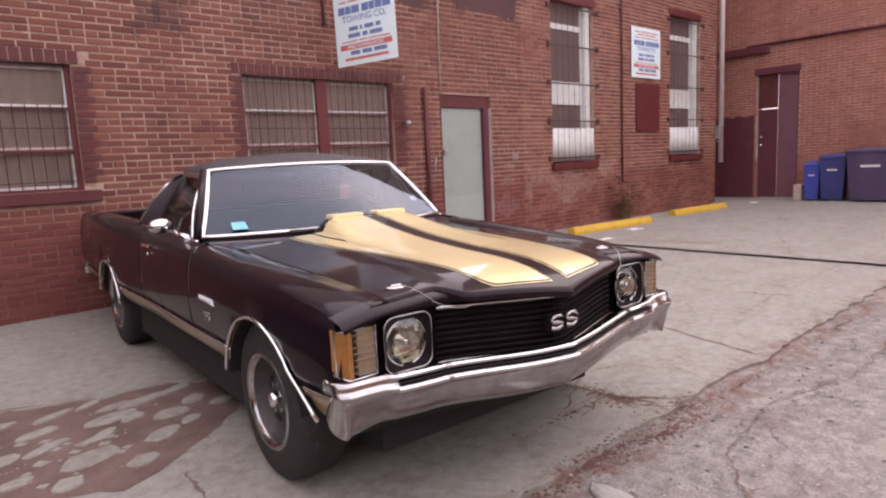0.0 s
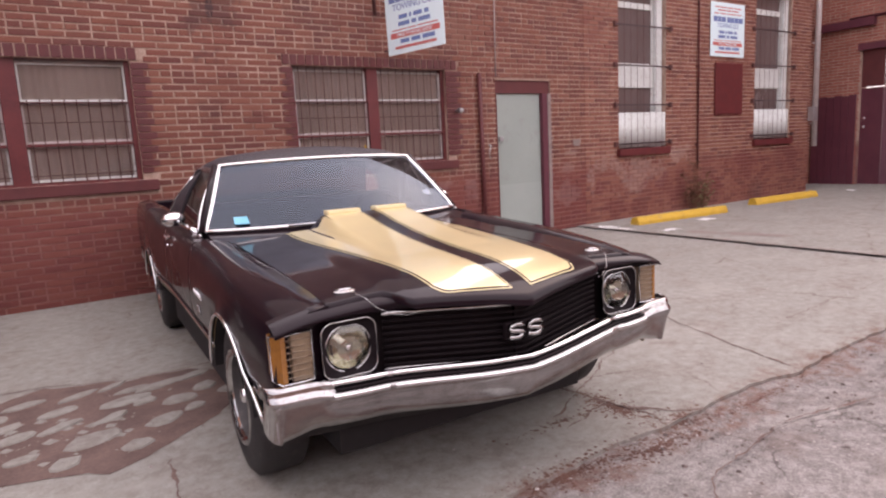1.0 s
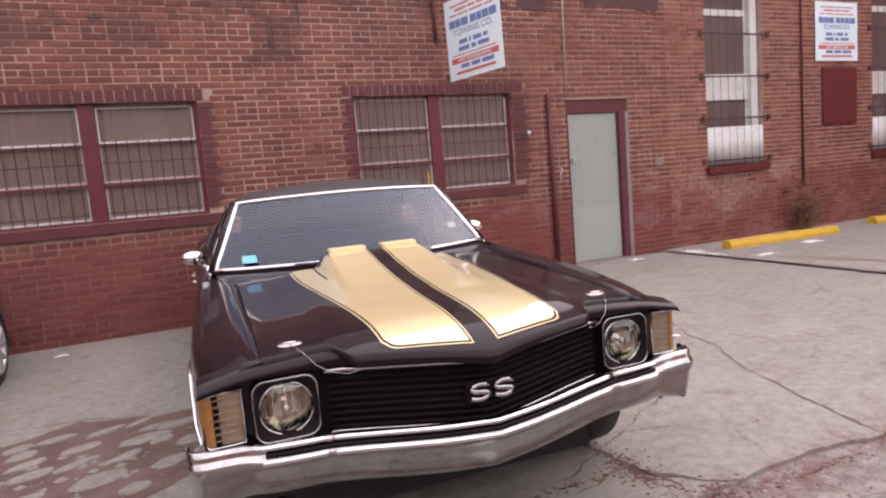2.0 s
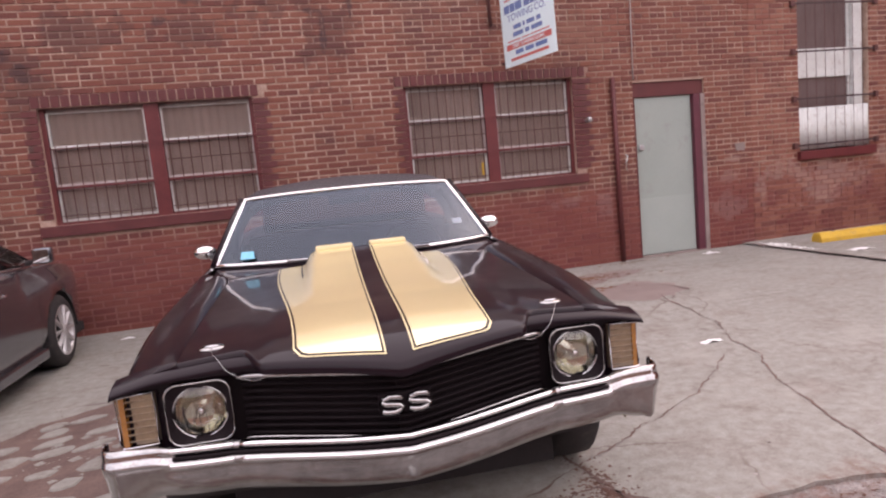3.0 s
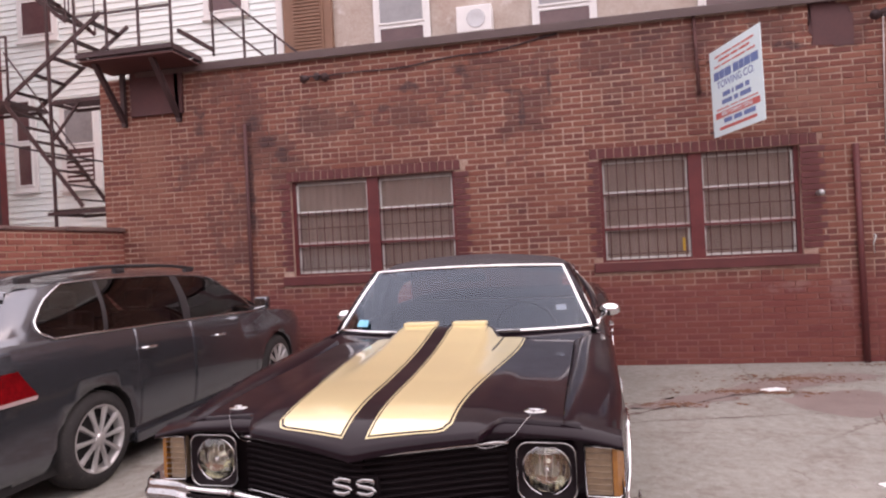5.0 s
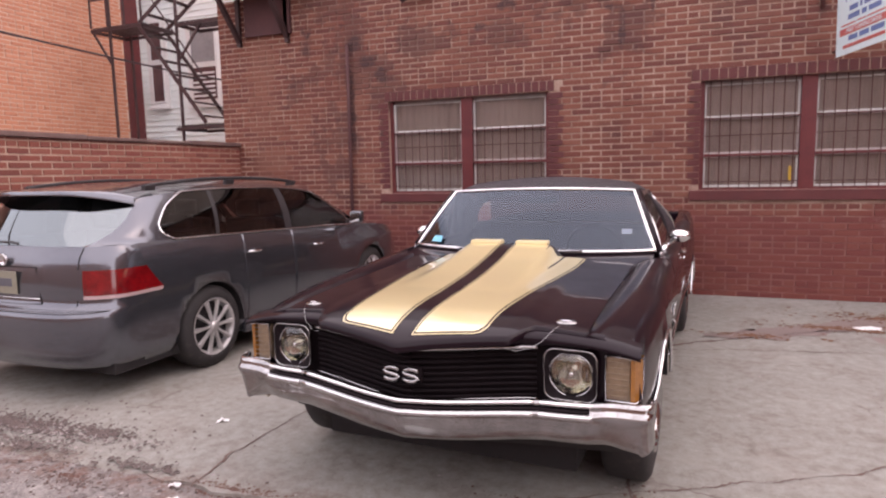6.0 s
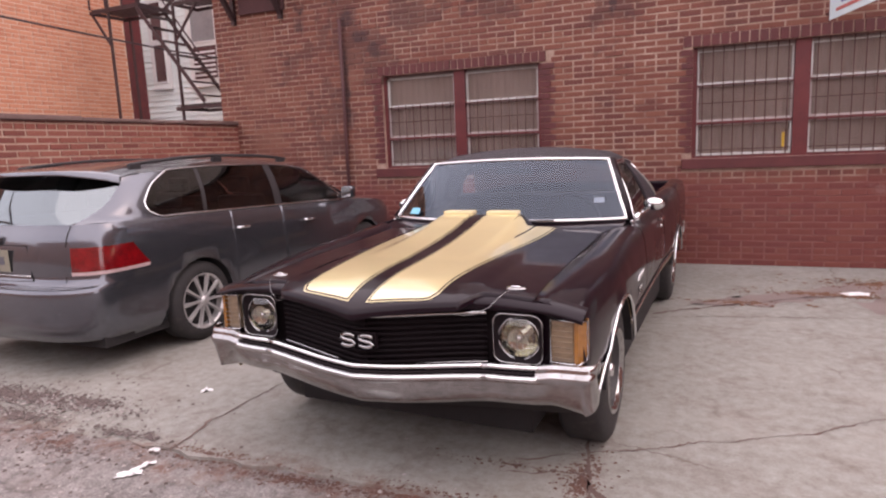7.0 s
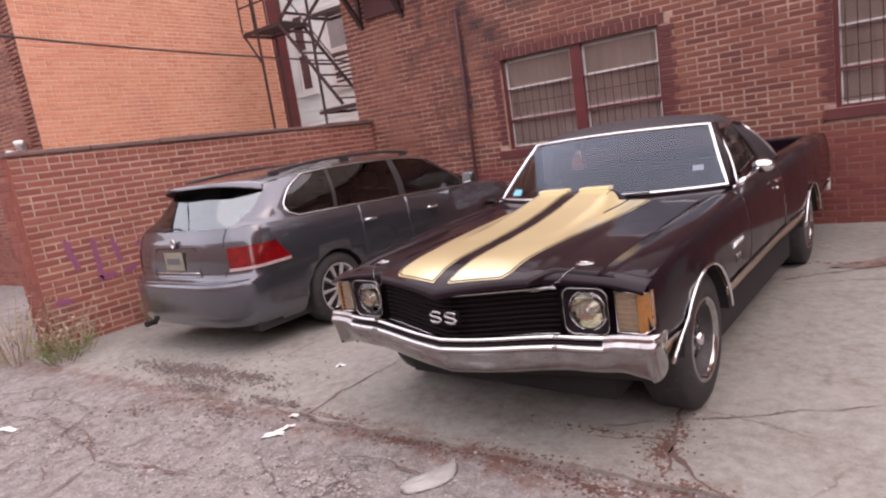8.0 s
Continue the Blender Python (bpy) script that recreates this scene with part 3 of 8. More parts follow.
def car_paint(name, base, flake=0.0, rough=0.25, coat=1.0, metal=0.0, dust=(0.2, 0.18, 0.16), dust_amount=0.06, gloss=1.47, uneven=0.12):
    m, nt, bs = principled(name)
    vec = place_of(nt)
    dustmask = ramp_of(nt, noise_of(nt, vec, 3.0, 6, 0.7), (0, 0, 0), (dust_amount, dust_amount, dust_amount), 0.4, 0.8)
    col = mix_of(nt, noise_of(nt, vec, 400, 1), base, tuple(min(1, c * (1 + flake) + 0.002) for c in base))
    col = mix_of(nt, dustmask, col, dust)
    nt.links.new(col, bs.inputs["Base Color"])
    r = nt.nodes.new("ShaderNodeMapRange")
    r.inputs["To Min"].default_value, r.inputs["To Max"].default_value = rough - uneven / 3, rough + uneven
    nt.links.new(noise_of(nt, vec, 5, 5), r.inputs["Value"])
    nt.links.new(r.outputs["Result"], bs.inputs["Roughness"])
    bs.inputs["Metallic"].default_value = metal
    bs.inputs["Coat Weight"].default_value = coat
    bs.inputs["Coat Roughness"].default_value = 0.05
    bs.inputs["Coat IOR"].default_value = gloss
    bs.inputs["Specular IOR Level"].default_value = 0.5 if metal else 0.05
    return m


M_BLACK = car_paint("black_car_paint", (0.008, 0.003, 0.006), 0.2, 0.3, dust_amount=0.004, gloss=1.32, coat=0.68)
M_GOLD = car_paint("gold_stripe_paint", (0.78, 0.67, 0.37), 0.2, 0.33, 1.0, 0.6, dust=(0.5, 0.42, 0.3), gloss=2.0)
M_GOLD_LIGHT = car_paint("pale_gold_line", (0.72, 0.62, 0.36), 0.1, 0.35, 0.8)
M_GOLD_LOW = car_paint("gold_rocker_paint", (0.30, 0.21, 0.11), 0.25, 0.4, 0.6, 0.3, dust=(0.2, 0.15, 0.12), dust_amount=0.3)
M_GREY_CAR = car_paint("grey_car_paint", (0.105, 0.110, 0.128), 0.35, 0.20, 1.0, 0.80, dust=(0.16, 0.155, 0.16), dust_amount=0.01, uneven=0.03)
M_CHROME = surface("chrome", (0.74, 0.76, 0.78), (0.90, 0.91, 0.92), 0.05, metal=1.0, coarse=7, fine=120, grime=(0.62, 0.61, 0.61), rough_var=0.04)
M_CHROME_DULL = surface("pitted_chrome", (0.30, 0.30, 0.30), (0.54, 0.535, 0.535), 0.13, metal=1.0, coarse=14, fine=150, bump=0.06, grime=(0.30, 0.27, 0.26), rough_var=0.08)
M_TRIM = surface("bright_trim", (0.66, 0.66, 0.67), (0.8, 0.8, 0.81), 0.18, metal=1.0, coarse=6, fine=60, rough_var=0.05)
M_VINYL = surface("black_vinyl", (0.018, 0.015, 0.02), (0.035, 0.03, 0.038), 0.5, coarse=3, fine=350, bump=0.5)
M_RUBBER = surface("tyre_rubber", (0.012, 0.011, 0.012), (0.028, 0.025, 0.026), 0.75, coarse=8, fine=80, bump=0.25, grime=(0.06, 0.05, 0.045))
M_RIM = surface("silver_rim", (0.03, 0.028, 0.029), (0.06, 0.055, 0.056), 0.55, metal=0.2, coarse=6, fine=60, grime=(0.08, 0.07, 0.065))
M_ALLOY = surface("alloy_rim", (0.48, 0.47, 0.47), (0.62, 0.61, 0.61), 0.35, metal=0.6, coarse=6, fine=60)
M_PLASTIC = surface("black_plastic", (0.012, 0.01, 0.012), (0.03, 0.025, 0.028), 0.55, coarse=6, fine=90)
M_GRILLE = surface("grille_black", (0.006, 0.004, 0.005), (0.014, 0.009, 0.011), 0.6, coarse=6, fine=90)
M_GRILLE.node_tree.nodes["Principled BSDF"].inputs["Specular IOR Level"].default_value = 0.12
M_UNDER = surface("underside", (0.008, 0.007, 0.008), (0.02, 0.017, 0.018), 0.9, coarse=3, fine=30)
M_SEAT = surface("seat_vinyl", (0.02, 0.018, 0.022), (0.04, 0.036, 0.042), 0.5, coarse=5, fine=150, bump=0.2)
M_SEAT_GREY = surface("seat_cloth", (0.07, 0.06, 0.06), (0.12, 0.10, 0.10), 0.9, coarse=5, fine=150, bump=0.3)
# sky's blue is put into the gloss tint of windscreen and rear glass
M_GLASS = glass_material("windscreen_glass", (0.80, 0.86, 0.92), 0.0, 0.7, 1.72, (0.72, 0.84, 1.0))
M_GLASS_DARK = glass_material("tinted_glass", (0.62, 0.60, 0.62), 0.0, 0.4, 1.6)
M_GLASS_SKY = glass_material("rear_glass", (0.5, 0.55, 0.58), 0.01, 0.45, 3.0, (0.86, 0.97, 1.0))
M_LENS = glass_material("lamp_glass", (1, 1, 1), 0.05, 0.95, 1.7)
M_REFLECTOR = surface("lamp_reflector", (0.40, 0.385, 0.30), (0.58, 0.565, 0.47), 0.07, metal=1.0, coarse=30, fine=90, rough_var=0.03)
M_AMBER = surface("amber_lens", (0.25, 0.105, 0.022), (0.36, 0.155, 0.032), 0.25, coarse=15, fine=60, coat=0.6)
M_CLEAR_LENS = surface("milky_lens", (0.15, 0.10, 0.06), (0.25, 0.18, 0.11), 0.3, coarse=15, fine=60, coat=0.6)
M_TAIL_RED = surface("red_tail_lens", (0.06, 0.002, 0.003), (0.25, 0.006, 0.008), 0.15, coarse=9, fine=40, coat=1.0)
M_TAIL_CLEAR = surface("clear_tail_lens", (0.36, 0.24, 0.24), (0.50, 0.38, 0.38), 0.25, coarse=12, fine=50, coat=0.8)
M_PLATE = surface("plate_cream", (0.22, 0.21, 0.16), (0.30, 0.285, 0.22), 0.5, coarse=12, fine=50)
M_PLATE_INK = surface("plate_ink", (0.09, 0.09, 0.11), (0.12, 0.12, 0.14), 0.5, coarse=12, fine=50)
M_BLUE_TAG = surface("blue_sticker", (0.12, 0.45, 0.62), (0.2, 0.55, 0.7), 0.5, coarse=30, fine=80)


def table(*pairs):
    ks, vs = [p[0] for p in pairs], [p[1] for p in pairs]

    def f(t):
        """Smooth curve through the pairs."""
        if t <= ks[0]:
            return vs[0]
        if t >= ks[-1]:
            return vs[-1]
        i = max(k for k in range(len(ks) - 1) if ks[k] <= t)
        h = ks[i + 1] - ks[i]
        u = (t - ks[i]) / h

        def slope(j):
            if 0 < j < len(ks) - 1:
                a, b = (vs[j] - vs[j - 1]) / (ks[j] - ks[j - 1]), (vs[j + 1] - vs[j]) / (ks[j + 1] - ks[j])
                return 0 if a * b <= 0 else 2 * a * b / (a + b)
            return 0 if j else (vs[1] - vs[0]) / (ks[1] - ks[0])
        m0, m1 = slope(i), slope(i + 1)
        return (2 * u ** 3 - 3 * u ** 2 + 1) * vs[i] + (u ** 3 - 2 * u ** 2 + u) * h * m0 + (-2 * u ** 3 + 3 * u ** 2) * vs[i + 1] + (u ** 3 - u ** 2) * h * m1
    return f


def step(a, b, t):
    u = min(1, max(0, (t - a) / (b - a)))
    return u * u * (3 - 2 * u)


def frange(a, b, n):
    return [a + (b - a) * i / n for i in range(n + 1)]


def tidy(bm, normals=True):
    bmesh.ops.remove_doubles(bm, verts=bm.verts, dist=2e-4)
    bmesh.ops.dissolve_degenerate(bm, dist=1e-4, edges=bm.edges)
    if normals:
        bmesh.ops.recalc_face_normals(bm, faces=bm.faces)
    return bm


def mirrored(rows):
    return [[(-p[0], p[1], p[2]) for p in row] for row in rows]


def outward(bm):
    """Turns an open sheet of a car's skin to face away from the cabin."""
    bm.normal_update()
    mid = Vector((0, 1.4, 0.5))
    if sum(f.normal.dot(f.calc_center_median() - mid) * f.calc_area() for f in bm.faces) < 0:
        bmesh.ops.reverse_faces(bm, faces=bm.faces)
    return bm


def sheet(rows, both=False):
    bm = bmesh.new()
    grid(bm, rows)
    if both:
        grid(bm, mirrored(rows))
    return outward(tidy(bm))


def thick(ob, t=0.006):
    m = ob.modifiers.new("thickness", 'SOLIDIFY')
    m.thickness, m.offset = t, -1
    return ob


def s_letter(bm, x, y, z, w, h, r):
    """A bent bar in the shape of the badge's curve."""
    pts = []
    for k in range(13):
        t = k / 12
        if t < 0.5:
            a = radians(20 + 250 * t * 2)
            pts.append((x + math.cos(a) * w / 2, y, z + h * 0.25 + math.sin(a) * h * 0.25))
        else:
            a = radians(90 - 250 * (t - 0.5) * 2)
            pts.append((x + math.cos(a) * w / 2, y, z - h * 0.25 + math.sin(a) * h * 0.25))
    return tube(bm, pts, r, 6)

# ---- ground ----
bm = bmesh.new()
ys = [-300, -60, -20, -8, -4, -2, -1, 0, 0.5, 1, 1.5, 2.5, 4, 8, 20, 60, 300]
xs = [-300, -60, -20, -8, -5, -3, -2, -1, 0, 1, 2, 3, 4, 5, 6, 8, 12, 20, 60, 300]
grid(bm, [[(x, y, -0.02 + (0.012 * noise.noise((x * 0.7, y * 0.7, 3)) if -8 < x < 12 and -4 < y < 1.2 else 0)) for x in xs] for y in ys])
tagged(part("ground", bm, M_ASPHALT), "worn grey asphalt with gravel and stains", "ground", "", "structure")


def ragged_slab(name, x0, x1, y0, y1, top, thick, material, label, rough_edge=0.06, seed=1):
    """A concrete slab whose street edge is broken and uneven."""
    n = int((x1 - x0) / 0.08)
    bm = bmesh.new()
    front, back = [], []
    for i in range(n + 1):
        x = x0 + (x1 - x0) * i / n
        e = rough_edge * (noise.noise((x * 1.3, seed, 0)) + 0.6 * noise.noise((x * 6, seed, 2)) + 0.3 * noise.noise((x * 19, seed, 4)))
        front.append((x, y0 + e, top - (0.0185 * (1 - step(0.45, 1.0, x)) if y0 > 1.5 else 0)))
        back.append((x, y1, top))
    rows = [[(p[0], p[1], top - thick) for p in front], front]
    m = max(2, int((y1 - y0) / 0.5))
    for k in range(1, m + 1):
        rows.append([(f[0], f[1] + (b[1] - f[1]) * k / m, top + 0.0014 * noise.noise((f[0] * 0.8, (f[1] + (b[1] - f[1]) * k / m) * 0.8, 9)) * (k < m)) for f, b in zip(front, back)])
    rows.append([(p[0], p[1], top - thick) for p in back])
    grid(bm, rows)
    bmesh.ops.recalc_face_normals(bm, faces=bm.faces)
    ob = part(name, bm, material)
    return tagged(ob, label, "pavement", "", "structure")


ragged_slab("pavement_lot", -3.1, 7.95, 1.66, 7.4, 0.0, 0.12, M_CONCRETE, "pale cracked concrete of a parking lot", 0.07, 3)
ragged_slab("pavement_yard", 7.88, 17.2, 1.2, 9.2, 0.022, 0.12, M_CONCRETE, "pale concrete yard, a little higher than the lot", 0.05, 8)

# ---- the low brick building with two windows and a grey door ----
WY = 7.08
X0 = -3.2
W1 = (-0.53, 1.60)
W2 = (3.30, 5.46)
DOOR = (6.31, 7.37)
WALL_TOP = 3.95
ops = [(W1[0] - X0, W1[1] - X0, 1.20, 2.43), (W2[0] - X0, W2[1] - X0, 1.20, 2.43), (DOOR[0] - X0, DOOR[1] - X0, 0.0, 2.29)]
wall_n = wall_body("wall_north", pose(X0, WY, 0), 8.10 - X0, -0.1, WALL_TOP, 0.32, ops, M_MORTAR, "weathered red brick wall with pale mortar and sooty patches")
ops_b = ops + [(W1[0] - 0.05 - X0, W1[1] + 0.13 - X0, 2.40, 2.53), (W2[0] - 0.1 - X0, W2[1] + 0.2 - X0, 2.40, 2.53),
               (W1[0] - 0.14 - X0, W1[1] + 0.14 - X0, 1.08, 1.22), (W2[0] - 0.1 - X0, W2[1] + 0.14 - X0, 1.08, 1.22)]

# taller house to the east
TX0, TX1 = 8.10, 15.0
T1, T2 = (8.90, 10.12), (12.88, 14.20)
ops_t = [(T1[0] - TX0, T1[1] - TX0, 1.20, 3.95), (T2[0] - TX0, T2[1] - TX0, 1.22, 4.15)]
# body rises unseen above its bricks to keep sky out of bonnet reflections
wall_t = wall_body("wall_northeast", pose(TX0, WY, 0), TX1 - TX0, -0.1, 10.5, 0.36, ops_t, M_MORTAR, "red brick wall of a taller house, patched")
# its end and the recess with the service gate
wall_g = wall_body("wall_recess", pose(TX1, 8.0, 0), 2.1, -0.1, 7.5, 0.3, [], M_MORTAR, "dark brick wall at the back of a recess")
wall_body("wall_return", pose(TX1, WY + 0.36, 0, 0, 0, 90), 0.7, -0.1, 7.5, 0.3, [], M_MORTAR, "brick return of the taller house")
# east wall
EX = 17.0
ops_e = [(8.0 - 6.95, 8.0 - 5.96, -0.1, 3.12)]
wall_e = wall_body("wall_east", pose(EX, 8.0, 0, 0, 0, -90), 14.0, -0.1, 7.5, 0.35, ops_e, M_MORTAR, "long red brick wall of the house across the yard")
# low garden wall to the west, beside the parked estate car
LX = -2.95
LW0, LW1, LWT = 1.90, 7.08, 1.90
wall_w = wall_body("wall_low", pose(LX, LW0, 0, 0, 0, 90), LW1 - LW0, -0.15, LWT, 0.30, [], M_MORTAR_LOW, "chest-high red brick boundary wall with pale joints")
wall_we = wall_body("wall_low_end", pose(LX - 0.30, LW0 - 0.03, 0), 0.30, -0.15, LWT, 0.028, [], M_BRICK_LOW, "brick end of the boundary wall")
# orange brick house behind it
wall_o = wall_body("wall_orange", pose(-7.0, 3.95, 0, 0, 0, 90), 5.0, -0.1, 9.0, 0.4, [], M_MORTAR_ORANGE, "tall orange brick side wall, soft light put into its colour")
# end wall takes the darker brick as the same house's shaded side
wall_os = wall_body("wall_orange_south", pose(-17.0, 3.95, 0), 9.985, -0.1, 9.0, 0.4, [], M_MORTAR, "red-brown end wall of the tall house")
# corner return: dark red stands in for shade on its brick
wall_body("wall_orange_pier", pose(-7.15, 8.95, 0, 0, 0, 90), 0.55, -0.1, 9.0, 0.4, [], M_RED_PAINT, "brick corner return of the tall house, shade put into dark red")
# added unseen walls that close the place and block low sky light
for nm, m, ln, hh in (("wall_street", pose(30, -22, 0, 0, 0, 180), 62, 9.5), ("wall_far_west", pose(-30, -22, 0, 0, 0, 90), 26, 7.0)):
    bm = boxed(0, ln, 0, 0.4, -0.1, hh)
    ob = part(nm, bm, M_BACK)
    ob.matrix_basis = m
    tagged(ob, "plain masonry wall, unseen, added to block low sky light", "wall", "", "structure")

# roof parapet
cop = part("coping", boxed(-2.6, 8.05, WY - 0.07, WY + 0.38, WALL_TOP, WALL_TOP + 0.085, bevel=0.012), M_COPING)
tagged(cop, "dark brown metal coping along the parapet", "coping", "", "structure")
part("drip_edge", boxed(-2.6, 8.05, WY - 0.085, WY - 0.072, WALL_TOP - 0.025, WALL_TOP + 0.045, bevel=0.003), M_COPING, cop)
cop_l = empty("coping_low_wall", pose(0, 0, 0), "rough stone slabs on top of the boundary wall", "coping", "", "structure")
rr = random.Random(4)
yy = LW0 - 0.02
while yy < LW1 - 0.1:
    ln = rr.uniform(0.7, 1.1)
    y1 = min(yy + ln, LW1 - 0.01)
    part("slab", boxed(LX - 0.33, LX + 0.035 + rr.uniform(-0.01, 0.02), yy, y1 - 0.012, LWT + 0.002, LWT + 0.05 + rr.uniform(-0.012, 0.012), bevel=0.012), M_COPING_LOW, cop_l)
    yy = y1
roof = part("roof_low_building", boxed(-3.2, 8.1, WY + 0.34, 9.9, 3.6, 3.7), M_COPING)
tagged(roof, "flat dark roof of the low building", "roof", "", "structure")

# ---- windows with bars, in the low building ----


def text_part(name, words, size, material, parent, m, extrude=0.001):
    cu = bpy.data.curves.new(name, 'FONT')
    cu.body, cu.size, cu.extrude, cu.align_x, cu.align_y = words, size, extrude, 'CENTER', 'CENTER'
    tmp = bpy.data.objects.new(name, cu)
    scene.collection.objects.link(tmp)
    dg = bpy.context.evaluated_depsgraph_get()
    me = bpy.data.meshes.new_from_object(tmp.evaluated_get(dg))
    bpy.data.objects.remove(tmp)
    bpy.data.curves.remove(cu)
    me.materials.clear()
    me.materials.append(material)
    ob = new(name, me)
    ob.parent = parent
    ob.matrix_basis = m
    return ob


def print_line(words, size, material, parent, y, z):
    """A centred line of print, each word a part."""
    made, x = [], 0.0
    for word in words:
        ob = text_part("print_word", word, size, material, parent, pose(0, y, z, 90))
        xs = [v.co.x for v in ob.data.vertices]
        made.append((ob, x - min(xs)))
        x += max(xs) - min(xs) + 0.32 * size
    for ob, left in made:
        ob.matrix_basis = pose(left - (x - 0.32 * size) / 2, y, z, 90)


def steel_window(name, x0, x1, z0, z1, mull, label, seed, bar_top):
    rnd = random.Random(seed)
    win = empty(name, pose(0, WY, 0), label, "window", "barred windows", "structure")
    part("mullion", boxed(mull - 0.075, mull + 0.075, 0.035, 0.16, z0, z1, bevel=0.006), M_RED_PAINT, win, "dark red mullion")
    for nm, a, b, c, d in (("window_frame", x0, x0 + 0.045, z0, z1), ("window_frame", x1 - 0.045, x1, z0, z1), ("window_frame", x0 + 0.046, x1 - 0.046, z1 - 0.03, z1), ("window_frame", x0 + 0.046, x1 - 0.046, z0, z0 + 0.025)):
        part(nm, boxed(a, b, 0.05, 0.15, c, d, bevel=0.004), M_RED_PAINT, win)
    tiers = (z0 + 0.03, z0 + 0.40, z0 + 0.80, z1 - 0.035)
    for a, b in ((x0 + 0.05, mull - 0.08), (mull + 0.08, x1 - 0.05)):
        for k in range(3):
            c, d = tiers[k], tiers[k + 1] - (0.03, 0.012, 0.03)[k]
            tilt = 0.012 * rnd.random()
            sash = bmesh.new()
            t = 0.015
            box(sash, a, a + t, 0.085 - tilt, 0.12, c, d)
            box(sash, b - t, b, 0.085 - tilt, 0.12, c, d)
            box(sash, a + t, b - t, 0.085 - tilt, 0.12, d - t * 0.6, d)
            box(sash, a + t, b - t, 0.075 - tilt, 0.12, c, c + t * 1.5)
            sp = part("sash", sash, M_FRAME_WHITE if k != 1 else M_FRAME_GREY, win, "pale steel sash")
            g = part("pane", boxed(a + t, b - t, 0.100, 0.104, c + t, d - t), M_GLASS_WIN, sp)
            g.visible_shadow = False
        for z, thick in zip(tiers[1:3], (0.03, 0.012)):
            part("transom_bar", boxed(a, b, 0.045, 0.12, z - thick, z, bevel=0.004), M_RED_PAINT, win)
        # hanging blind behind the panes
        rows = [[(x, 0.128 + 0.006 * math.sin(x * 70) + 0.004 * math.sin(x * 23), z) for x in frange(a - 0.02, b + 0.02, 60)] for z in (z0 - 0.03, z1 + 0.02)]
        part("blind", sheet(rows), M_CURTAIN, win, "dusty beige blind", smooth=True)
        n = 9
        for k in range(n):
            x = a + (b - a) * (k + 0.5) / n
            part("bar", tubed([(x, 0.040, z0 + 0.005), (x, 0.040, z0 + bar_top)], 0.0052, 6), M_IRON_RED, win)
        for z in (z0 + 0.09, z0 + 0.60):
            part("cross_bar", boxed(a, b, 0.047, 0.053, z - 0.004, z + 0.004), M_IRON_RED, win)
    return win


M_GLASS_WIN = glass_material("window_glass", (0.95, 0.93, 0.92), 0.08, 0.97, 1.5)
steel_window("window_1", W1[0], W1[1], 1.20, 2.43, 0.545, "wide barred steel window with a red mullion and pale sashes", 1, 0.82)
win2 = steel_window("window_2", W2[0], W2[1], 1.20, 2.43, 4.37, "wide barred steel window with a dusty blind", 2, 1.22)
part("yellow_tag", boxed(4.20, 4.225, 0.03, 0.034, 1.30, 1.45), M_YELLOW, win2, "small yellow tag")

# soldier courses, sills and painted jambs
for nm, a, b in (("lintel_1", W1[0] - 0.05, W1[1] + 0.13), ("lintel_2", W2[0] - 0.1, W2[1] + 0.2)):
    lin = tagged(part(nm, boxed(a, b, WY - 0.002, WY + 0.1, 2.405, 2.53), M_MORTAR), "course of dark red upright bricks over a window", "lintel", "", "structure")
    x = a + 0.004
    while x < b - 0.06:
        part("brick", boxed(x, x + 0.080, WY - 0.014 + random.uniform(-0.003, 0.003), WY + 0.05, 2.409 + random.uniform(-0.003, 0.004), 2.527, bevel=0.004), M_BRICK_PAINT, lin)
        x += 0.094
for nm, a, b in (("sill_1", W1[0] - 0.14, W1[1] + 0.14), ("sill_2", W2[0] - 0.1, W2[1] + 0.14)):
    tagged(part(nm, boxed(a, b, WY - 0.045, WY + 0.12, 1.085, 1.198, bevel=0.008), M_BRICK_PAINT), "dark red painted window sill", "sill", "", "structure")
rj = random.Random(31)
for nm, a, b, side in (("jamb_1", W1[1] + 0.002, W1[1] + 0.115, 1), ("jamb_2", W2[1] + 0.002, W2[1] + 0.19, 1), ("jamb_3", W1[0] - 0.085, W1[0] - 0.002, -1), ("jamb_4", W2[0] - 0.065, W2[0] - 0.002, -1)):
    jamb = empty(nm, pose(0, WY, 0), "toothed brick jamb painted dark red beside a window", "jamb", "", "structure")
    for k in range(int(1.2 / COURSE) + 1, int(2.405 / COURSE)):
        tooth = (0.055 if k % 2 else 0.0) + rj.uniform(-0.008, 0.012)
        u0, u1 = (a, b + tooth) if side > 0 else (a - tooth, b)
        part("brick", boxed(u0, u1, -0.0135 + rj.uniform(-0.001, 0.002), 0.03, k * COURSE + rj.uniform(0, 0.003), (k + 1) * COURSE - JOINT + 0.004, bevel=0.003), M_BRICK_PAINT, jamb)

# ---- grey steel door ----
door = empty("door_1", pose(0, WY, 0), "closed grey steel door with a paler kick plate", "door", "", "structure")
part("door_leaf", boxed(6.325, 7.195, 0.05, 0.10, 0.02, 2.10, bevel=0.006), M_DOOR, door)
part("kick_plate", boxed(6.335, 7.185, 0.044, 0.0495, 0.03, 0.78, bevel=0.002), M_DOOR_LOW, door, "pale kick plate")
part("door_head", boxed(6.312, 7.368, 0.02, 0.16, 2.103, 2.288, bevel=0.006), M_BRICK_PAINT, door, "dark red timber head")
part("door_jamb", boxed(7.20, 7.30, -0.012, 0.16, 0.0, 2.10, bevel=0.006), M_GATE, door, "chipped plum jamb")
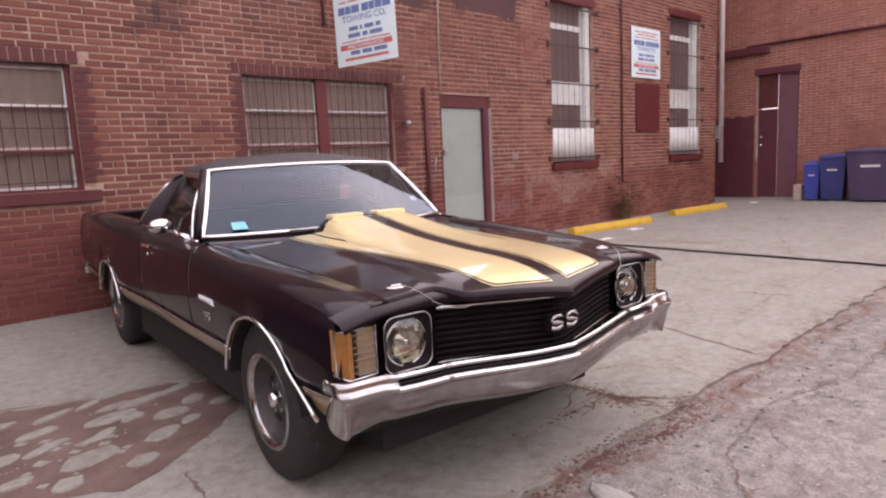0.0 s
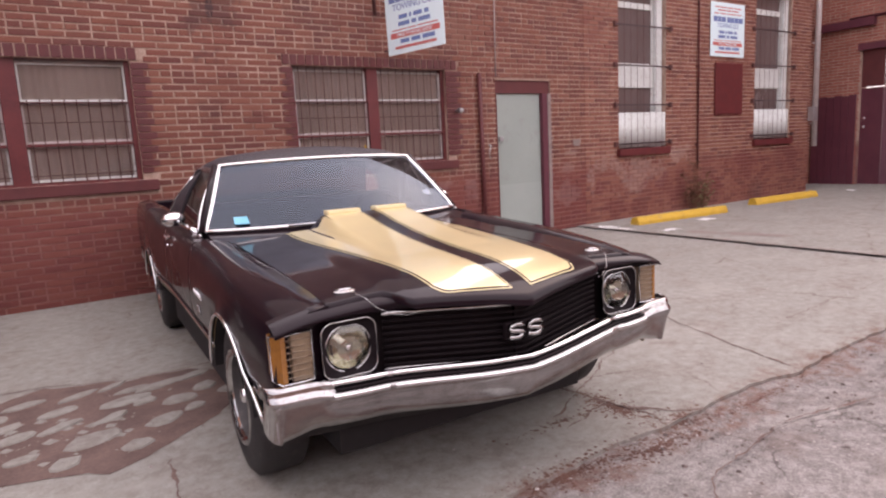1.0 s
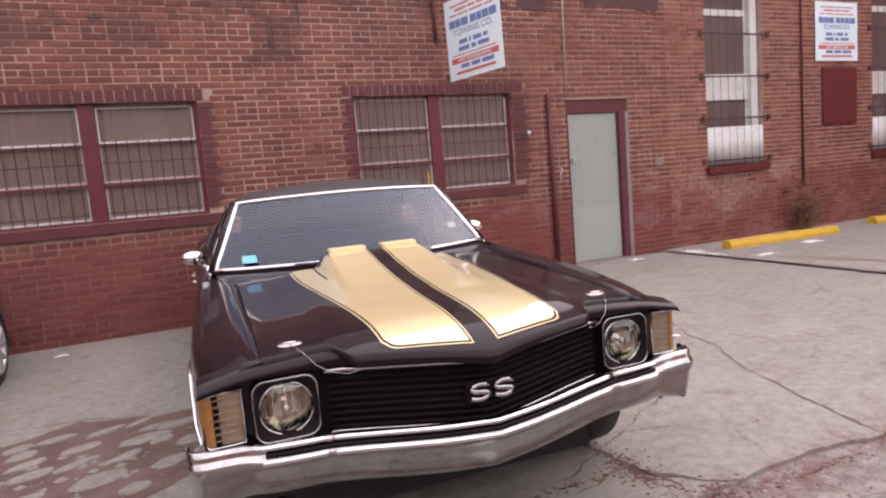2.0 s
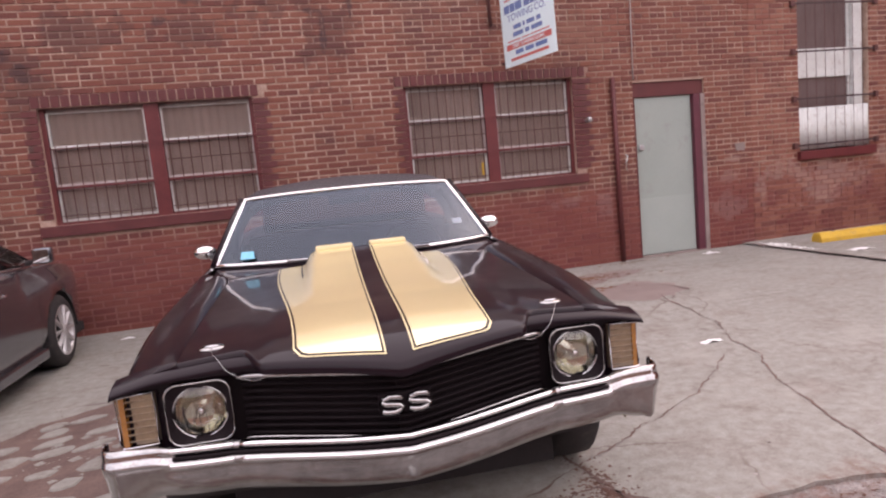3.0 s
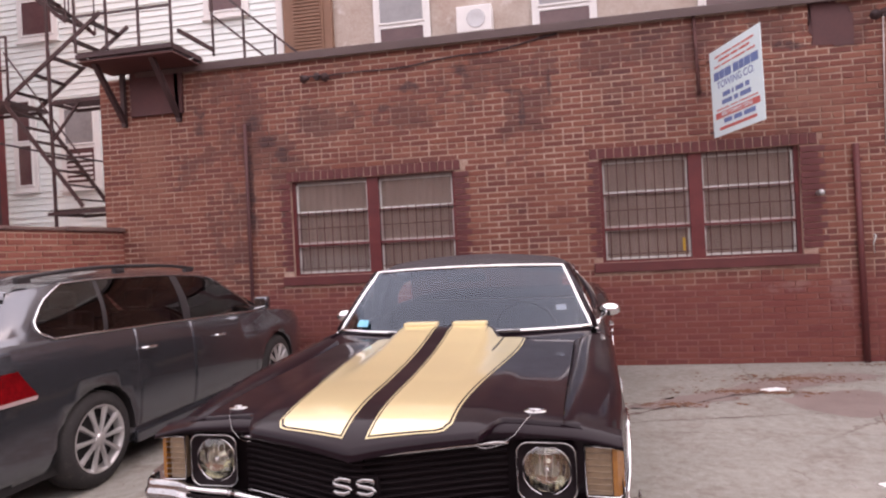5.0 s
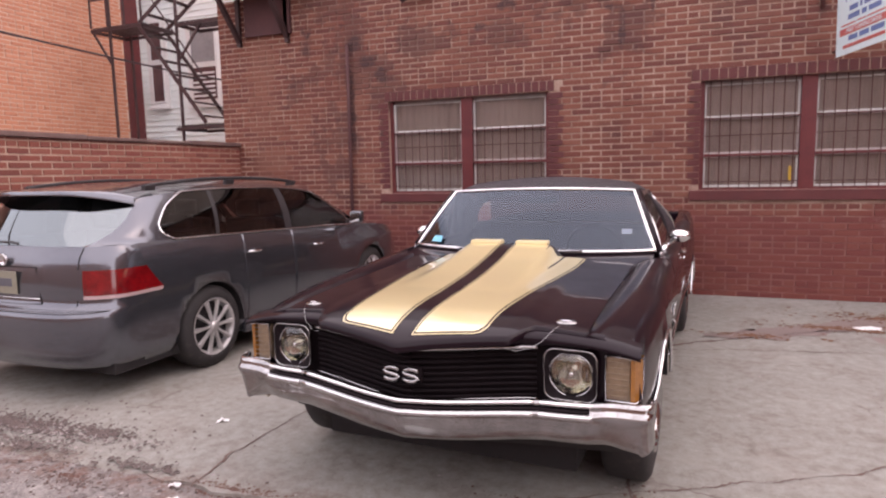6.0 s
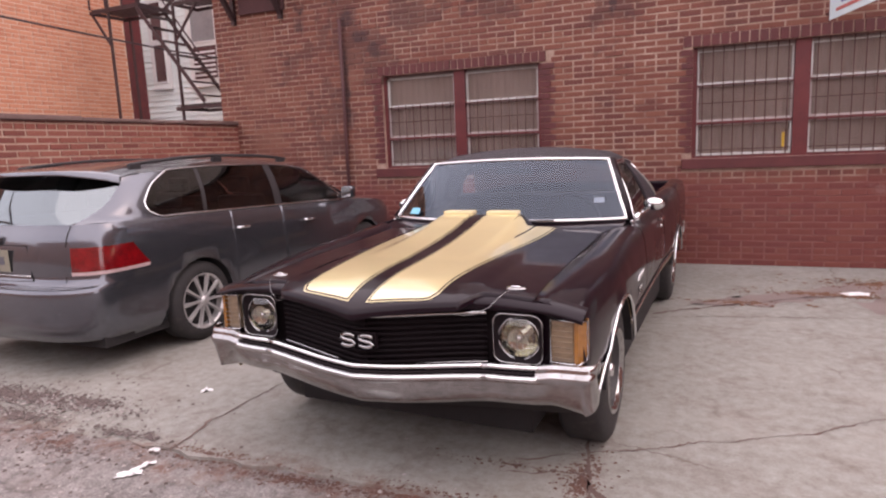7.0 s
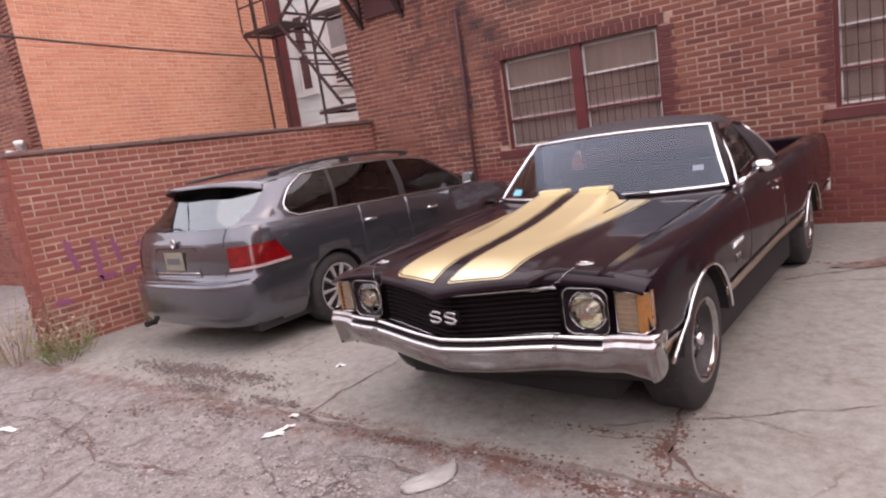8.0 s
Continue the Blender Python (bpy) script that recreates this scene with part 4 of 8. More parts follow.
part("door_jamb", boxed(7.302, 7.366, -0.02, 0.16, 0.0, 2.10, bevel=0.006), M_STONE, door, "worn grey jamb")
part("door_jamb", boxed(6.312, 6.322, -0.012, 0.16, 0.0, 2.10), M_RED_PAINT, door)
part("threshold", boxed(6.32, 7.36, -0.03, 0.2, 0.0, 0.018), M_STONE, door)
part("door_lock", boxed(6.385, 6.455, 0.02, 0.049, 1.42, 1.49, bevel=0.006), M_GREY_METAL, door, "small metal lock")
part("door_backing", boxed(6.3, 7.4, 0.20, 0.24, 0.0, 2.3), M_TAR, door)

# ---- pipes, conduits, lamps and wires on the wall ----


def pipe_thing(name, label, pts, r, material, clips=()):
    p = tagged(part(name, tubed(pts, r, 10), material, smooth=True), label, "pipe")
    for z in clips:
        part("clip", boxed(pts[0][0] - r - 0.02, pts[0][0] + r + 0.02, WY - 0.035, WY - 0.006, z - 0.015, z + 0.015), material, p)
    return p


pipe_thing("drain_pipe", "dark red painted drain pipe beside the door", [(6.015, WY - 0.045, 0.0), (6.005, WY - 0.045, 2.37)], 0.032, M_BRICK_PAINT, (0.4, 1.3, 2.2))
pipe_thing("drain_pipe", "dark painted drain pipe on the brick wall", [(-1.10, WY - 0.06, 0.0), (-1.09, WY - 0.06, 2.0), (-1.08, WY - 0.06, 3.18)], 0.024, M_TAR, (0.6, 1.9, 2.9))
pipe_thing("conduit", "thin rusty conduit below the parapet", [(4.42, WY - 0.03, 3.94), (4.44, WY - 0.03, 3.05)], 0.02, M_IRON_RED)
pipe_thing("drain_pipe", "brown drain pipe on the taller house", [(11.0, WY - 0.04, 0.75), (11.0, WY - 0.04, 7.4)], 0.018, M_BRICK_PAINT, (1.2, 2.6, 4.0))
pipe_thing("drain_pipe", "pale grey drain pipe at the corner", [(15.12, WY - 0.08, 1.0), (15.12, WY - 0.08, 7.4)], 0.055, M_FRAME_GREY, (1.5, 3.2))
tagged(part("meter_box", boxed(14.93, 15.12, WY - 0.14, WY - 0.018, 1.55, 1.85, bevel=0.01), M_GREY_METAL), "small grey meter box on the wall corner", "box")
sag = [(x, WY - 0.03, 3.70 + 0.20 * ((x + 0.05) / 2.95) ** 2.2 + 0.015 * math.sin(x * 5)) for x in frange(-0.05, 2.9, 18)]
tagged(part("wall_cable", tubed(sag, 0.009, 6), M_CABLE, smooth=True), "black cable sagging along the brick wall", "cable")
tagged(part("wall_cable", tubed([(6.345, WY - 0.02, 3.75), (6.33, WY - 0.022, 3.2), (6.315, WY - 0.022, 2.33)], 0.008, 6), M_FRAME_GREY, smooth=True), "thin pale cable down to the door", "cable")


def twin_lamp(x, z):
    lamp = empty("flood_lamp", pose(x, WY, z), "small twin floodlight on a wall plate", "lamp", "wall floodlights")
    part("wall_plate", lathe(bmesh.new(), [(-0.02, 0), (-0.02, 0.045), (0.0, 0.05), (0.008, 0.05)], (0, -0.014, 0), 'y', 16, 1), M_IRON, lamp)
    for s in (1, -1):
        h = part("lamp_head", lathe(bmesh.new(), [(0, 0.018), (0.03, 0.035), (0.10, 0.055), (0.10, 0.0)], (0, 0, 0), 'y', 18, -1), M_IRON, lamp, smooth=True)
        h.matrix_basis = pose(s * 0.09, -0.06, -0.01, 25, 0, s * 40)
        part("arm", tubed([(0, -0.03, 0), (s * 0.09, -0.06, 0)], 0.012, 6), M_IRON, lamp)


twin_lamp(-0.09, 3.71)
twin_lamp(6.37, 3.76)
cam_w = empty("wall_camera", pose(5.60, WY, 1.86), "small white wall camera beside the window", "camera")
part("bracket", tubed([(0, -0.01, 0), (0.01, -0.07, 0.01)], 0.012, 8), M_GREY_METAL, cam_w)
part("camera_head", lathe(bmesh.new(), [(0, 0), (0, 0.032), (0.06, 0.036), (0.09, 0.028), (0.09, 0)], (0.01, -0.07, 0.0), 'y', 16, -1), M_GREY_METAL, cam_w, smooth=True)
tagged(part("wall_bracket", tubed([(6.16, WY - 0.01, 1.38), (6.16, WY - 0.05, 1.37), (6.13, WY - 0.05, 1.28), (6.14, WY - 0.05, 1.18)], 0.008, 6), M_FRAME_WHITE, smooth=True), "small white bracket screwed to the brick", "bracket")

# patches painted or tarred over the brick, with ragged outlines


def patch(name, x, z, w, h, material, label, seed, y=WY - 0.0125):
    bm = bmesh.new()
    corners = [(x - w / 2, z - h / 2), (x + w / 2, z - h / 2), (x + w / 2, z + h / 2), (x - w / 2, z + h / 2)]
    pts = []
    for (ax, az), (bx, bz) in zip(corners, corners[1:] + corners[:1]):
        n = max(3, int(math.hypot(bx - ax, bz - az) / 0.05))
        for k in range(n):
            px, pz = ax + (bx - ax) * k / n, az + (bz - az) * k / n
            j = 0.22 * min(w, h)
            pts.append(bm.verts.new((px + j * (noise.noise((px * 5, pz * 5, seed)) + 0.4 * noise.noise((px * 17, pz * 17, seed))), y, pz + j * (noise.noise((px * 5, pz * 5, seed + 9)) + 0.4 * noise.noise((px * 17, pz * 17, seed + 9))))))
    f = bm.faces.new(pts)
    bmesh.ops.triangulate(bm, faces=[f])
    res = bmesh.ops.extrude_face_region(bm, geom=list(bm.faces))
    bmesh.ops.translate(bm, verts=[v for v in res["geom"] if isinstance(v, bmesh.types.BMVert)], vec=(0, 0.012, 0))
    bmesh.ops.recalc_face_normals(bm, faces=bm.faces)
    return tagged(part(name, bm, material), label, "patch", "", "structure")


patch("patch_tar", 7.345, 3.735, 1.33, 0.40, M_TAR, "dark tar patch below the parapet", 1)
patch("patch_soot", 5.84, 3.70, 0.42, 0.44, M_TAR, "ragged dark tar patch beside the floodlight", 6)
patch("patch_grey", 7.90, 1.35, 0.16, 0.10, M_STONE, "small grey cement patch", 3)

# ---- tall windows of the next house ----


def tall_window(name, x0, x1, z0, z1, panel_top, label, group="tall windows"):
    win = empty(name, pose(0, WY, 0), label, "window", group, "structure")
    h = z1 - z0
    part("window_frame", boxed(x1 - 0.20, x1 - 0.03, 0.06, 0.18, z0, z1, bevel=0.006), M_FRAME_WHITE, win, "peeling white jamb")
    part("window_frame", boxed(x0, x0 + 0.035, 0.10, 0.20, z0, z1, bevel=0.005), M_FRAME_WHITE, win)
    part("window_head", boxed(x0 - 0.06, x1 + 0.06, -0.016, 0.12, z1 - 0.002, z1 + 0.14, bevel=0.01), M_RED_PAINT, win, "dark red head")
    a, b = x0 + 0.036, x1 - 0.21
    lights = ((z0 + 0.60, z0 + 1.02), (z0 + 1.42, z0 + h * 0.84), (z0 + h * 0.875, z1 - 0.06))
    for c, d in lights:
        sash = bmesh.new()
        box(sash, a, a + 0.03, 0.12, 0.16, c, d)
        box(sash, b - 0.03, b, 0.12, 0.16, c, d)
        sp = part("sash", sash, M_FRAME_WHITE, win)
        part("pane", boxed(a + 0.03, b - 0.03, 0.138, 0.142, c, d), M_CURTAIN_DARK, sp, "dusty brown pane")
    part("meeting_rail", boxed(a, b, 0.105, 0.17, z0 + 1.02, z0 + 1.42, bevel=0.006), M_FRAME_WHITE, win, "white boarded band")
    part("meeting_rail", boxed(a, b, 0.115, 0.17, z0 + h * 0.84, z0 + h * 0.875, bevel=0.004), M_FRAME_WHITE, win)
    part("backing", boxed(x0, x1, 0.172, 0.20, z0, z1), M_CURTAIN_DARK, win)
    rows = [[(x, 0.02 + 0.012 * math.sin(x * 62), z) for x in frange(a - 0.02, x1 - 0.0, 70)] for z in (z0 + 0.02, z0 + 0.60)]
    thick(part("corrugated_panel", sheet(rows), M_FRAME_WHITE, win, "white corrugated panel", smooth=True), 0.004)
    part("window_sill", boxed(x0 - 0.05, x1 + 0.06, -0.07, 0.2, z0 - 0.12, z0, bevel=0.008), M_RED_PAINT, win)
    for k in range(7):
        x = a + (b + 0.15 - a) * (k + 0.5) / 7
        part("bar", tubed([(x, -0.03, z0 + 0.01), (x, -0.03, z1 - 0.02)], 0.0035, 6), M_IRON_RED, win)
    for z in frange(z0 + 0.08, z1 - 0.1, 4):
        part("cross_bar", boxed(x0 - 0.10, x1 + 0.10, -0.038, -0.026, z - 0.012, z + 0.012), M_IRON, win)
        for x in (x0 - 0.10, x1 + 0.10):
            part("bracket", boxed(x - 0.03, x + 0.03, -0.05, 0.0, z - 0.04, z + 0.04, bevel=0.006), M_IRON_RED, win)
    return win


tall_window("window_3", T1[0], T1[1], 1.20, 3.95, 1.8, "tall barred window with peeling white frame and corrugated panel")
tall_window("window_4", T2[0], T2[1], 1.22, 4.15, 1.8, "tall barred window with a white board across its foot")
tagged(part("boarded_panel", boxed(11.52, 12.40, WY - 0.04, WY - 0.013, 1.74, 2.68, bevel=0.006), M_RED_PAINT), "red board screwed over an old opening", "panel")

# ---- signs ----


def towing_sign(name, m, w, h, group):
    """White sheet with blue and red lines; the lines that name or number anyone are bars."""
    sign = empty(name, m, "white metal towing sign with blue and red lines", "sign", group)
    part("sign_board", boxed(-w / 2, w / 2, 0, 0.006, -h / 2, h / 2, bevel=0.002), M_SIGN_WHITE, sign)

    def bars(z, x0, x1, hh, material, cells):
        step_w = (x1 - x0) / sum(cells)
        x = x0
        for k, c in enumerate(cells):
            if k % 2 == 0:
                part("print_bar", boxed(x, x + step_w * c, -0.0035, -0.001, z - hh / 2, z + hh / 2), material, sign)
            x += step_w * c
    bars(0.41 * h, -0.38 * w, 0.38 * w, 0.020 * h, M_SIGN_RED, (5, 1, 8, 1, 6, 1, 9))
    bars(0.355 * h, -0.30 * w, 0.30 * w, 0.024 * h, M_SIGN_RED, (7, 1, 4, 1, 6))
    bars(0.295 * h, -0.40 * w, 0.40 * w, 0.018 * h, M_SIGN_RED, (4, 1, 6, 1, 8, 1, 5))
    bars(0.19 * h, -0.42 * w, 0.44 * w, 0.095 * h, M_SIGN_BLUE, (3, 0.35, 2.6, 0.35, 3.6, 1.2, 3, 0.35, 2.4, 0.35, 3, 0.35, 3.6))
    print_line(("TOWING", "CO."), 0.115 * h, M_SIGN_BLUE, sign, -0.003, 0.075 * h)
    bars(-0.045 * h, -0.26 * w, 0.26 * w, 0.05 * h, M_SIGN_BLUE, (4, 1, 1, 1, 4, 1, 2))
    bars(-0.13 * h, -0.28 * w, 0.28 * w, 0.05 * h, M_SIGN_BLUE, (5, 1, 2, 1, 5))
    bars(-0.20 * h, -0.40 * w, 0.40 * w, 0.014 * h, M_SIGN_RED, (9, 1, 5, 1, 12))
    part("print_panel", boxed(-0.43 * w, 0.43 * w, -0.0025, -0.0005, -0.30 * h, -0.232 * h), M_SIGN_RED, sign)
    print_line(("FREE", "TOWING", "SIGNS"), 0.062 * h, M_SIGN_WHITE, sign, -0.0045, -0.267 * h)
    bars(-0.345 * h, -0.26 * w, 0.34 * w, 0.05 * h, M_SIGN_BLUE, (3, 0.7, 3, 0.7, 4))
    bars(-0.42 * h, -0.36 * w, 0.36 * w, 0.032 * h, M_SIGN_RED, (1,))
    return sign


ang = math.degrees(math.atan2(6.12 - 7.0, 4.83 - 4.56))
sg = towing_sign("towing_sign", pose(4.695, 6.56, 3.02, 0, -1.5, ang), 0.92, 0.95, "towing signs")
part("bracket", tubed([(-0.53, 0.012, 0.40), (0.42, 0.012, 0.44)], 0.012, 8), M_IRON_RED, sg)
part("bracket", tubed([(-0.53, 0.012, -0.40), (0.42, 0.012, -0.36)], 0.012, 8), M_IRON_RED, sg)
towing_sign("towing_sign", pose(11.90, WY - 0.03, 3.28), 1.08, 0.97, "towing signs")

# ---- yard to the east: gate, bins, wheel stops ----
gate_d = empty("door_2", pose(EX, 0, 0), "tall dark plum service door with a paler fixed leaf", "door", "", "structure")
part("door_leaf", boxed(0.06, 0.11, 6.47, 6.93, 0.03, 2.25, bevel=0.006), M_GATE, gate_d)
part("door_panel", boxed(0.05, 0.105, 6.47, 6.93, 2.27, 3.10, bevel=0.006), M_BRICK_PAINT, gate_d, "dull red board over the leaf")
part("door_leaf", boxed(0.05, 0.11, 5.98, 6.45, 0.03, 3.10, bevel=0.006), M_GATE_PALE, gate_d, "paler tall fixed leaf")
part("door_head", boxed(-0.05, 0.2, 5.93, 7.0, 3.105, 3.26, bevel=0.006), M_GATE, gate_d)
for z in (1.36, 1.56):
    part("door_knob", lathe(bmesh.new(), [(0, 0), (0.0, 0.03), (0.03, 0.034), (0.05, 0.0)], (0.055, 6.84, z), 'x', 14, -1), M_CHROME, gate_d, "bright door knob", smooth=True)
# boards added to make this stretch of the recess dark
boards = empty("recess_boards", pose(EX, 0, 0), "dark plum boards added over the dark part of the recess", "fence")
for k in range(6):
    part("board", boxed(-0.045, -0.015, 6.99 + 0.165 * k, 7.145 + 0.165 * k, 0.03, 2.12 - 0.02 * (k % 2), bevel=0.006), M_GATE, boards)
tagged(part("wall_ledge", boxed(EX - 0.16, EX - 0.012, 6.65, 7.9, 3.62, 3.80, bevel=0.012), M_GATE), "dark ledge over the recess", "ledge", "", "structure")
tagged(part("wall_pipe", tubed([(EX - 0.05, -4.0, 3.86), (EX - 0.05, 2.0, 3.83), (EX - 0.05, 7.2, 3.83)], 0.032, 8), M_GATE, smooth=True), "dark pipe along the east wall", "pipe")
tagged(part("storage_box", boxed(16.15, 16.45, 5.56, 5.74, 0.024, 0.40, bevel=0.02), M_CEMENT_PALE), "small beige box beside the bins", "box")


def wheelie_bin(x, y, w, d, h, material, label, turn=0):
    b = empty("wheelie_bin", pose(x, y, 0.022, 0, 0, turn), label, "bin", "bins by the wall")
    bm = bmesh.new()
    rows = []
    for z, k in ((0.04, 0.82), (0.3, 0.88), (h * 0.86, 1.0), (h * 0.87, 1.05), (h * 0.9, 1.05)):
        rows.append([(sx * w / 2 * k, sy * d / 2 * k, z) for sx, sy in ((-1, -1), (-0.6, -1.02), (0.6, -1.02), (1, -1), (1.01, 0), (1, 1), (-1, 1), (-1.01, 0))])
    grid(bm, rows, True)
    bm.faces.new([bm.verts.new(p) for p in reversed(rows[0])])
    part("body", tidy(bm), material, b)
    lid = bmesh.new()
    rows = [[(u * w * 0.54, -d * 0.55 + d * 1.1 * v, h * 0.905 + 0.06 * (1 - u * u) * math.sin(math.pi * (0.15 + 0.8 * v)) + 0.02) for u in frange(-1, 1, 8)] for v in frange(0, 1, 8)]
    rows = [[(p[0], p[1], h * 0.90) for p in rows[0]]] + rows + [[(p[0], p[1], h * 0.90) for p in rows[-1]]]
    grid(lid, rows)
    part("lid", tidy(lid), material, b, smooth=True)
    part("print_bar", boxed(-w * 0.2, w * 0.2, -d * 0.52, -d * 0.512, h * 0.62, h * 0.66), M_FRAME_WHITE, b)
    for s in (1, -1):
        part("wheel", lathe(bmesh.new(), [(-0.02, 0), (-0.02, 0.09), (0.02, 0.09), (0.02, 0)], (s * w * 0.38, d * 0.42, 0.09), 'x', 16, s), M_RUBBER, b)
    return b


wheelie_bin(16.32, 5.37, 0.32, 0.42, 0.92, M_BIN_BLUE, "small blue plastic recycling bin", -82)
wheelie_bin(16.32, 4.94, 0.50, 0.55, 1.10, M_BIN_DARKBLUE, "dark blue wheelie bin with a lid", -82)
wheelie_bin(16.30, 4.16, 0.90, 0.80, 1.22, M_BIN_DARK, "large dark plum rubbish container", -86)
wheelie_bin(16.32, 3.25, 0.70, 0.60, 0.78, M_BIN_BLUE, "wide blue plastic recycling tub", -86)


def wheel_stop(x0, x1, y0, y1):
    ln = math.hypot(x1 - x0, y1 - y0)
    s = empty("wheel_stop", pose(x0, y0, 0.022, 0, 0, math.degrees(math.atan2(y1 - y0, x1 - x0))), "yellow painted concrete wheel stop", "wheel stop", "wheel stops")
    bm = bmesh.new()
    rows = []
    for k in range(17):
        x = ln * k / 16
        j = 0.006 * noise.noise((x * 5, x0, 1))
        rows.append([(x, -0.09, -0.01), (x, -0.085 + j, 0.05), (x, -0.05, 0.115 + j), (x, 0.05, 0.115 - j), (x, 0.085 + j, 0.05), (x, 0.09, -0.01)])
    grid(bm, rows)
    bm.faces.new([bm.verts.new(p) for p in rows[0]])
    bm.faces.new([bm.verts.new(p) for p in reversed(rows[-1])])
    part("body", tidy(bm), M_YELLOW, s)
    for x in (0.25, ln - 0.25):
        part("bolt", lathe(bmesh.new(), [(0, 0.018), (0.008, 0.016), (0.01, 0)], (x, 0, 0.112), 'z', 10), M_IRON_RED, s)


wheel_stop(8.45, 10.6, 6.38, 6.25)
wheel_stop(11.85, 13.85, 6.46, 6.34)

# ---- white clapboard house and the upper storey behind the roof ----
house = empty("clapboard_house", pose(0, 10.0, 0), "white clapboard house behind the boundary wall", "house")
part("wall", boxed(-8.4, -1.80, 0.0, 0.3, 0.0, 9.5), M_SIDING, house)
bm0 = bmesh.new()
grid(bm0, [[(-8.4, 0.0, 0.118), (-1.80, 0.0, 0.118)], [(-8.4, -0.024, 0.0), (-1.80, -0.024, 0.0)], [(-8.4, 0.0, -0.001), (-1.80, 0.0, -0.001)]])
first = part("clapboard", tidy(bm0), M_SIDING, house)
first.matrix_basis = pose(0, -0.004, 1.4)
for k in range(1, 66):
    o = new("clapboard", first.data)
    o.parent = house
    o.matrix_basis = pose(0, -0.004, 1.4 + 0.118 * k)
for x in (-8.4, -1.88):
    part("corner_board", boxed(x - 0.02, x + 0.10, -0.05, 0.02, 1.3, 9.4), M_FRAME_WHITE2, house)


def sash_window(parent, x0, x1, z0, z1, y=0.0, low=M_PANE_DARK, top=M_PANE_GREY):
    w = part("window", boxed(x0 - 0.09, x1 + 0.09, y - 0.06, y - 0.03, z0 - 0.09, z1 + 0.12, bevel=0.006), M_FRAME_WHITE2, parent, "white trimmed sash window")
    zm = (z0 + z1) / 2
    for a, b, d in ((z0, zm - 0.02, 0.062), (zm + 0.02, z1, 0.068)):
        part("pane", boxed(x0 + 0.03, x1 - 0.03, y - d - 0.006, y - d, a + 0.03, b - 0.03), top if b == z1 else low, w)
        fr = bmesh.new()
        box(fr, x0, x0 + 0.03, y - d - 0.02, y - d, a, b)
        box(fr, x1 - 0.03, x1, y - d - 0.02, y - d, a, b)
        box(fr, x0 + 0.03, x1 - 0.03, y - d - 0.02, y - d, a, a + 0.03)
        box(fr, x0 + 0.03, x1 - 0.03, y - d - 0.02, y - d, b - 0.03, b)
        part("sash", fr, M_FRAME_WHITE2, w)
    part("sill", boxed(x0 - 0.11, x1 + 0.11, y - 0.11, y - 0.03, z0 - 0.13, z0 - 0.092), M_FRAME_WHITE2, w)
    return w


w_ac = sash_window(house, -6.28, -5.62, 3.02, 4.46)
for k in range(6):
    part("louvre", boxed(-6.22, -5.68, -0.10, -0.09, 3.10 + 0.09 * k, 3.14 + 0.09 * k), M_FRAME_WHITE2, w_ac)
sash_window(house, -7.32, -6.98, 3.05, 4.70, top=M_PANE_DARK)
sash_window(house, -7.1, -6.4, 5.9, 7.3)
sash_window(house, -3.2, -2.5, 5.9, 7.3)
tagged(part("junction_box", boxed(-7.95, -7.75, 9.80, 9.95, 3.15, 3.45, bevel=0.01), M_FRAME_WHITE2), "white utility box on the house corner", "box")

upper = empty("upper_storey", pose(0, 9.95, 0), "weathered brick upper storey with white windows", "house")
part("wall", boxed(-1.74, 8.3, 0.0, 0.3, 3.6, 9.0), M_STUCCO, upper, "patchy brown and whitewashed wall")
part("pilaster", boxed(-1.72, -0.84, -0.12, -0.002, 3.7, 9.0, bevel=0.01), M_BROWN_WOOD, upper, "brown timber pilaster")
sh = part("shutter", boxed(-1.55, -0.98, -0.15, -0.122, 3.9, 7.4, bevel=0.006), M_BROWN_WOOD, upper, "brown louvred shutter")
for k in range(56):
    part("slat", boxed(-1.51, -1.02, -0.172, -0.151, 3.95 + 0.06 * k, 3.985 + 0.06 * k), M_BROWN_WOOD, sh)
for a, b in ((-0.02, 0.78), (2.65, 3.5), (5.2, 6.1)):
    sash_window(upper, a, b, 4.25, 6.3, 0.0)
ac = tagged(part("air_conditioner", boxed(1.35, 1.93, 9.62, 9.94, 4.93, 5.36, bevel=0.02), M_FRAME_WHITE2), "white window air conditioner", "air conditioner")
part("fan_grille", lathe(bmesh.new(), [(0.0, 0.15), (0.008, 0.15), (0.008, 0.12), (0.0, 0.0)], (1.67, 9.618, 5.14), 'y', 24, -1), M_GREY_METAL, ac)

# ---- iron fire escape ----
fire = empty("fire_escape", pose(0, 0, 0), "rusty dark iron fire escape with landings and stairs", "fire escape")


def beam(p, q, w, h, name, material=M_IRON):
    p, q = Vector(p), Vector(q)
    d = (q - p).normalized()
    s = d.cross(Vector((0, 0, 1)))
    if s.length < 1e-3:
        s = Vector((1, 0, 0))
    s.normalize()
    u = s.cross(d)
    bm = bmesh.new()
    grid(bm, [[c + s * a * w / 2 + u * b * h / 2 for a, b in ((-1, -1), (1, -1), (1, 1), (-1, 1))] for c in (p, q)], True)
    for c, o in ((p, 1), (q, -1)):
        vs = [bm.verts.new(c + s * a * w / 2 + u * b * h / 2) for a, b in ((-1, -1), (1, -1), (1, 1), (-1, 1))[::o]]
        bm.faces.new(vs)
    return part(name, tidy(bm), material, fire)


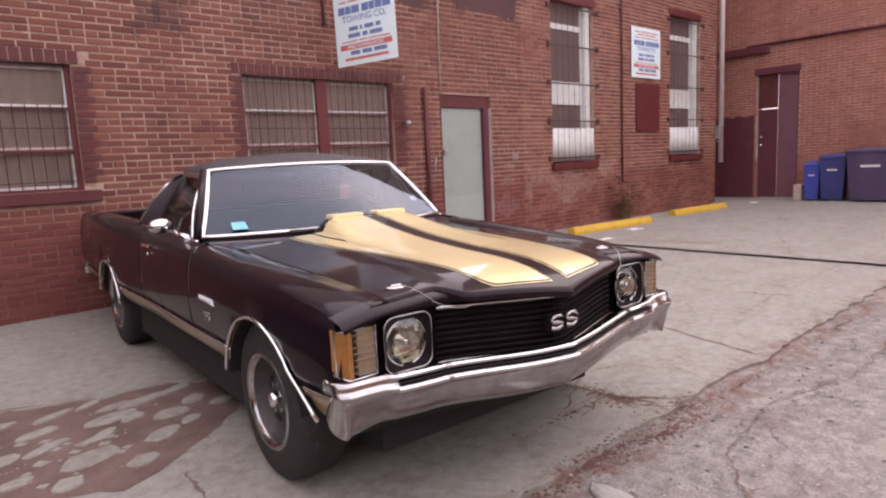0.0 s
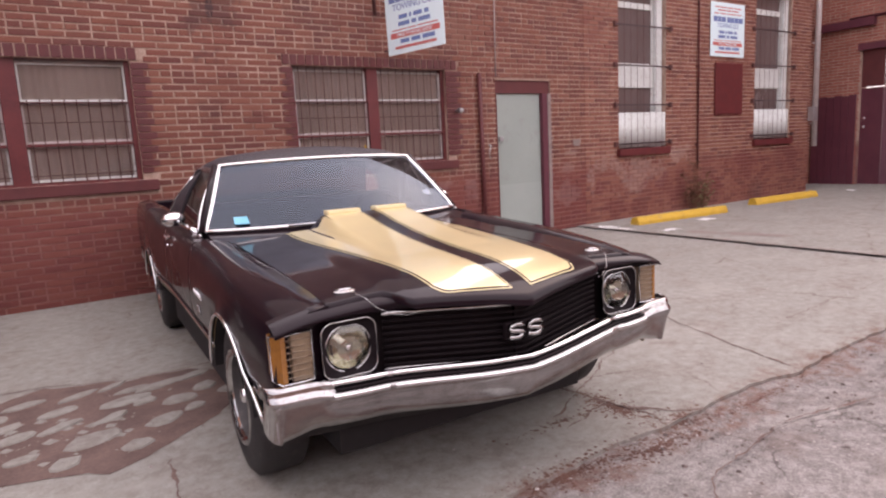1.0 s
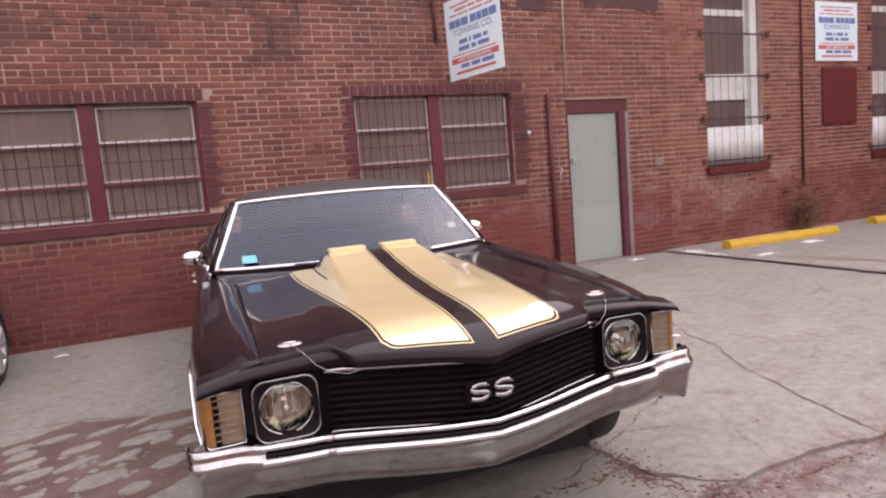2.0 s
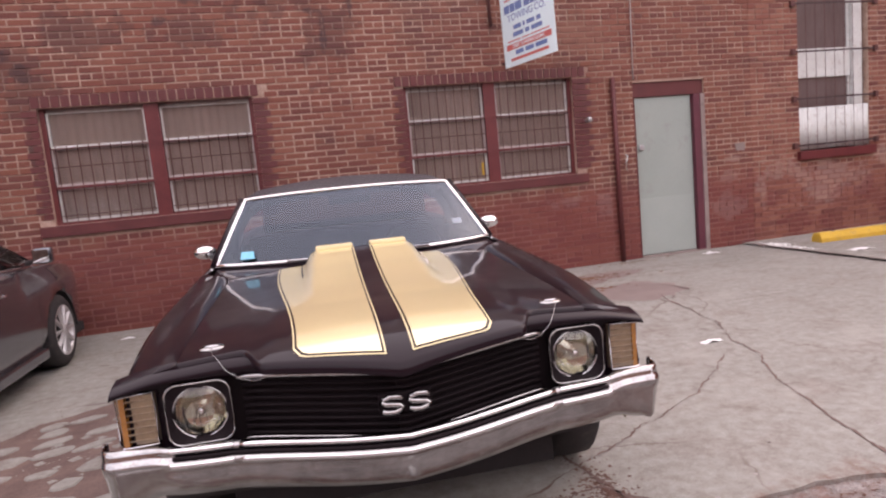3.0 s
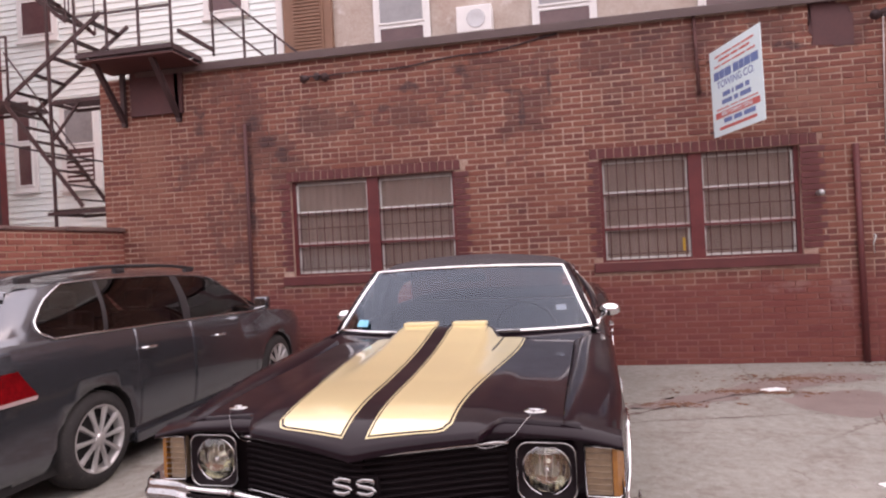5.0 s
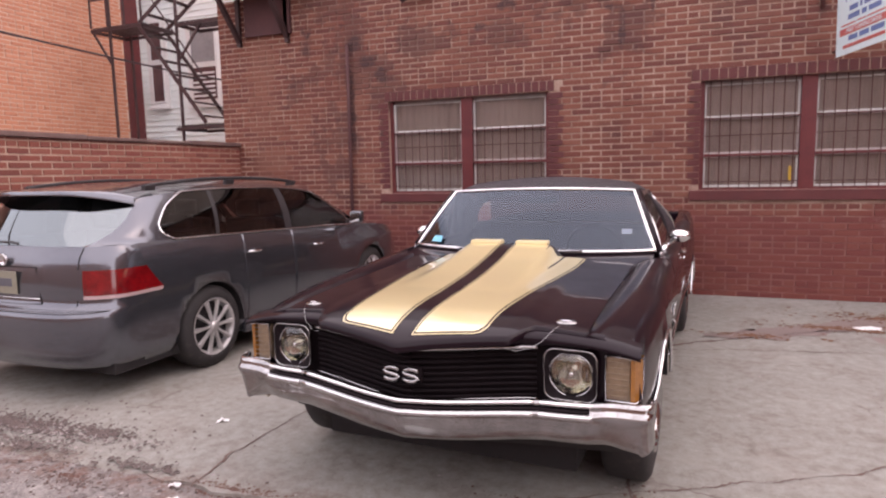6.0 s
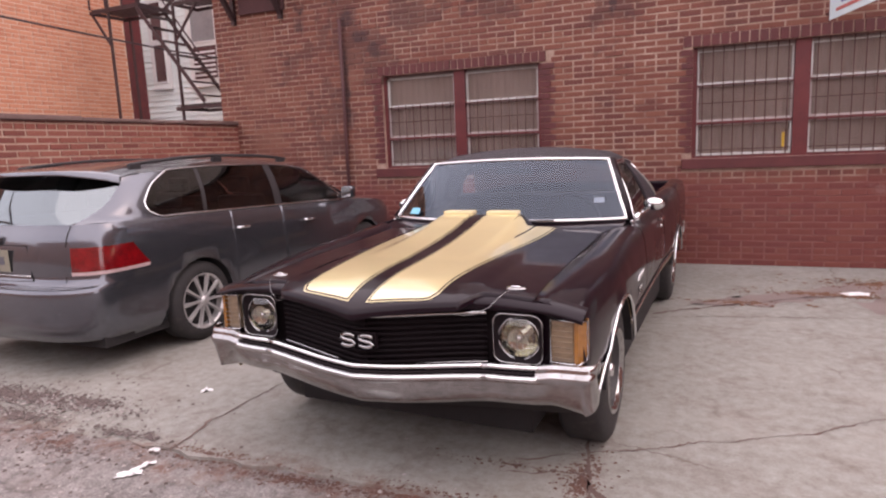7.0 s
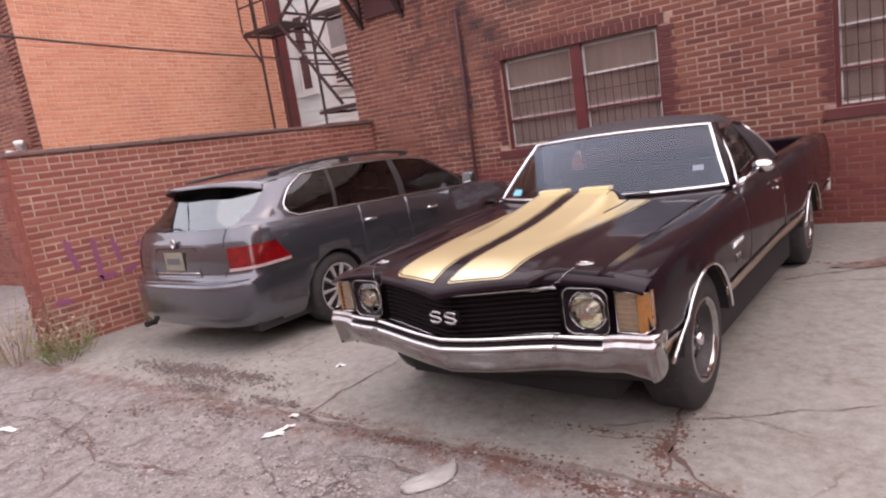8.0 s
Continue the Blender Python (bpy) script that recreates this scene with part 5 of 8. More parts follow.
def landing(x0, x1, y0, y1, z, rails=True):
    n = int((y1 - y0) / 0.075)
    for k in range(n):
        y = y0 + (y1 - y0) * (k + 0.5) / n
        beam((x0, y, z), (x1, y, z), 0.05, 0.012, "deck_slat")
    for y in (y0, y1):
        beam((x0, y, z - 0.05), (x1, y, z - 0.04), 0.03, 0.05, "deck_beam")
    for x in (x0, x1):
        beam((x, y0, z - 0.05), (x, y1, z - 0.04), 0.03, 0.05, "deck_beam")
    if rails:
        for x in frange(x0, x1, 3):
            beam((x, y0, z), (x, y0, z + 0.95), 0.025, 0.025, "post")
        for h in (0.45, 0.95):
            beam((x0, y0, z + h), (x1, y0, z + h), 0.025, 0.025, "rail")


def flight(a, b, width=0.6, rails=True):
    a, b = Vector(a), Vector(b)
    n = max(3, int(abs(b.z - a.z) / 0.20))
    for dy in (0, width):
        o = Vector((0, dy, 0))
        beam(a + o, b + o, 0.025, 0.055, "stringer")
        if rails:
            up = Vector((0, 0, 0.85))
            beam(a + o + up, b + o + up, 0.02, 0.02, "rail")
            for k in range(5):
                p = a.lerp(b, k / 4) + o
                beam(p, p + up, 0.016, 0.016, "post")
    for k in range(n):
        p = a.lerp(b, (k + 0.5) / n)
        beam(p, p + Vector((0, width, 0)), 0.13, 0.012, "tread")


landing(-6.25, -5.15, 7.6, 8.3, 4.0)
landing(-4.42, -3.58, 7.6, 8.1, 3.93, False)
flight((-5.2, 7.6, 4.0), (-3.55, 7.6, 5.12), 0.6, False)
flight((-5.2, 7.6, 3.93), (-3.98, 7.6, 2.34), 0.6, False)
beam((-5.2, 7.6, 4.72), (-4.0, 7.6, 3.10), 0.018, 0.018, "rail")
landing(-4.57, -3.5, 7.6, 8.3, 2.31, False)
flight((-6.0, 7.7, 6.6), (-4.2, 7.7, 5.1))
landing(-6.6, -5.4, 7.6, 8.4, 6.6)
for x, z in ((-5.86, 7.5), (-4.46, 6.6)):
    beam((x, 7.62, 0.0), (x, 7.62, z), 0.035, 0.035, "leg")
for x, y in ((-6.1, 8.28),):
    beam((x, y, 0.0), (x, y, 4.0), 0.035, 0.035, "leg")
beam((-6.22, 7.6, 3.95), (-5.86, 7.6, 3.4), 0.03, 0.03, "brace")
beam((-3.95, 7.6, 3.88), (-4.42, 7.6, 3.35), 0.03, 0.03, "brace")
# the dark platform that hangs at the corner of the low building
landing(-2.98, -1.66, 6.42, 7.06, 4.12, True)
part("deck_plate", boxed(-2.98, -1.66, 6.42, 7.06, 4.00, 4.015), M_IRON_RED, fire)
for x in (-2.82, -2.02):
    beam((x, 6.5, 4.05), (x, 7.05, 3.36), 0.06, 0.06, "brace")
    beam((x, 7.045, 3.30), (x, 7.045, 4.05), 0.06, 0.05, "brace")
# panel enlarged to cover the dark mark on the wall behind the bracket
part("gusset", boxed(-2.70, -1.95, 7.02, 7.06, 3.42, 3.99), M_TAR, fire)
for z in (4.75, 5.15):
    beam((-1.62, 7.3, z + 0.0), (-0.45, 7.5, z - 1.02), 0.028, 0.028, "rail")
for t in (0.0, 0.35, 0.7):
    x, y, z = -1.62 + 1.17 * t, 7.3 + 0.2 * t, 5.15 - 1.02 * t
    beam((x, y, z - 0.95), (x, y, z), 0.025, 0.025, "post")
beam((-1.62, 7.3, 4.28), (-1.62, 6.5, 4.28), 0.03, 0.05, "rail")

cab = [(-5.5, 0.0 + 8.1 * t, 3.86 - 0.46 * t - 0.08 * math.sin(math.pi * t)) for t in frange(0, 1, 24)] + [(-5.2, 8.3, 3.32), (-4.6, 8.9, 3.2), (-4.2, 9.9, 3.1)]
tagged(part("overhead_cable", tubed([(-5.5, -14.6, 4.6)] + cab, 0.016, 6), M_CABLE, smooth=True), "thick black overhead cable", "cable")
lamp_w = empty("security_lamp", pose(-7.6, 3.93, 2.35), "white twin security lamp on the end wall", "lamp")
for s in (1, -1):
    h = part("lamp_head", lathe(bmesh.new(), [(0, 0.02), (0.03, 0.04), (0.13, 0.055), (0.13, 0)], (0, 0, 0), 'y', 16, -1), M_FRAME_WHITE2, lamp_w, smooth=True)
    h.matrix_basis = pose(s * 0.22, -0.08, s * 0.06, 10, 0, -s * 30)
part("arm", tubed([(-0.22, -0.06, -0.06), (0.22, -0.06, 0.06)], 0.014, 6), M_GREY_METAL, lamp_w)
part("wall_plate", boxed(-0.06, 0.06, -0.065, 0.01, -0.06, 0.06), M_GREY_METAL, lamp_w)

# ---- paint marks on the low wall ----
marks = empty("paint_marks", pose(LX + 0.0125, 0, 0), "faded violet spray-paint strokes on the boundary wall", "graffiti", "", "structure")
for (y, z, dy, dz) in ((2.20, 1.05, 0.07, -0.34), (2.47, 1.02, 0.01, -0.46), (2.66, 0.98, 0.05, -0.28), (2.90, 0.86, 0.15, 0.0), (2.72, 0.60, 0.15, 0.03), (1.98, 0.45, 0.16, -0.01), (2.44, 0.58, 0.20, 0.02), (3.12, 0.95, 0.03, -0.3)):
    bm = bmesh.new()
    n = 26
    across = Vector((0, -dz, dy)).normalized()
    rows = []
    for t in frange(0, 1, n):
        c = Vector((0.0, y + dy * t + 0.012 * noise.noise((y * 3, t * 6, 1)), z + dz * t))
        rows.append([c + across * s * (0.030 * min(1, 5 * t + 0.3, 5 * (1 - t) + 0.3) + 0.014 * noise.noise((y * 7, t * 9, s)) + 0.010 * noise.noise((y * 7, t * 31, s))) for s in (-1, 1)])
    grid(bm, rows)
    part("stroke", bm, M_SPRAY, marks)

# ---- cracks, stains and litter on the ground ----


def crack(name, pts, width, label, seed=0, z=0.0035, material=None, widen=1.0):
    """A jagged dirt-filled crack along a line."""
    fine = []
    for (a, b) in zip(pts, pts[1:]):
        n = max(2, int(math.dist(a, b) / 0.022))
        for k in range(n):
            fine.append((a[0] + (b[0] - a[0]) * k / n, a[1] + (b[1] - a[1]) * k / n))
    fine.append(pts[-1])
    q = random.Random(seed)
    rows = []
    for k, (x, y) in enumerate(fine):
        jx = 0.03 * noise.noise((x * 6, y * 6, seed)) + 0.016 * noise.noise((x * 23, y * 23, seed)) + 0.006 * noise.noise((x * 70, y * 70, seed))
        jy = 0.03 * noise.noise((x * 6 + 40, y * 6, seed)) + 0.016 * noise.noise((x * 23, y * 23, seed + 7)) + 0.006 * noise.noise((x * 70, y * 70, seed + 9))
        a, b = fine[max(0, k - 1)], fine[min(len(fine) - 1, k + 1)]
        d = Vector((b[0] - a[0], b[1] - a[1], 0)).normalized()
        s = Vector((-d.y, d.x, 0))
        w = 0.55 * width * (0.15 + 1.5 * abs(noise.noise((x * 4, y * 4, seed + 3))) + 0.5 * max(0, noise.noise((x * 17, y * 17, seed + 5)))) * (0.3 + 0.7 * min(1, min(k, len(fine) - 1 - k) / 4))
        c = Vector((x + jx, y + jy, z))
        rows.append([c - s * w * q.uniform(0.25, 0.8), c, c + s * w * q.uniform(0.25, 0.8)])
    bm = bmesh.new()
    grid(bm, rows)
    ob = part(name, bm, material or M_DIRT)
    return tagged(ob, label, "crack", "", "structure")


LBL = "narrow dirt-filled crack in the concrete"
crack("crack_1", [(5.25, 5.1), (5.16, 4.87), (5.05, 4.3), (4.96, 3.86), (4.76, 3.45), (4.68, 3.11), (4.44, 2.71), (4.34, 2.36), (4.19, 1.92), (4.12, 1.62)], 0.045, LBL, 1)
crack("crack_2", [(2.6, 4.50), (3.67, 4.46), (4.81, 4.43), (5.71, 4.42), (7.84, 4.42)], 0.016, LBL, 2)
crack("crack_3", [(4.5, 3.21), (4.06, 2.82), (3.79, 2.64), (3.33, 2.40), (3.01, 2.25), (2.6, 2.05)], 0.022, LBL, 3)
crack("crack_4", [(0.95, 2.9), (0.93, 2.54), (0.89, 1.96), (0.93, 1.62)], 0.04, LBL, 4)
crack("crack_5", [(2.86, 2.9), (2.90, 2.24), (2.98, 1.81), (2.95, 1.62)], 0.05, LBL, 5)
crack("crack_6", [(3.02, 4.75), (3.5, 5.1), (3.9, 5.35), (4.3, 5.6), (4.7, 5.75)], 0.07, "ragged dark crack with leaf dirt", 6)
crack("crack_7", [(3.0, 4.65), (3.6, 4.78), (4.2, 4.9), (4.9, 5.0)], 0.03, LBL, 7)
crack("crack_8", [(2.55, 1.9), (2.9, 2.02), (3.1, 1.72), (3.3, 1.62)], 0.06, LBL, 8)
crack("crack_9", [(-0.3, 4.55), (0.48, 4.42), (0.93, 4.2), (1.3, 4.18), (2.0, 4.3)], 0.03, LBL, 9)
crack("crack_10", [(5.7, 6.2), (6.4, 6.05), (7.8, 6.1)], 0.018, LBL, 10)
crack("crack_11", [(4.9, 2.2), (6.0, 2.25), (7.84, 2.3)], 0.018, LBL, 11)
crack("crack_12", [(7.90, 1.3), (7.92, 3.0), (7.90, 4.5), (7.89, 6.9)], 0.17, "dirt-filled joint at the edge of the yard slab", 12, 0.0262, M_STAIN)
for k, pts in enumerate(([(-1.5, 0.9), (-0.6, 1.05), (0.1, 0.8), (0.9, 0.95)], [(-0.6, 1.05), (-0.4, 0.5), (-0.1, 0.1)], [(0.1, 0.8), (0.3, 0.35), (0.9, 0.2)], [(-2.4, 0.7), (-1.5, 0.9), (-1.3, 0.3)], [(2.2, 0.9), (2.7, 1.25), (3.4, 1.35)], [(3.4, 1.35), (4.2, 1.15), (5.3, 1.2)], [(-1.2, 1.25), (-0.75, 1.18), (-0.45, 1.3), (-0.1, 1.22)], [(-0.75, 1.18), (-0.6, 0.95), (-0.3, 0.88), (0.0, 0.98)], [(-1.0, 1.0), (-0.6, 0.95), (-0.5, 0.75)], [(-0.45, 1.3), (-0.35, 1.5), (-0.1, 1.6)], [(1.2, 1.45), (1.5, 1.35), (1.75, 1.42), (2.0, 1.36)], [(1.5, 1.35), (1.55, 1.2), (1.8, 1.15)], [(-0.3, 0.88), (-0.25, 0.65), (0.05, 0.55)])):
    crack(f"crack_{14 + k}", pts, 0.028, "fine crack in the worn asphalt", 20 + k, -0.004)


def blot(name, pts, z, material, label, seed=0, rough=0.05):
    """A flat patch with an uneven outline."""
    fine = []
    n = len(pts)
    for i in range(n):
        a, b = pts[i], pts[(i + 1) % n]
        m = max(2, int(math.dist(a, b) / 0.06))
        for k in range(m):
            x, y = a[0] + (b[0] - a[0]) * k / m, a[1] + (b[1] - a[1]) * k / m
            fine.append((x + rough * noise.noise((x * 6, y * 6, seed)) + rough * 0.4 * noise.noise((x * 21, y * 21, seed)), y + rough * noise.noise((x * 6 + 30, y * 6, seed)), z))
    bm = bmesh.new()
    f = bm.faces.new([bm.verts.new(p) for p in fine])
    bmesh.ops.triangulate(bm, faces=[f])
    bmesh.ops.recalc_face_normals(bm, faces=bm.faces)
    for f in bm.faces:
        if f.normal.z < 0:
            f.normal_flip()
    return tagged(part(name, bm, material), label, "patch", "", "structure")


blot("ground_hole", [(1.32, 3.28), (1.11, 3.12), (0.88, 2.94), (0.73, 2.86), (0.62, 2.98), (0.30, 3.05), (0.0, 3.3), (-0.15, 3.8), (0.10, 4.2), (0.48, 4.38), (0.93, 4.17), (1.3, 4.16), (1.5, 3.98), (1.55, 3.6)], 0.003, M_DIRT, "broken patch of bare red-brown dirt", 2)
blot("ground_stain", [(3.3, 5.1), (3.9, 5.25), (4.5, 5.62), (5.1, 5.95), (5.75, 6.2), (5.9, 6.42), (5.3, 6.5), (4.7, 6.2), (4.2, 5.85), (3.6, 5.45)], 0.0035, M_STAIN, "damp brown streak of dirt under dead leaves", 11, 0.12)
blot("ground_stain", [(4.62, 5.46), (4.9, 5.75), (5.33, 5.78), (5.6, 5.5), (5.65, 5.15), (5.3, 4.92), (4.92, 4.88), (4.7, 5.1)], 0.002, M_STAIN, "damp dark stain on the concrete", 3, 0.12)

blot("ground_stain", [(8.16, 5.36), (8.36, 5.30), (8.50, 4.80), (8.66, 4.30), (8.64, 4.02), (8.52, 4.10), (8.36, 4.62), (8.22, 5.0)], 0.0258, M_STAIN, "long brown scuff on the yard slab", 17, 0.1)

# broken slabs of concrete in the hole
rnd = random.Random(21)


def fragment(x, y, rx, ry, seed):
    q = random.Random(seed)
    n = 10
    top = [(math.cos(2 * math.pi * k / n) * rx * q.uniform(0.75, 1.1), math.sin(2 * math.pi * k / n) * ry * q.uniform(0.75, 1.1)) for k in range(n)]
    bm = bmesh.new()
    grid(bm, [[(p[0] * 1.05, p[1] * 1.05, -0.02) for p in top], [(p[0] * 1.0, p[1] * 1.0, 0.002) for p in top], [(p[0] * 0.9, p[1] * 0.9, 0.008) for p in top]], True)
    bm.faces.new([bm.verts.new((p[0] * 0.9, p[1] * 0.9, 0.008)) for p in top])
    ob = part("concrete_fragment", tidy(bm), M_CONCRETE)
    ob.matrix_basis = pose(x, y, 0.003, q.uniform(-1, 1), q.uniform(-1, 1), q.uniform(0, 360) if rx == ry else q.uniform(-15, 15) + 25)
    return tagged(ob, "pale broken flake of concrete in the dirt", "fragment", "broken flakes")


for x, y, rx, ry in ((0.69, 3.33, 0.16, 0.10), (0.55, 3.12, 0.085, 0.07), (0.86, 3.12, 0.08, 0.07), (0.88, 3.80, 0.15, 0.07), (1.02, 3.36, 0.12, 0.07), (0.55, 3.86, 0.13, 0.06), (1.15, 3.62, 0.10, 0.08), (0.80, 3.58, 0.09, 0.05), (1.10, 3.95, 0.16, 0.06), (0.35, 3.60, 0.12, 0.07), (0.25, 3.95, 0.10, 0.06), (1.32, 3.75, 0.09, 0.07), (0.66, 4.08, 0.13, 0.045), (1.2, 3.45, 0.07, 0.05), (0.38, 3.3, 0.08, 0.05), (0.12, 3.55, 0.13, 0.08), (0.02, 3.75, 0.11, 0.07), (0.3, 3.78, 0.12, 0.05), (0.55, 3.62, 0.13, 0.05), (0.95, 3.97, 0.12, 0.04), (1.3, 4.0, 0.13, 0.05), (0.15, 3.32, 0.08, 0.05), (1.42, 3.6, 0.07, 0.06), (0.4, 4.12, 0.12, 0.05), (0.85, 4.12, 0.1, 0.035), (0.98, 3.72, 0.08, 0.05), (0.2, 4.08, 0.09, 0.05)):
    fragment(x, y, rx, ry, int(x * 100 + y * 1000))


def scatter(name, label, spots, size, material, seed, flat=0.5, zbase=None):
    """Many crumbs of grit in one mesh; spots: (x, y, radius x, radius y, count)."""
    q = random.Random(seed)
    verts, faces = [], []
    for cx, cy, rx, ry, n in spots:
        for _ in range(n):
            a, r = q.uniform(0, 2 * math.pi), abs(q.gauss(0, 0.62))
            x, y = cx + rx * r * math.cos(a), cy + ry * r * math.sin(a)
            s = size * (0.25 + 1.6 * q.random() ** 4)
            z = (0.0 if y > 1.66 else -0.018) if zbase is None else zbase
            k = len(verts)
            for j in range(4):
                b = 2 * math.pi * (j + q.uniform(-0.25, 0.25)) / 4
                verts.append((x + s * math.cos(b), y + s * math.sin(b), z))
            verts.append((x + q.uniform(-0.3, 0.3) * s, y + q.uniform(-0.3, 0.3) * s, z + s * flat * q.uniform(0.6, 1.2)))
            faces += [(k, k + 1, k + 4), (k + 1, k + 2, k + 4), (k + 2, k + 3, k + 4), (k + 3, k, k + 4)]
    ob = raw(name, verts, faces, material)
    return tagged(ob, label, "debris", "", "stuff")


scatter("gravel", "scattered grey grit on worn asphalt", [(0.5, 0.9, 3.5, 0.85, 2600), (4.2, 0.9, 3.0, 0.7, 1300), (-0.3, 1.9, 1.3, 0.42, 900), (-0.8, 0.9, 1.8, 0.8, 1800), (2.8, 1.6, 0.8, 0.25, 350), (0.5, 3.5, 1.5, 0.9, 250), (4.5, 3.5, 3.0, 1.8, 350)], 0.0075, M_GRIT, 5)
scatter("rubble", "dark crumbs of broken asphalt along the slab", [(-0.5, 1.95, 1.1, 0.40, 700), (0.3, 1.5, 1.2, 0.35, 700), (0.0, 0.9, 2.6, 0.7, 1000), (3.6, 1.2, 2.0, 0.5, 250)], 0.009, M_GRIT_DARK, 15, 0.6)
scatter("brown_grit", "red-brown dirt and leaf crumbs along the slab edge", [(1.15, 1.66, 0.32, 0.06, 900), (1.7, 1.61, 0.4, 0.06, 1100), (2.3, 1.64, 0.4, 0.07, 1200), (2.75, 1.56, 0.35, 0.08, 900), (2.93, 1.95, 0.10, 0.30, 1300), (3.08, 1.66, 0.16, 0.09, 500), (2.6, 2.0, 0.35, 0.05, 350), (3.6, 1.57, 0.6, 0.05, 350), (5.2, 1.56, 1.6, 0.06, 500), (0.2, 1.55, 0.35, 0.12, 350), (-0.4, 1.35, 0.4, 0.2, 250), (-2.3, 1.75, 0.5, 0.12, 250)], 0.0065, M_RUST_DIRT, 6, 0.3)
scatter("plaster_crumbs", "pale crumbs of plaster fallen at the foot of the wall", [(8.02, 6.60, 0.16, 0.22, 420), (8.0, 6.2, 0.10, 0.25, 160)], 0.012, M_FRAME_WHITE2, 31, 0.5, 0.022)
scatter("dirt_crumbs", "red-brown crumbs over the broken patch", [(0.7, 3.6, 0.85, 0.62, 1500)], 0.005, M_DIRT, 26)
scatter("crushed_asphalt", "heap of crushed grey asphalt and gravel over the slab edge", [(-0.75, 1.93, 0.75, 0.16, 2200), (-0.05, 1.98, 0.40, 0.12, 900), (-0.3, 1.72, 0.45, 0.10, 600), (0.5, 1.72, 0.35, 0.06, 300)], 0.0095, M_GRIT_DARK, 27, 0.6, 0.0)
scatter("crushed_gravel", "pale gravel mixed into the crushed asphalt", [(-0.7, 1.93, 0.8, 0.18, 900), (-0.05, 1.95, 0.45, 0.15, 450), (1.5, 1.15, 1.1, 0.32, 1500), (-0.4, 0.8, 0.5, 0.3, 500)], 0.0075, M_GRIT, 28, 0.6, -0.008)
scatter("concrete_chips", "small pale flakes of broken concrete in the dirt", [(0.75, 3.55, 0.70, 0.52, 46), (0.3, 3.7, 0.4, 0.4, 20)], 0.026, M_CONCRETE, 9, 0.10, 0.004)
scatter("dead_leaves", "brown dead leaves swept against the wall", [(5.0, 6.25, 0.75, 0.24, 900), (4.4, 5.75, 0.6, 0.14, 480), (3.7, 5.3, 0.45, 0.10, 260), (4.7, 5.68, 0.35, 0.10, 260), (10.9, 6.85, 0.5, 0.15, 120), (6.1, 6.9, 0.6, 0.10, 80)], 0.017, M_LEAF_BROWN, 7, 0.25, 0.004)


def litter(x, y, w, h, turn, z=0.0, label="crumpled scrap of white paper on the ground", material=None, lift=0.02):
    q = random.Random(int(x * 91 + y * 37))
    n = 7
    rows = [[(w * (u - 0.5) * (1 + 0.2 * q.uniform(-1, 1)), h * (v - 0.5) * (1 + 0.2 * q.uniform(-1, 1)), 0.004 + lift * q.random() * (1 - abs(2 * u - 1))) for u in frange(0, 1, n)] for v in frange(0, 1, 4)]
    bm = bmesh.new()
    grid(bm, rows)
    ob = part("paper_scrap", bm, material or M_PAPER, smooth=False)
    ob.matrix_basis = pose(x, y, z, 0, 0, turn)
    return tagged(thick(ob, 0.002), label, "litter", "litter")


litter(4.61, 3.48, 0.16, 0.05, 5)
litter(4.69, 5.79, 0.22, 0.12, 10)
litter(7.15, 6.75, 0.20, 0.10, 0)
litter(0.54, 2.33, 0.07, 0.04, 30)
litter(0.91, 1.41, 0.12, 0.045, 35, -0.016)
litter(0.92, 1.50, 0.10, 0.03, 65, -0.016)
litter(0.84, 1.62, 0.05, 0.03, 20, -0.010)
litter(8.3, 5.6, 0.3, 0.1, 0, 0.022)
litter(9.6, 5.9, 0.3, 0.16, 0, 0.022)
litter(15.4, 6.3, 0.25, 0.15, 0, 0.022)
litter(16.2, 4.9, 0.2, 0.1, 0, 0.022)
litter(-1.12, 0.80, 0.16, 0.05, 10, -0.016)
litter(0.1, 6.6, 0.12, 0.05, 0)


def bag(x, y, length, width, turn):
    """A flattened film bag: tapered at both ends, with soft folds along it."""
    q = random.Random(8)
    folds = [(q.uniform(3, 9), q.uniform(-3, 3), q.uniform(0, 6.28)) for _ in range(5)]
    rows = []
    for u in frange(0, 1, 26):
        w = width / 2 * (0.10 + 0.95 * math.sin(math.pi * u) ** 0.55) * (0.78 + 0.3 * u) * (1 + 0.07 * q.uniform(-1, 1))
        row = []
        for v in frange(-1, 1, 12):
            crease = sum(abs(math.sin(a * 2.2 * v + b * 3 * u + c)) for a, b, c in folds) / 5
            row.append((length * (u - 0.5), w * v + 0.02 * math.sin(5 * u), 0.004 + (0.004 + 0.026 * crease) * (1 - v * v) ** 0.7))
        rows.append(row)
    bm = bmesh.new()
    grid(bm, rows)
    ob = part("plastic_bag", tidy(bm), M_BAG, smooth=True)
    ob.matrix_basis = pose(x, y, -0.018, 0, 0, turn)
    return tagged(thick(ob, 0.002), "flattened clear plastic bag on the asphalt", "bag", "litter")


bag(2.05, 1.365, 0.31, 0.15, 258)

# weeds at the end of the low wall and by the taller house


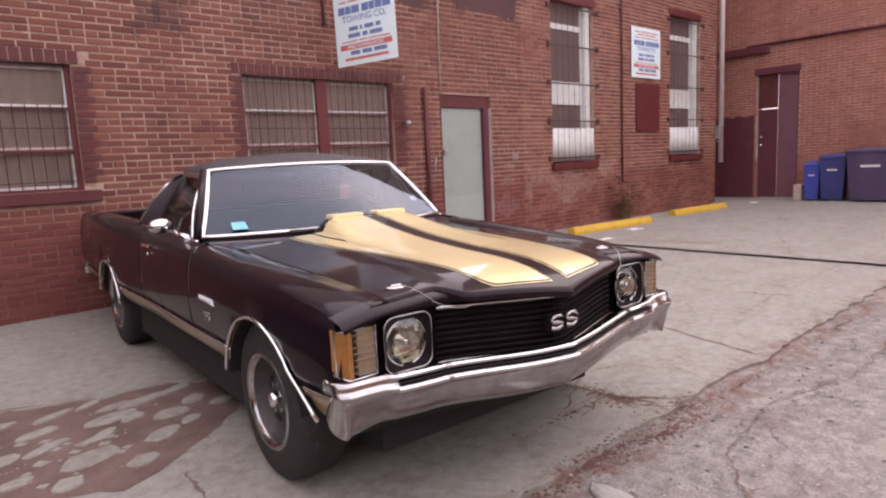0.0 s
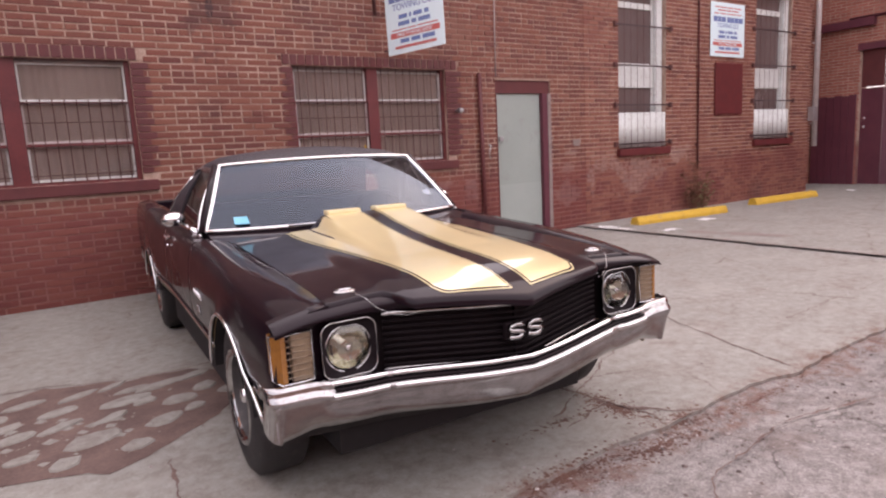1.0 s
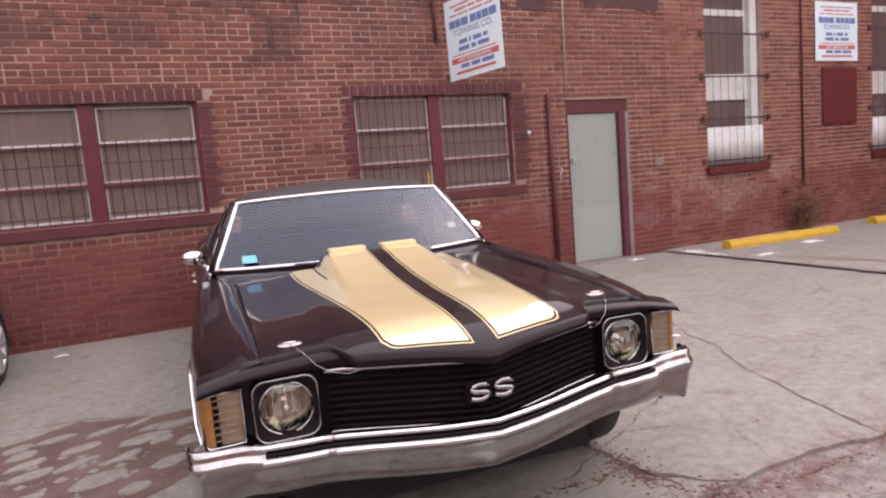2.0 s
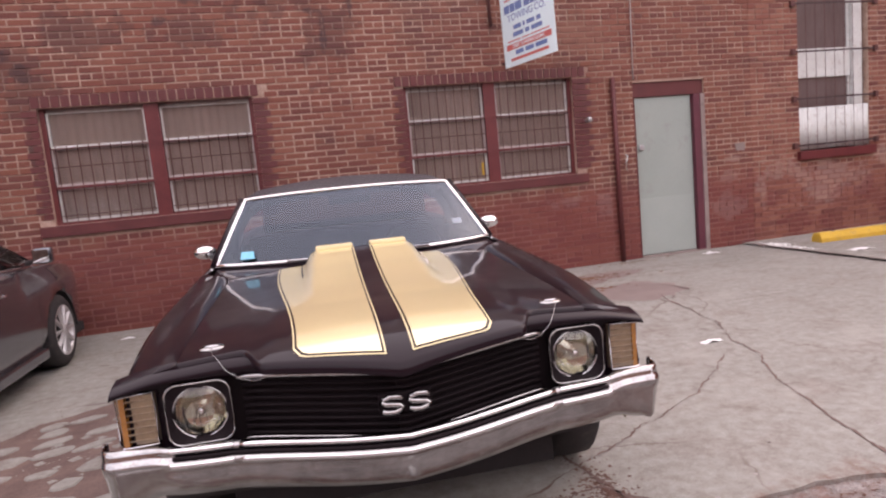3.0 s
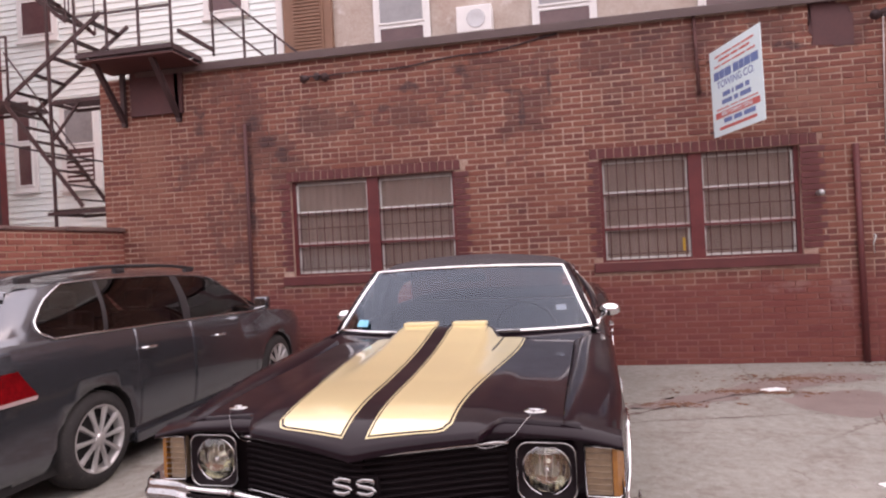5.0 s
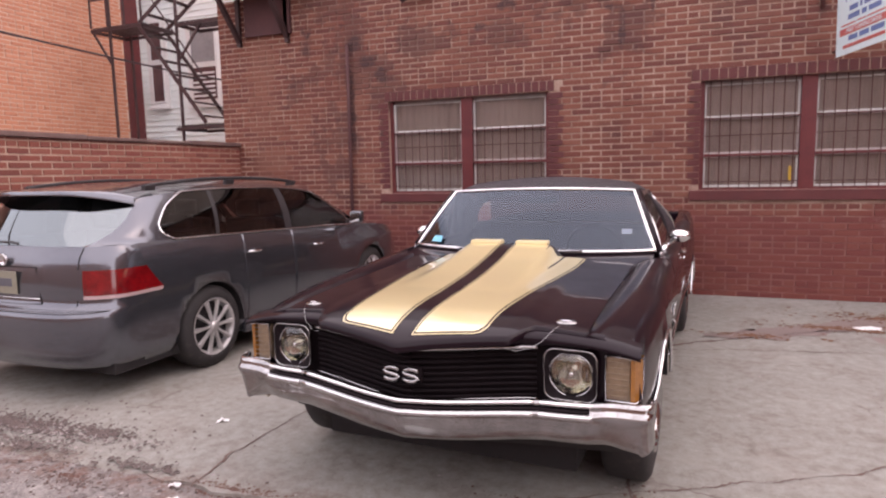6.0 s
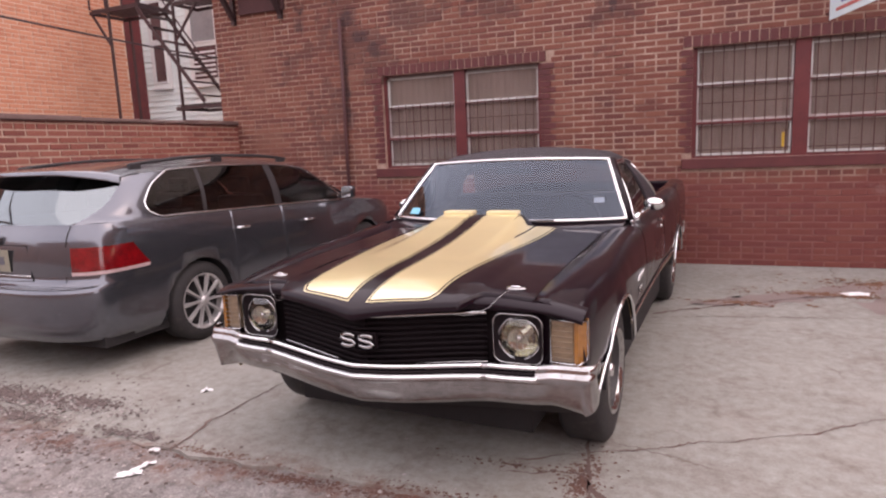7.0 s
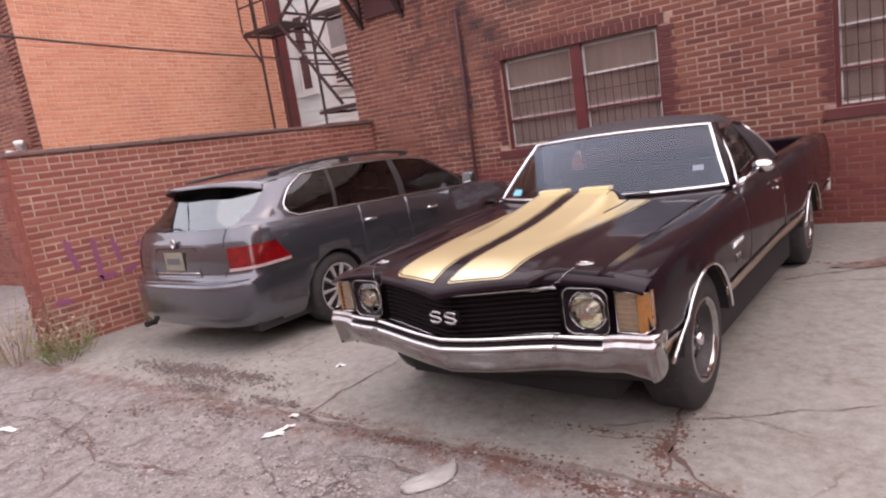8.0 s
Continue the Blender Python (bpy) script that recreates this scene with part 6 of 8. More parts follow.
def weed(x, y, h, spread, n, seed, material, leaf, label, z=0.0):
    q = random.Random(seed)
    w = empty("weed", pose(x, y, z), label, "plant", "weeds")
    stems, leaves = bmesh.new(), bmesh.new()
    for _ in range(n):
        a, r = q.uniform(0, 2 * math.pi), spread * math.sqrt(q.random())
        bx, by = 0.5 * r * math.cos(a), 0.5 * r * math.sin(a)
        tip = Vector((r * 1.1 * math.cos(a) + q.uniform(-0.05, 0.05), r * 1.1 * math.sin(a), h * q.uniform(0.4, 1.0)))
        base = Vector((bx, by, 0))
        mid = base.lerp(tip, 0.55) + Vector((q.uniform(-0.04, 0.04), q.uniform(-0.04, 0.04), 0.04))
        tube(stems, [base, mid, tip], [0.005, 0.004, 0.002], 5)
        for k in range(9):
            t = q.uniform(0.2, 1.0)
            c = base.lerp(mid, t * 2) if t < 0.5 else mid.lerp(tip, t * 2 - 1)
            d = Vector((q.uniform(-1, 1), q.uniform(-1, 1), q.uniform(-0.3, 0.8))).normalized()
            s = d.cross(Vector((q.uniform(-1, 1), q.uniform(-1, 1), 1))).normalized()
            L = leaf * q.uniform(0.5, 1.3)
            vs = [leaves.verts.new(c + p) for p in (Vector((0, 0, 0)), d * L * 0.5 + s * L * 0.22, d * L + Vector((0, 0, -0.2 * L)), d * L * 0.5 - s * L * 0.22)]
            leaves.faces.new(vs)
    for nm, bm in (("stem_tuft", stems), ("foliage", leaves)):
        part(nm, bm, material, w)["kind"] = "stuff"
    return w


weed(-2.66, 1.95, 0.50, 0.34, 30, 1, M_LEAF_DRY, 0.045, "dry straw-coloured weeds at the wall's end", -0.01)
weed(-3.15, 1.62, 0.62, 0.40, 34, 2, M_LEAF_DRY, 0.05, "tall dry weeds beside the wall's end", -0.02)
weed(-2.50, 1.75, 0.22, 0.34, 30, 3, M_LEAF_GREEN, 0.04, "low green weeds in the gravel", -0.01)
weed(-2.86, 2.85, 0.42, 0.14, 16, 4, M_LEAF_DRY, 0.05, "thin weed against the boundary wall")
weed(-2.86, 3.05, 0.60, 0.12, 14, 5, M_LEAF_DRY, 0.05, "thin weed against the boundary wall")
weed(10.75, 6.9, 0.95, 0.28, 22, 6, M_LEAF_BROWN, 0.09, "straggly dry bush against the brick", 0.02)
weed(10.95, 6.92, 0.55, 0.22, 12, 7, M_LEAF_GREEN, 0.08, "straggly green bush against the brick", 0.02)

# ---- the black coupe utility with gold stripes ----
camino = empty("pickup_car", pose(2.11, 2.42, 0, 0, 0, -3.2), "glossy black vintage coupe pickup with gold bonnet stripes", "car")
c_w = table((-0.62, 0.905), (-0.4, 0.925), (0, 0.945), (0.5, 0.94), (1.2, 0.935), (1.9, 0.93), (2.4, 0.945), (2.95, 0.955), (3.5, 0.94), (4.38, 0.90))
c_belt = table((-0.62, 0.805), (-0.45, 0.84), (0, 0.885), (0.5, 0.915), (1.0, 0.94), (1.6, 0.955), (2.1, 0.97), (2.5, 1.0), (3.0, 1.01), (3.6, 1.01), (4.38, 0.995))
c_zc = table((-0.85, 0.788), (-0.82, 0.808), (-0.79, 0.822), (-0.745, 0.838), (-0.65, 0.861), (-0.53, 0.880), (-0.2, 0.902), (0.2, 0.918), (0.5, 0.930), (0.85, 0.945))
c_dome = table((-0.25, 0.0), (0.0, 0.012), (0.3, 0.042), (0.64, 0.085))
HOOD_W = 0.705
FA, RA = 0.04, 2.97


def hood_front(x):
    a = abs(x)
    return -0.85 + 0.10 * a / 0.42 if a < 0.42 else -0.75 + 0.13 * step(0.42, 0.50, a)


def hood_z(x, y):
    a = abs(x)
    z = c_zc(y) - 0.028 * (a / 0.7) ** 2
    z += 0.010 * (1 - step(0.40, 0.50, a)) * step(-0.85, -0.65, y)
    z += c_dome(y) * (1 - step(0.250, 0.318, a))
    return z


def arch_z(y):
    z = 0.0
    for yc in (FA, RA):
        d = 0.375 ** 2 - (y - yc) ** 2
        if d > 0:
            z = max(z, 0.335 + math.sqrt(d) * (1.0 if yc == FA else 0.92))
    if -0.50 < y < FA - 0.325:
        z = max(z, 0.36 + (y + 0.50) * 0.753)
    return z


stations = sorted({round(v, 4) for v in [*frange(-0.62, 4.38, 110)] + [yc + 0.375 * math.cos(radians(a)) for yc in (FA, RA) for a in range(0, 181, 6)] + [0.905, 0.911, 1.96, 1.966]})
upper, lower = [], []
for y in stations:
    w, b, az = c_w(y), c_belt(y), arch_z(y)
    inner = HOOD_W + 0.004 if y < 0.86 else (w - 0.105 if y < 2.12 else w - 0.15)
    zi = hood_z(HOOD_W, y) + 0.0 if y < 0.86 else b + 0.004
    row = [(inner, y, zi - 0.02), (inner, y, zi), ((inner + w - 0.07) / 2, y, max(zi, b) * 0.5 + b * 0.5 + 0.002), (w - 0.065, y, b - 0.006), (w - 0.032, y, b - 0.03), (w - 0.012, y, b - 0.10),
           (w - 0.002, y, b - 0.19), (w, y, 0.62), (w - 0.006, y, 0.56), (w - 0.014, y, 0.51)]
    upper.append([(p[0], p[1], max(p[2], az)) for p in row])
    bz = 0.40 if y > -0.3 or y < -0.49 else 0.37
    low = [(w - 0.014, y, 0.51), (w - 0.022, y, 0.48), (w - 0.035, y, (bz + 0.48) / 2), (w - 0.07, y, bz)]
    lower.append([(p[0], p[1], max(p[2], az)) for p in low])
for sgn, nm in ((1, "left"), (-1, "right")):
    up = [[(sgn * p[0], p[1], p[2]) for p in r] for r in upper]
    lo = [[(sgn * p[0], p[1], p[2]) for p in r] for r in lower]
    # fender, door and bed side, each its own panel with a shut line between
    for pname, a, b_ in (("front_wing", -0.63, 0.9055), ("door", 0.9105, 1.9605), ("bed_side", 1.9655, 4.4)):
        rows = [r for r in up if a <= r[0][1] <= b_]
        thick(part(pname, sheet(rows), M_BLACK, camino, smooth=True))
        rows = [r for r in lo if a <= r[0][1] <= b_]
        part("rocker_panel", sheet(rows), M_GOLD_LOW, camino, "dull gold lower panel", smooth=True)
    # front closing panel of the wing
    r = up[0]
    bm = bmesh.new()
    grid(bm, [[(p[0], p[1], p[2]) for p in r[1:]], [(sgn * 0.70, p[1] + 0.0, p[2]) for p in r[1:]]])
    part("wing_nose", tidy(bm), M_BLACK, camino)
    # bright strip over the gold panel, in stretches between the arches
    for a, b_ in ((-0.6, -0.36), (0.36, 2.58), (3.31, 4.34)):
        ys = frange(a, b_, 24)
        part("side_moulding", tubed([(sgn * (c_w(y) - 0.010), y, 0.512) for y in ys], 0.008, 6), M_TRIM, camino, "thin bright side moulding", smooth=True)
    for yc, k in ((FA, 1.0), (RA, 0.92)):
        pts = [(sgn * (c_w(yc + 0.375 * math.cos(radians(a))) + 0.001), yc + 0.375 * math.cos(radians(a)), 0.335 + 0.375 * k * math.sin(radians(a))) for a in frange(11, 169, 26)]
        if yc == FA:
            pts = [p for p in pts if p[1] > FA - 0.325] + [(sgn * (c_w(y) - 0.008), y, 0.36 + (y + 0.50) * 0.753) for y in (-0.32, -0.38, -0.44)]
        part("arch_trim", tubed(pts, 0.0085, 8), M_CHROME, camino, "chrome wheel-arch lip", smooth=True)
        bm = bmesh.new()
        rows = [[(sgn * x, yc + 0.37 * math.cos(radians(a)), 0.335 + 0.37 * k * math.sin(radians(a))) for a in frange(8, 172, 20)] for x in (0.925, 0.55)]
        grid(bm, rows)
        part("wheel_well", tidy(bm), M_UNDER, camino, smooth=True)
    # door handle and key lock
    part("door_handle", boxed(sgn * 0.915, sgn * 0.945, 1.64, 1.78, 0.875, 0.895, bevel=0.006), M_CHROME, camino, "chrome door handle")
    part("door_lock", lathe(bmesh.new(), [(0, 0), (0, 0.012), (0.008, 0.010), (0.008, 0)], (sgn * 0.93, 1.70, 0.835), 'x', 12, sgn), M_CHROME, camino)
    # script and badge on the wing
    bm = bmesh.new()
    for k in range(7):
        tube(bm, [(sgn * 0.944, 0.50 + 0.030 * k, 0.690), (sgn * 0.944, 0.520 + 0.030 * k, 0.720)], 0.004, 5)
    tube(bm, [(sgn * 0.944, 0.49, 0.692), (sgn * 0.944, 0.72, 0.700)], 0.004, 5)
    part("wing_script", bm, M_TRIM, camino, "bright script badge", smooth=True)
    bm = bmesh.new()
    s_letter(bm, 0, 0, 0, 0.042, 0.040, 0.0045)
    s_letter(bm, 0.052, 0, 0, 0.042, 0.040, 0.0045)
    bmesh.ops.transform(bm, matrix=pose(sgn * 0.944, 0.56 if sgn > 0 else 0.64, 0.625, 0, 0, 90 * sgn), verts=bm.verts)
    part("wing_badge", bm, M_CHROME_DULL, camino, "bright double-letter badge", smooth=True)
    # mirror on a stalk
    mirror = part("wing_mirror", tubed([(sgn * 0.825, 1.18, 0.945), (sgn * 0.845, 1.24, 0.965), (sgn * 0.89, 1.35, 1.0)], [0.026, 0.014, 0.014], 10), M_CHROME, camino, "chrome door mirror on a stalk", smooth=True)
    bm = bmesh.new()
    lathe(bm, [(-0.055, 0.0), (-0.05, 0.03), (-0.03, 0.055), (0.0, 0.066), (0.012, 0.066), (0.012, 0.058), (0.006, 0.0)], (0, 0, 0), 'y', 28)
    bmesh.ops.transform(bm, matrix=pose(sgn * 0.918, 1.385, 1.02) @ Matrix.Diagonal((1.05, 0.9, 0.66, 1)), verts=bm.verts)
    part("mirror_head", bm, M_CHROME, mirror, smooth=True)

# bonnet with the raised centre and its rear air flap
nx, ny = 96, 60
rows = []
for j in range(ny + 1):
    row = []
    for i in range(nx + 1):
        x = -HOOD_W + 2 * HOOD_W * i / nx
        y0, y1 = hood_front(x), 0.70 + 0.10 * (x / HOOD_W) ** 2 - 0.07 * (1 - step(0.25, 0.32, abs(x)))
        y = y0 + (y1 - y0) * j / ny
        row.append((x, y, hood_z(x, y)))
    rows.append(row)
lip = [(p[0], p[1] + 0.004, p[2] - 0.028) for p in rows[0]]
back = [(p[0], p[1], p[2] - 0.05) for p in rows[-1]]
part("bonnet", sheet([lip] + rows + [back]), M_BLACK, camino, "black bonnet with a raised centre", smooth=True)


def stripe_outer(y):
    return 0.332 + 0.108 * step(-0.70, 0.60, y)


def on_hood(x, y, lift):
    return (x, y, hood_z(x, y) + lift)


def corner_y(x, front, outer):
    """Front line of a stripe with its rounded outer corner."""
    r = 0.045
    d = x - (outer - r)
    return front + (0 if d <= 0 else r - math.sqrt(max(0, r * r - d * d)))


for sgn in (1, -1):
    def stripe_rows(inset, lift, y_end, n=46):
        out = []
        for i in range(15):
            t = i / 14
            row = []
            for j in range(n + 1):
                f = 0.042 + inset
                x_guess = f + (stripe_outer(0) - inset - f) * t
                ya = -0.797 + 0.15 * x_guess + inset
                ye = y_end + 0.105 * step(0.30, 0.325, f + (stripe_outer(0.6) - inset - f) * t)
                y = ya + (ye - ya) * j / n
                o = stripe_outer(y) - inset
                x = f + (o - f) * t
                if j < 4:
                    y = max(y, corner_y(x, ya, o))
                row.append(on_hood(sgn * x, y, lift))
            out.append(row)
        return out
    st = part("bonnet_stripe", sheet(stripe_rows(0.0, 0.0018, 0.615)), M_GOLD_LIGHT, camino, "wide gold stripe edged by a fine dark line", smooth=True)
    part("stripe_line", sheet(stripe_rows(0.0055, 0.0030, 0.610)), M_BLACK, st, smooth=True)
    part("stripe_field", sheet(stripe_rows(0.0125, 0.0042, 0.605)), M_GOLD, st, "metallic gold stripe", smooth=True)
    # rear flap over the air intake
    flap = part("intake_flap", boxed(min(sgn * 0.045, sgn * 0.238), max(sgn * 0.045, sgn * 0.238), 0.595, 0.675, 1.026, 1.052, bevel=0.009), M_GOLD_LIGHT, camino, "pale gold lip of the air intake")
    # bonnet pin with its plate and cable
    px, py = sgn * 0.605, -0.53
    pz = hood_z(px, py)
    bm = lathe(bmesh.new(), [(-0.002, 0.0), (-0.002, 0.044), (0.002, 0.041), (0.004, 0.014), (0.009, 0.009), (0.010, 0.0)], (0, 0, 0), 'z', 20)
    bmesh.ops.transform(bm, matrix=pose(px, py, pz + 0.002, 7) @ Matrix.Diagonal((1.0, 0.62, 1, 1)), verts=bm.verts)
    pin = part("bonnet_pin", bm, M_CHROME_DULL, camino, "chrome bonnet pin", smooth=True)
    part("pin_clip", tubed([(px - 0.02, py, pz + 0.008), (px - 0.005, py - 0.008, pz + 0.009), (px + 0.02, py - 0.004, pz + 0.008)], 0.003, 6), M_TRIM, pin)
    q = [(px, py, pz + 0.009), (sgn * 0.60, -0.60, 0.868), (sgn * 0.575, -0.645, 0.850), (sgn * 0.545, -0.680, 0.815), (sgn * 0.50, -0.705, 0.790), (sgn * 0.455, -0.735, 0.785), (sgn * 0.42, -0.757, 0.798)]
    part("pin_cable", tubed(q, 0.0010, 6), M_CHROME_DULL, pin, smooth=True)

# cowl between bonnet and windscreen


def ws_bottom(x):
    return (x, 0.80 + 0.22 * (x / 0.80) ** 2, 0.962)


def ws_top(x):
    u = x / 0.635
    return (x, 1.25 + 0.09 * u * u, 1.318 + 0.018 * (1 - u * u))


xs = frange(-0.80, 0.80, 24)
part("cowl", sheet([[(x, 0.60 + 0.08 * (x / 0.7) ** 2, 0.90) for x in xs], [(x, 0.72 + 0.12 * (x / 0.8) ** 2, 0.925) for x in xs], [(p[0], p[1] + 0.01, p[2] - 0.012) for p in map(ws_bottom, xs)]]), M_BLACK, camino, smooth=True)
for sgn in (1, -1):
    part("wiper", tubed([(sgn * 0.10 - 0.3, 0.80, 0.972), (sgn * 0.10, 0.77, 0.965), (sgn * 0.10 + 0.3, 0.82, 0.972)], 0.005, 6), M_PLASTIC, camino)

# windscreen
n = 24
rows = []
for j in range(9):
    v = j / 8
    row = []
    for i in range(n + 1):
        u = -1 + 2 * i / n
        b, t = Vector(ws_bottom(u * 0.80)), Vector(ws_top(u * 0.635))
        p = b.lerp(t, v)
        p.y -= 0.025 * math.sin(math.pi * v) * (1 - 0.3 * u * u)
        row.append(tuple(p))
    rows.append(row)
ws = part("windscreen", sheet(rows), M_GLASS, camino, "slanted windscreen that mirrors the sky", smooth=True)
ws.visible_shadow = False
edge = rows[0] + [r[-1] for r in rows[1:]] + list(reversed(rows[-1]))[1:] + [r[0] for r in reversed(rows[1:-1])]
part("windscreen_trim", tubed(edge, 0.0135, 8, True), M_TRIM, camino, "bright windscreen surround", smooth=True)
part("inspection_sticker", sheet([[(-0.66, 0.945, 0.995), (-0.58, 0.925, 0.995)], [(-0.655, 0.985, 1.033), (-0.585, 0.965, 1.033)]]), M_BLUE_TAG, ws)
part("parking_tag", sheet([[(0.60, 1.03, 1.06), (0.66, 1.05, 1.06)], [(0.595, 1.06, 1.09), (0.655, 1.08, 1.09)]]), M_PAPER, ws)

# vinyl roof with its sail panels
r_z = table((1.25, 1.340), (1.40, 1.388), (1.60, 1.414), (1.80, 1.402), (2.0, 1.345))
rail_z = table((1.25, 1.263), (1.45, 1.291), (1.65, 1.299), (1.85, 1.283), (2.0, 1.25))
rows = []
for y in frange(1.25, 2.0, 18):
    row = []
    for i in range(25):
        u = -1 + i / 12
        wy = 0.635 + 0.03 * step(1.25, 1.6, y)
        yy = y + (0.09 * u * u if y < 1.3 else 0.09 * u * u * (1 - step(1.25, 1.6, y)))
        z = r_z(y) - (0.018 + 0.045 * step(1.25, 1.5, y)) * u * u - 0.04 * max(0, abs(u) - 0.86) / 0.14
        row.append((u * (wy + 0.02), yy, z))
    rows.append(row)
rows.append([(p[0], p[1] + 0.02, p[2] - 0.05) for p in rows[-1]])
roof_c = part("roof", sheet(rows), M_VINYL, camino, "black grained vinyl roof", smooth=True)
thick(roof_c, 0.02)
for sgn in (1, -1):
    def rail(y):
        return (sgn * (0.655 + 0.03 * step(1.25, 1.6, y)), y, rail_z(y))

    def sill(y):
        return (sgn * (c_w(y) - 0.105), y, c_belt(y) + 0.004)
    # rear quarter that flows down to the bed rail
    rows = []
    for k in range(13):
        v = k / 12
        a, b = Vector(rail(1.62)), Vector(sill(1.80))
        c, d = Vector(rail(2.0)), Vector(sill(2.24))
        f = a.lerp(b, v)
        g = c.lerp(d, v)
        g.y -= 0.03 * math.sin(math.pi * v)
        bow = 0.03 * math.sin(math.pi * v)
        rows.append([tuple(f.lerp(g, i / 8) + Vector((sgn * bow, 0, 0))) for i in range(9)])
    sail = part("roof_quarter", sheet(rows), M_VINYL, camino, "black vinyl roof quarter", smooth=True)
    thick(sail, 0.05)
    part("quarter_trim", tubed([r[-1] for r in rows], 0.012, 8), M_TRIM, camino, "bright edge of the roof quarter", smooth=True)
    # side glass, drip rail and pillar
    rows = []
    for k in range(9):
        v = k / 8
        a, b = Vector(sill(1.10)), Vector(rail(1.36))
        c, d = Vector(sill(1.82)), Vector(rail(1.63))
        f, g = a.lerp(b, v), c.lerp(d, v)
        bow = 0.02 * math.sin(math.pi * v)
        rows.append([tuple(f.lerp(g, i / 10) + Vector((sgn * bow, 0, 0))) for i in range(11)])
    sg = part("side_window", sheet(rows), M_GLASS_DARK, camino, smooth=True)
    sg.visible_shadow = False
    part("window_trim", tubed([r[0] for r in rows] + rows[-1][1:], 0.010, 8), M_TRIM, camino, smooth=True)
    part("vent_post", tubed([tuple(Vector(rows[0][3])), tuple(Vector(rows[-1][1]))], 0.007, 6), M_TRIM, camino, smooth=True)
    part("sill_trim", tubed([sill(y) for y in frange(1.02, 2.2, 16)], 0.008, 6), M_TRIM, camino, smooth=True)
    part("front_pillar", tubed([(sgn * 0.815, 1.04, 0.955), (sgn * 0.735, 1.20, 1.14), (sgn * 0.655, 1.36, 1.315)], [0.03, 0.026, 0.024], 8), M_BLACK, camino, smooth=True)
    part("drip_rail", tubed([tuple(Vector(rail(y)) + Vector((0, 0, 0.012))) for y in frange(1.36, 1.98, 14)], 0.008, 6), M_TRIM, camino, smooth=True)
# rear window, cab back and load bed
xs = frange(-0.60, 0.60, 12)
part("rear_window", sheet([[(x, 2.02, 0.98) for x in xs], [(x * 0.98, 1.95, 1.29) for x in xs]]), M_GLASS_DARK, camino)
part("cab_back", boxed(-0.78, 0.78, 2.03, 2.10, 0.55, 0.985), M_BLACK, camino)
part("bed_floor", boxed(-0.78, 0.78, 2.10, 4.31, 0.60, 0.63), M_BLACK, camino)
for sgn in (1, -1):
    part("bed_wall", sheet([[(sgn * (c_w(y) - 0.152), y, c_belt(y) - 0.002) for y in frange(2.11, 4.34, 12)], [(sgn * (c_w(y) - 0.19), y, 0.6) for y in frange(2.11, 4.34, 12)]]), M_BLACK, camino, smooth=True)
gate = part("tailgate", boxed(-0.86, 0.86, 4.31, 4.38, 0.55, 0.985, bevel=0.02), M_BLACK, camino)
part("rear_bumper", boxed(-0.90, 0.90, 4.38, 4.49, 0.40, 0.56, bevel=0.03), M_CHROME, camino, "chrome rear bumper")
# floor and engine blocks hang low to deepen the shade under the car
part("floor_pan", boxed(-0.84, 0.84, 0.43, 2.5, 0.18, 0.40), M_UNDER, camino)
part("engine_bay", boxed(-0.62, 0.62, -0.40, 0.42, 0.175, 0.74), M_UNDER, camino)
part("rear_frame", boxed(-0.54, 0.54, 2.5, 4.3, 0.32, 0.55), M_UNDER, camino)

# cabin
part("dashboard", boxed(-0.74, 0.74, 0.98, 1.22, 0.70, 0.935, bevel=0.03), M_SEAT, camino)
bm = boxed(-0.70, 0.70, 1.45, 1.88, 0.48, 0.64, bevel=0.05)
box(bm, -0.70, 0.70, 1.80, 1.98, 0.60, 1.06, bevel=0.05)
part("bench_seat", bm, M_SEAT, camino)
part("steering_wheel", tubed([(0.38 + 0.19 * math.cos(t), 1.36 - 0.06 * math.sin(t), 0.92 + 0.17 * math.sin(t)) for t in frange(0, 2 * math.pi * 31 / 32, 31)], 0.012, 8, True), M_PLASTIC, camino, smooth=True)
mir = part("rear_view_mirror", boxed(-0.13, 0.13, 1.27, 1.29, 1.235, 1.29, bevel=0.008), M_PLASTIC, camino)

# ---- front end ----


def face_y(x):
    """Plan of the nose: a shallow arrow in the middle, flat at the lamps."""
    a = abs(x)
    return -0.800 + 0.150 * min(a, 0.5) / 0.5 + 0.012 * step(0.5, 0.9, a)


def face_top(x):
    return 0.768 + 0.016 * step(0.0, 0.52, abs(x)) + 0.004 * step(0.5, 0.9, abs(x))


def face_bottom(x):
    return 0.553 + 0.020 * step(0.0, 0.55, abs(x))


xs = frange(-0.90, 0.90, 60)
part("nose_panel", sheet([[(x, face_y(x) + 0.10, face_bottom(x) - 0.12) for x in xs], [(x, face_y(x) + 0.045, face_bottom(x) - 0.02) for x in xs], [(x, face_y(x) + 0.045, face_top(x) + 0.004) for x in xs], [(x, face_y(x) + 0.01, face_top(x) + 0.006) for x in xs], [(x, max(hood_front(x), -0.70) + 0.05, max(face_top(x) + 0.015, hood_z(min(abs(x), HOOD_W), max(hood_front(x), -0.68)) - 0.03)) for x in xs]]), M_GRILLE, camino, smooth=False)
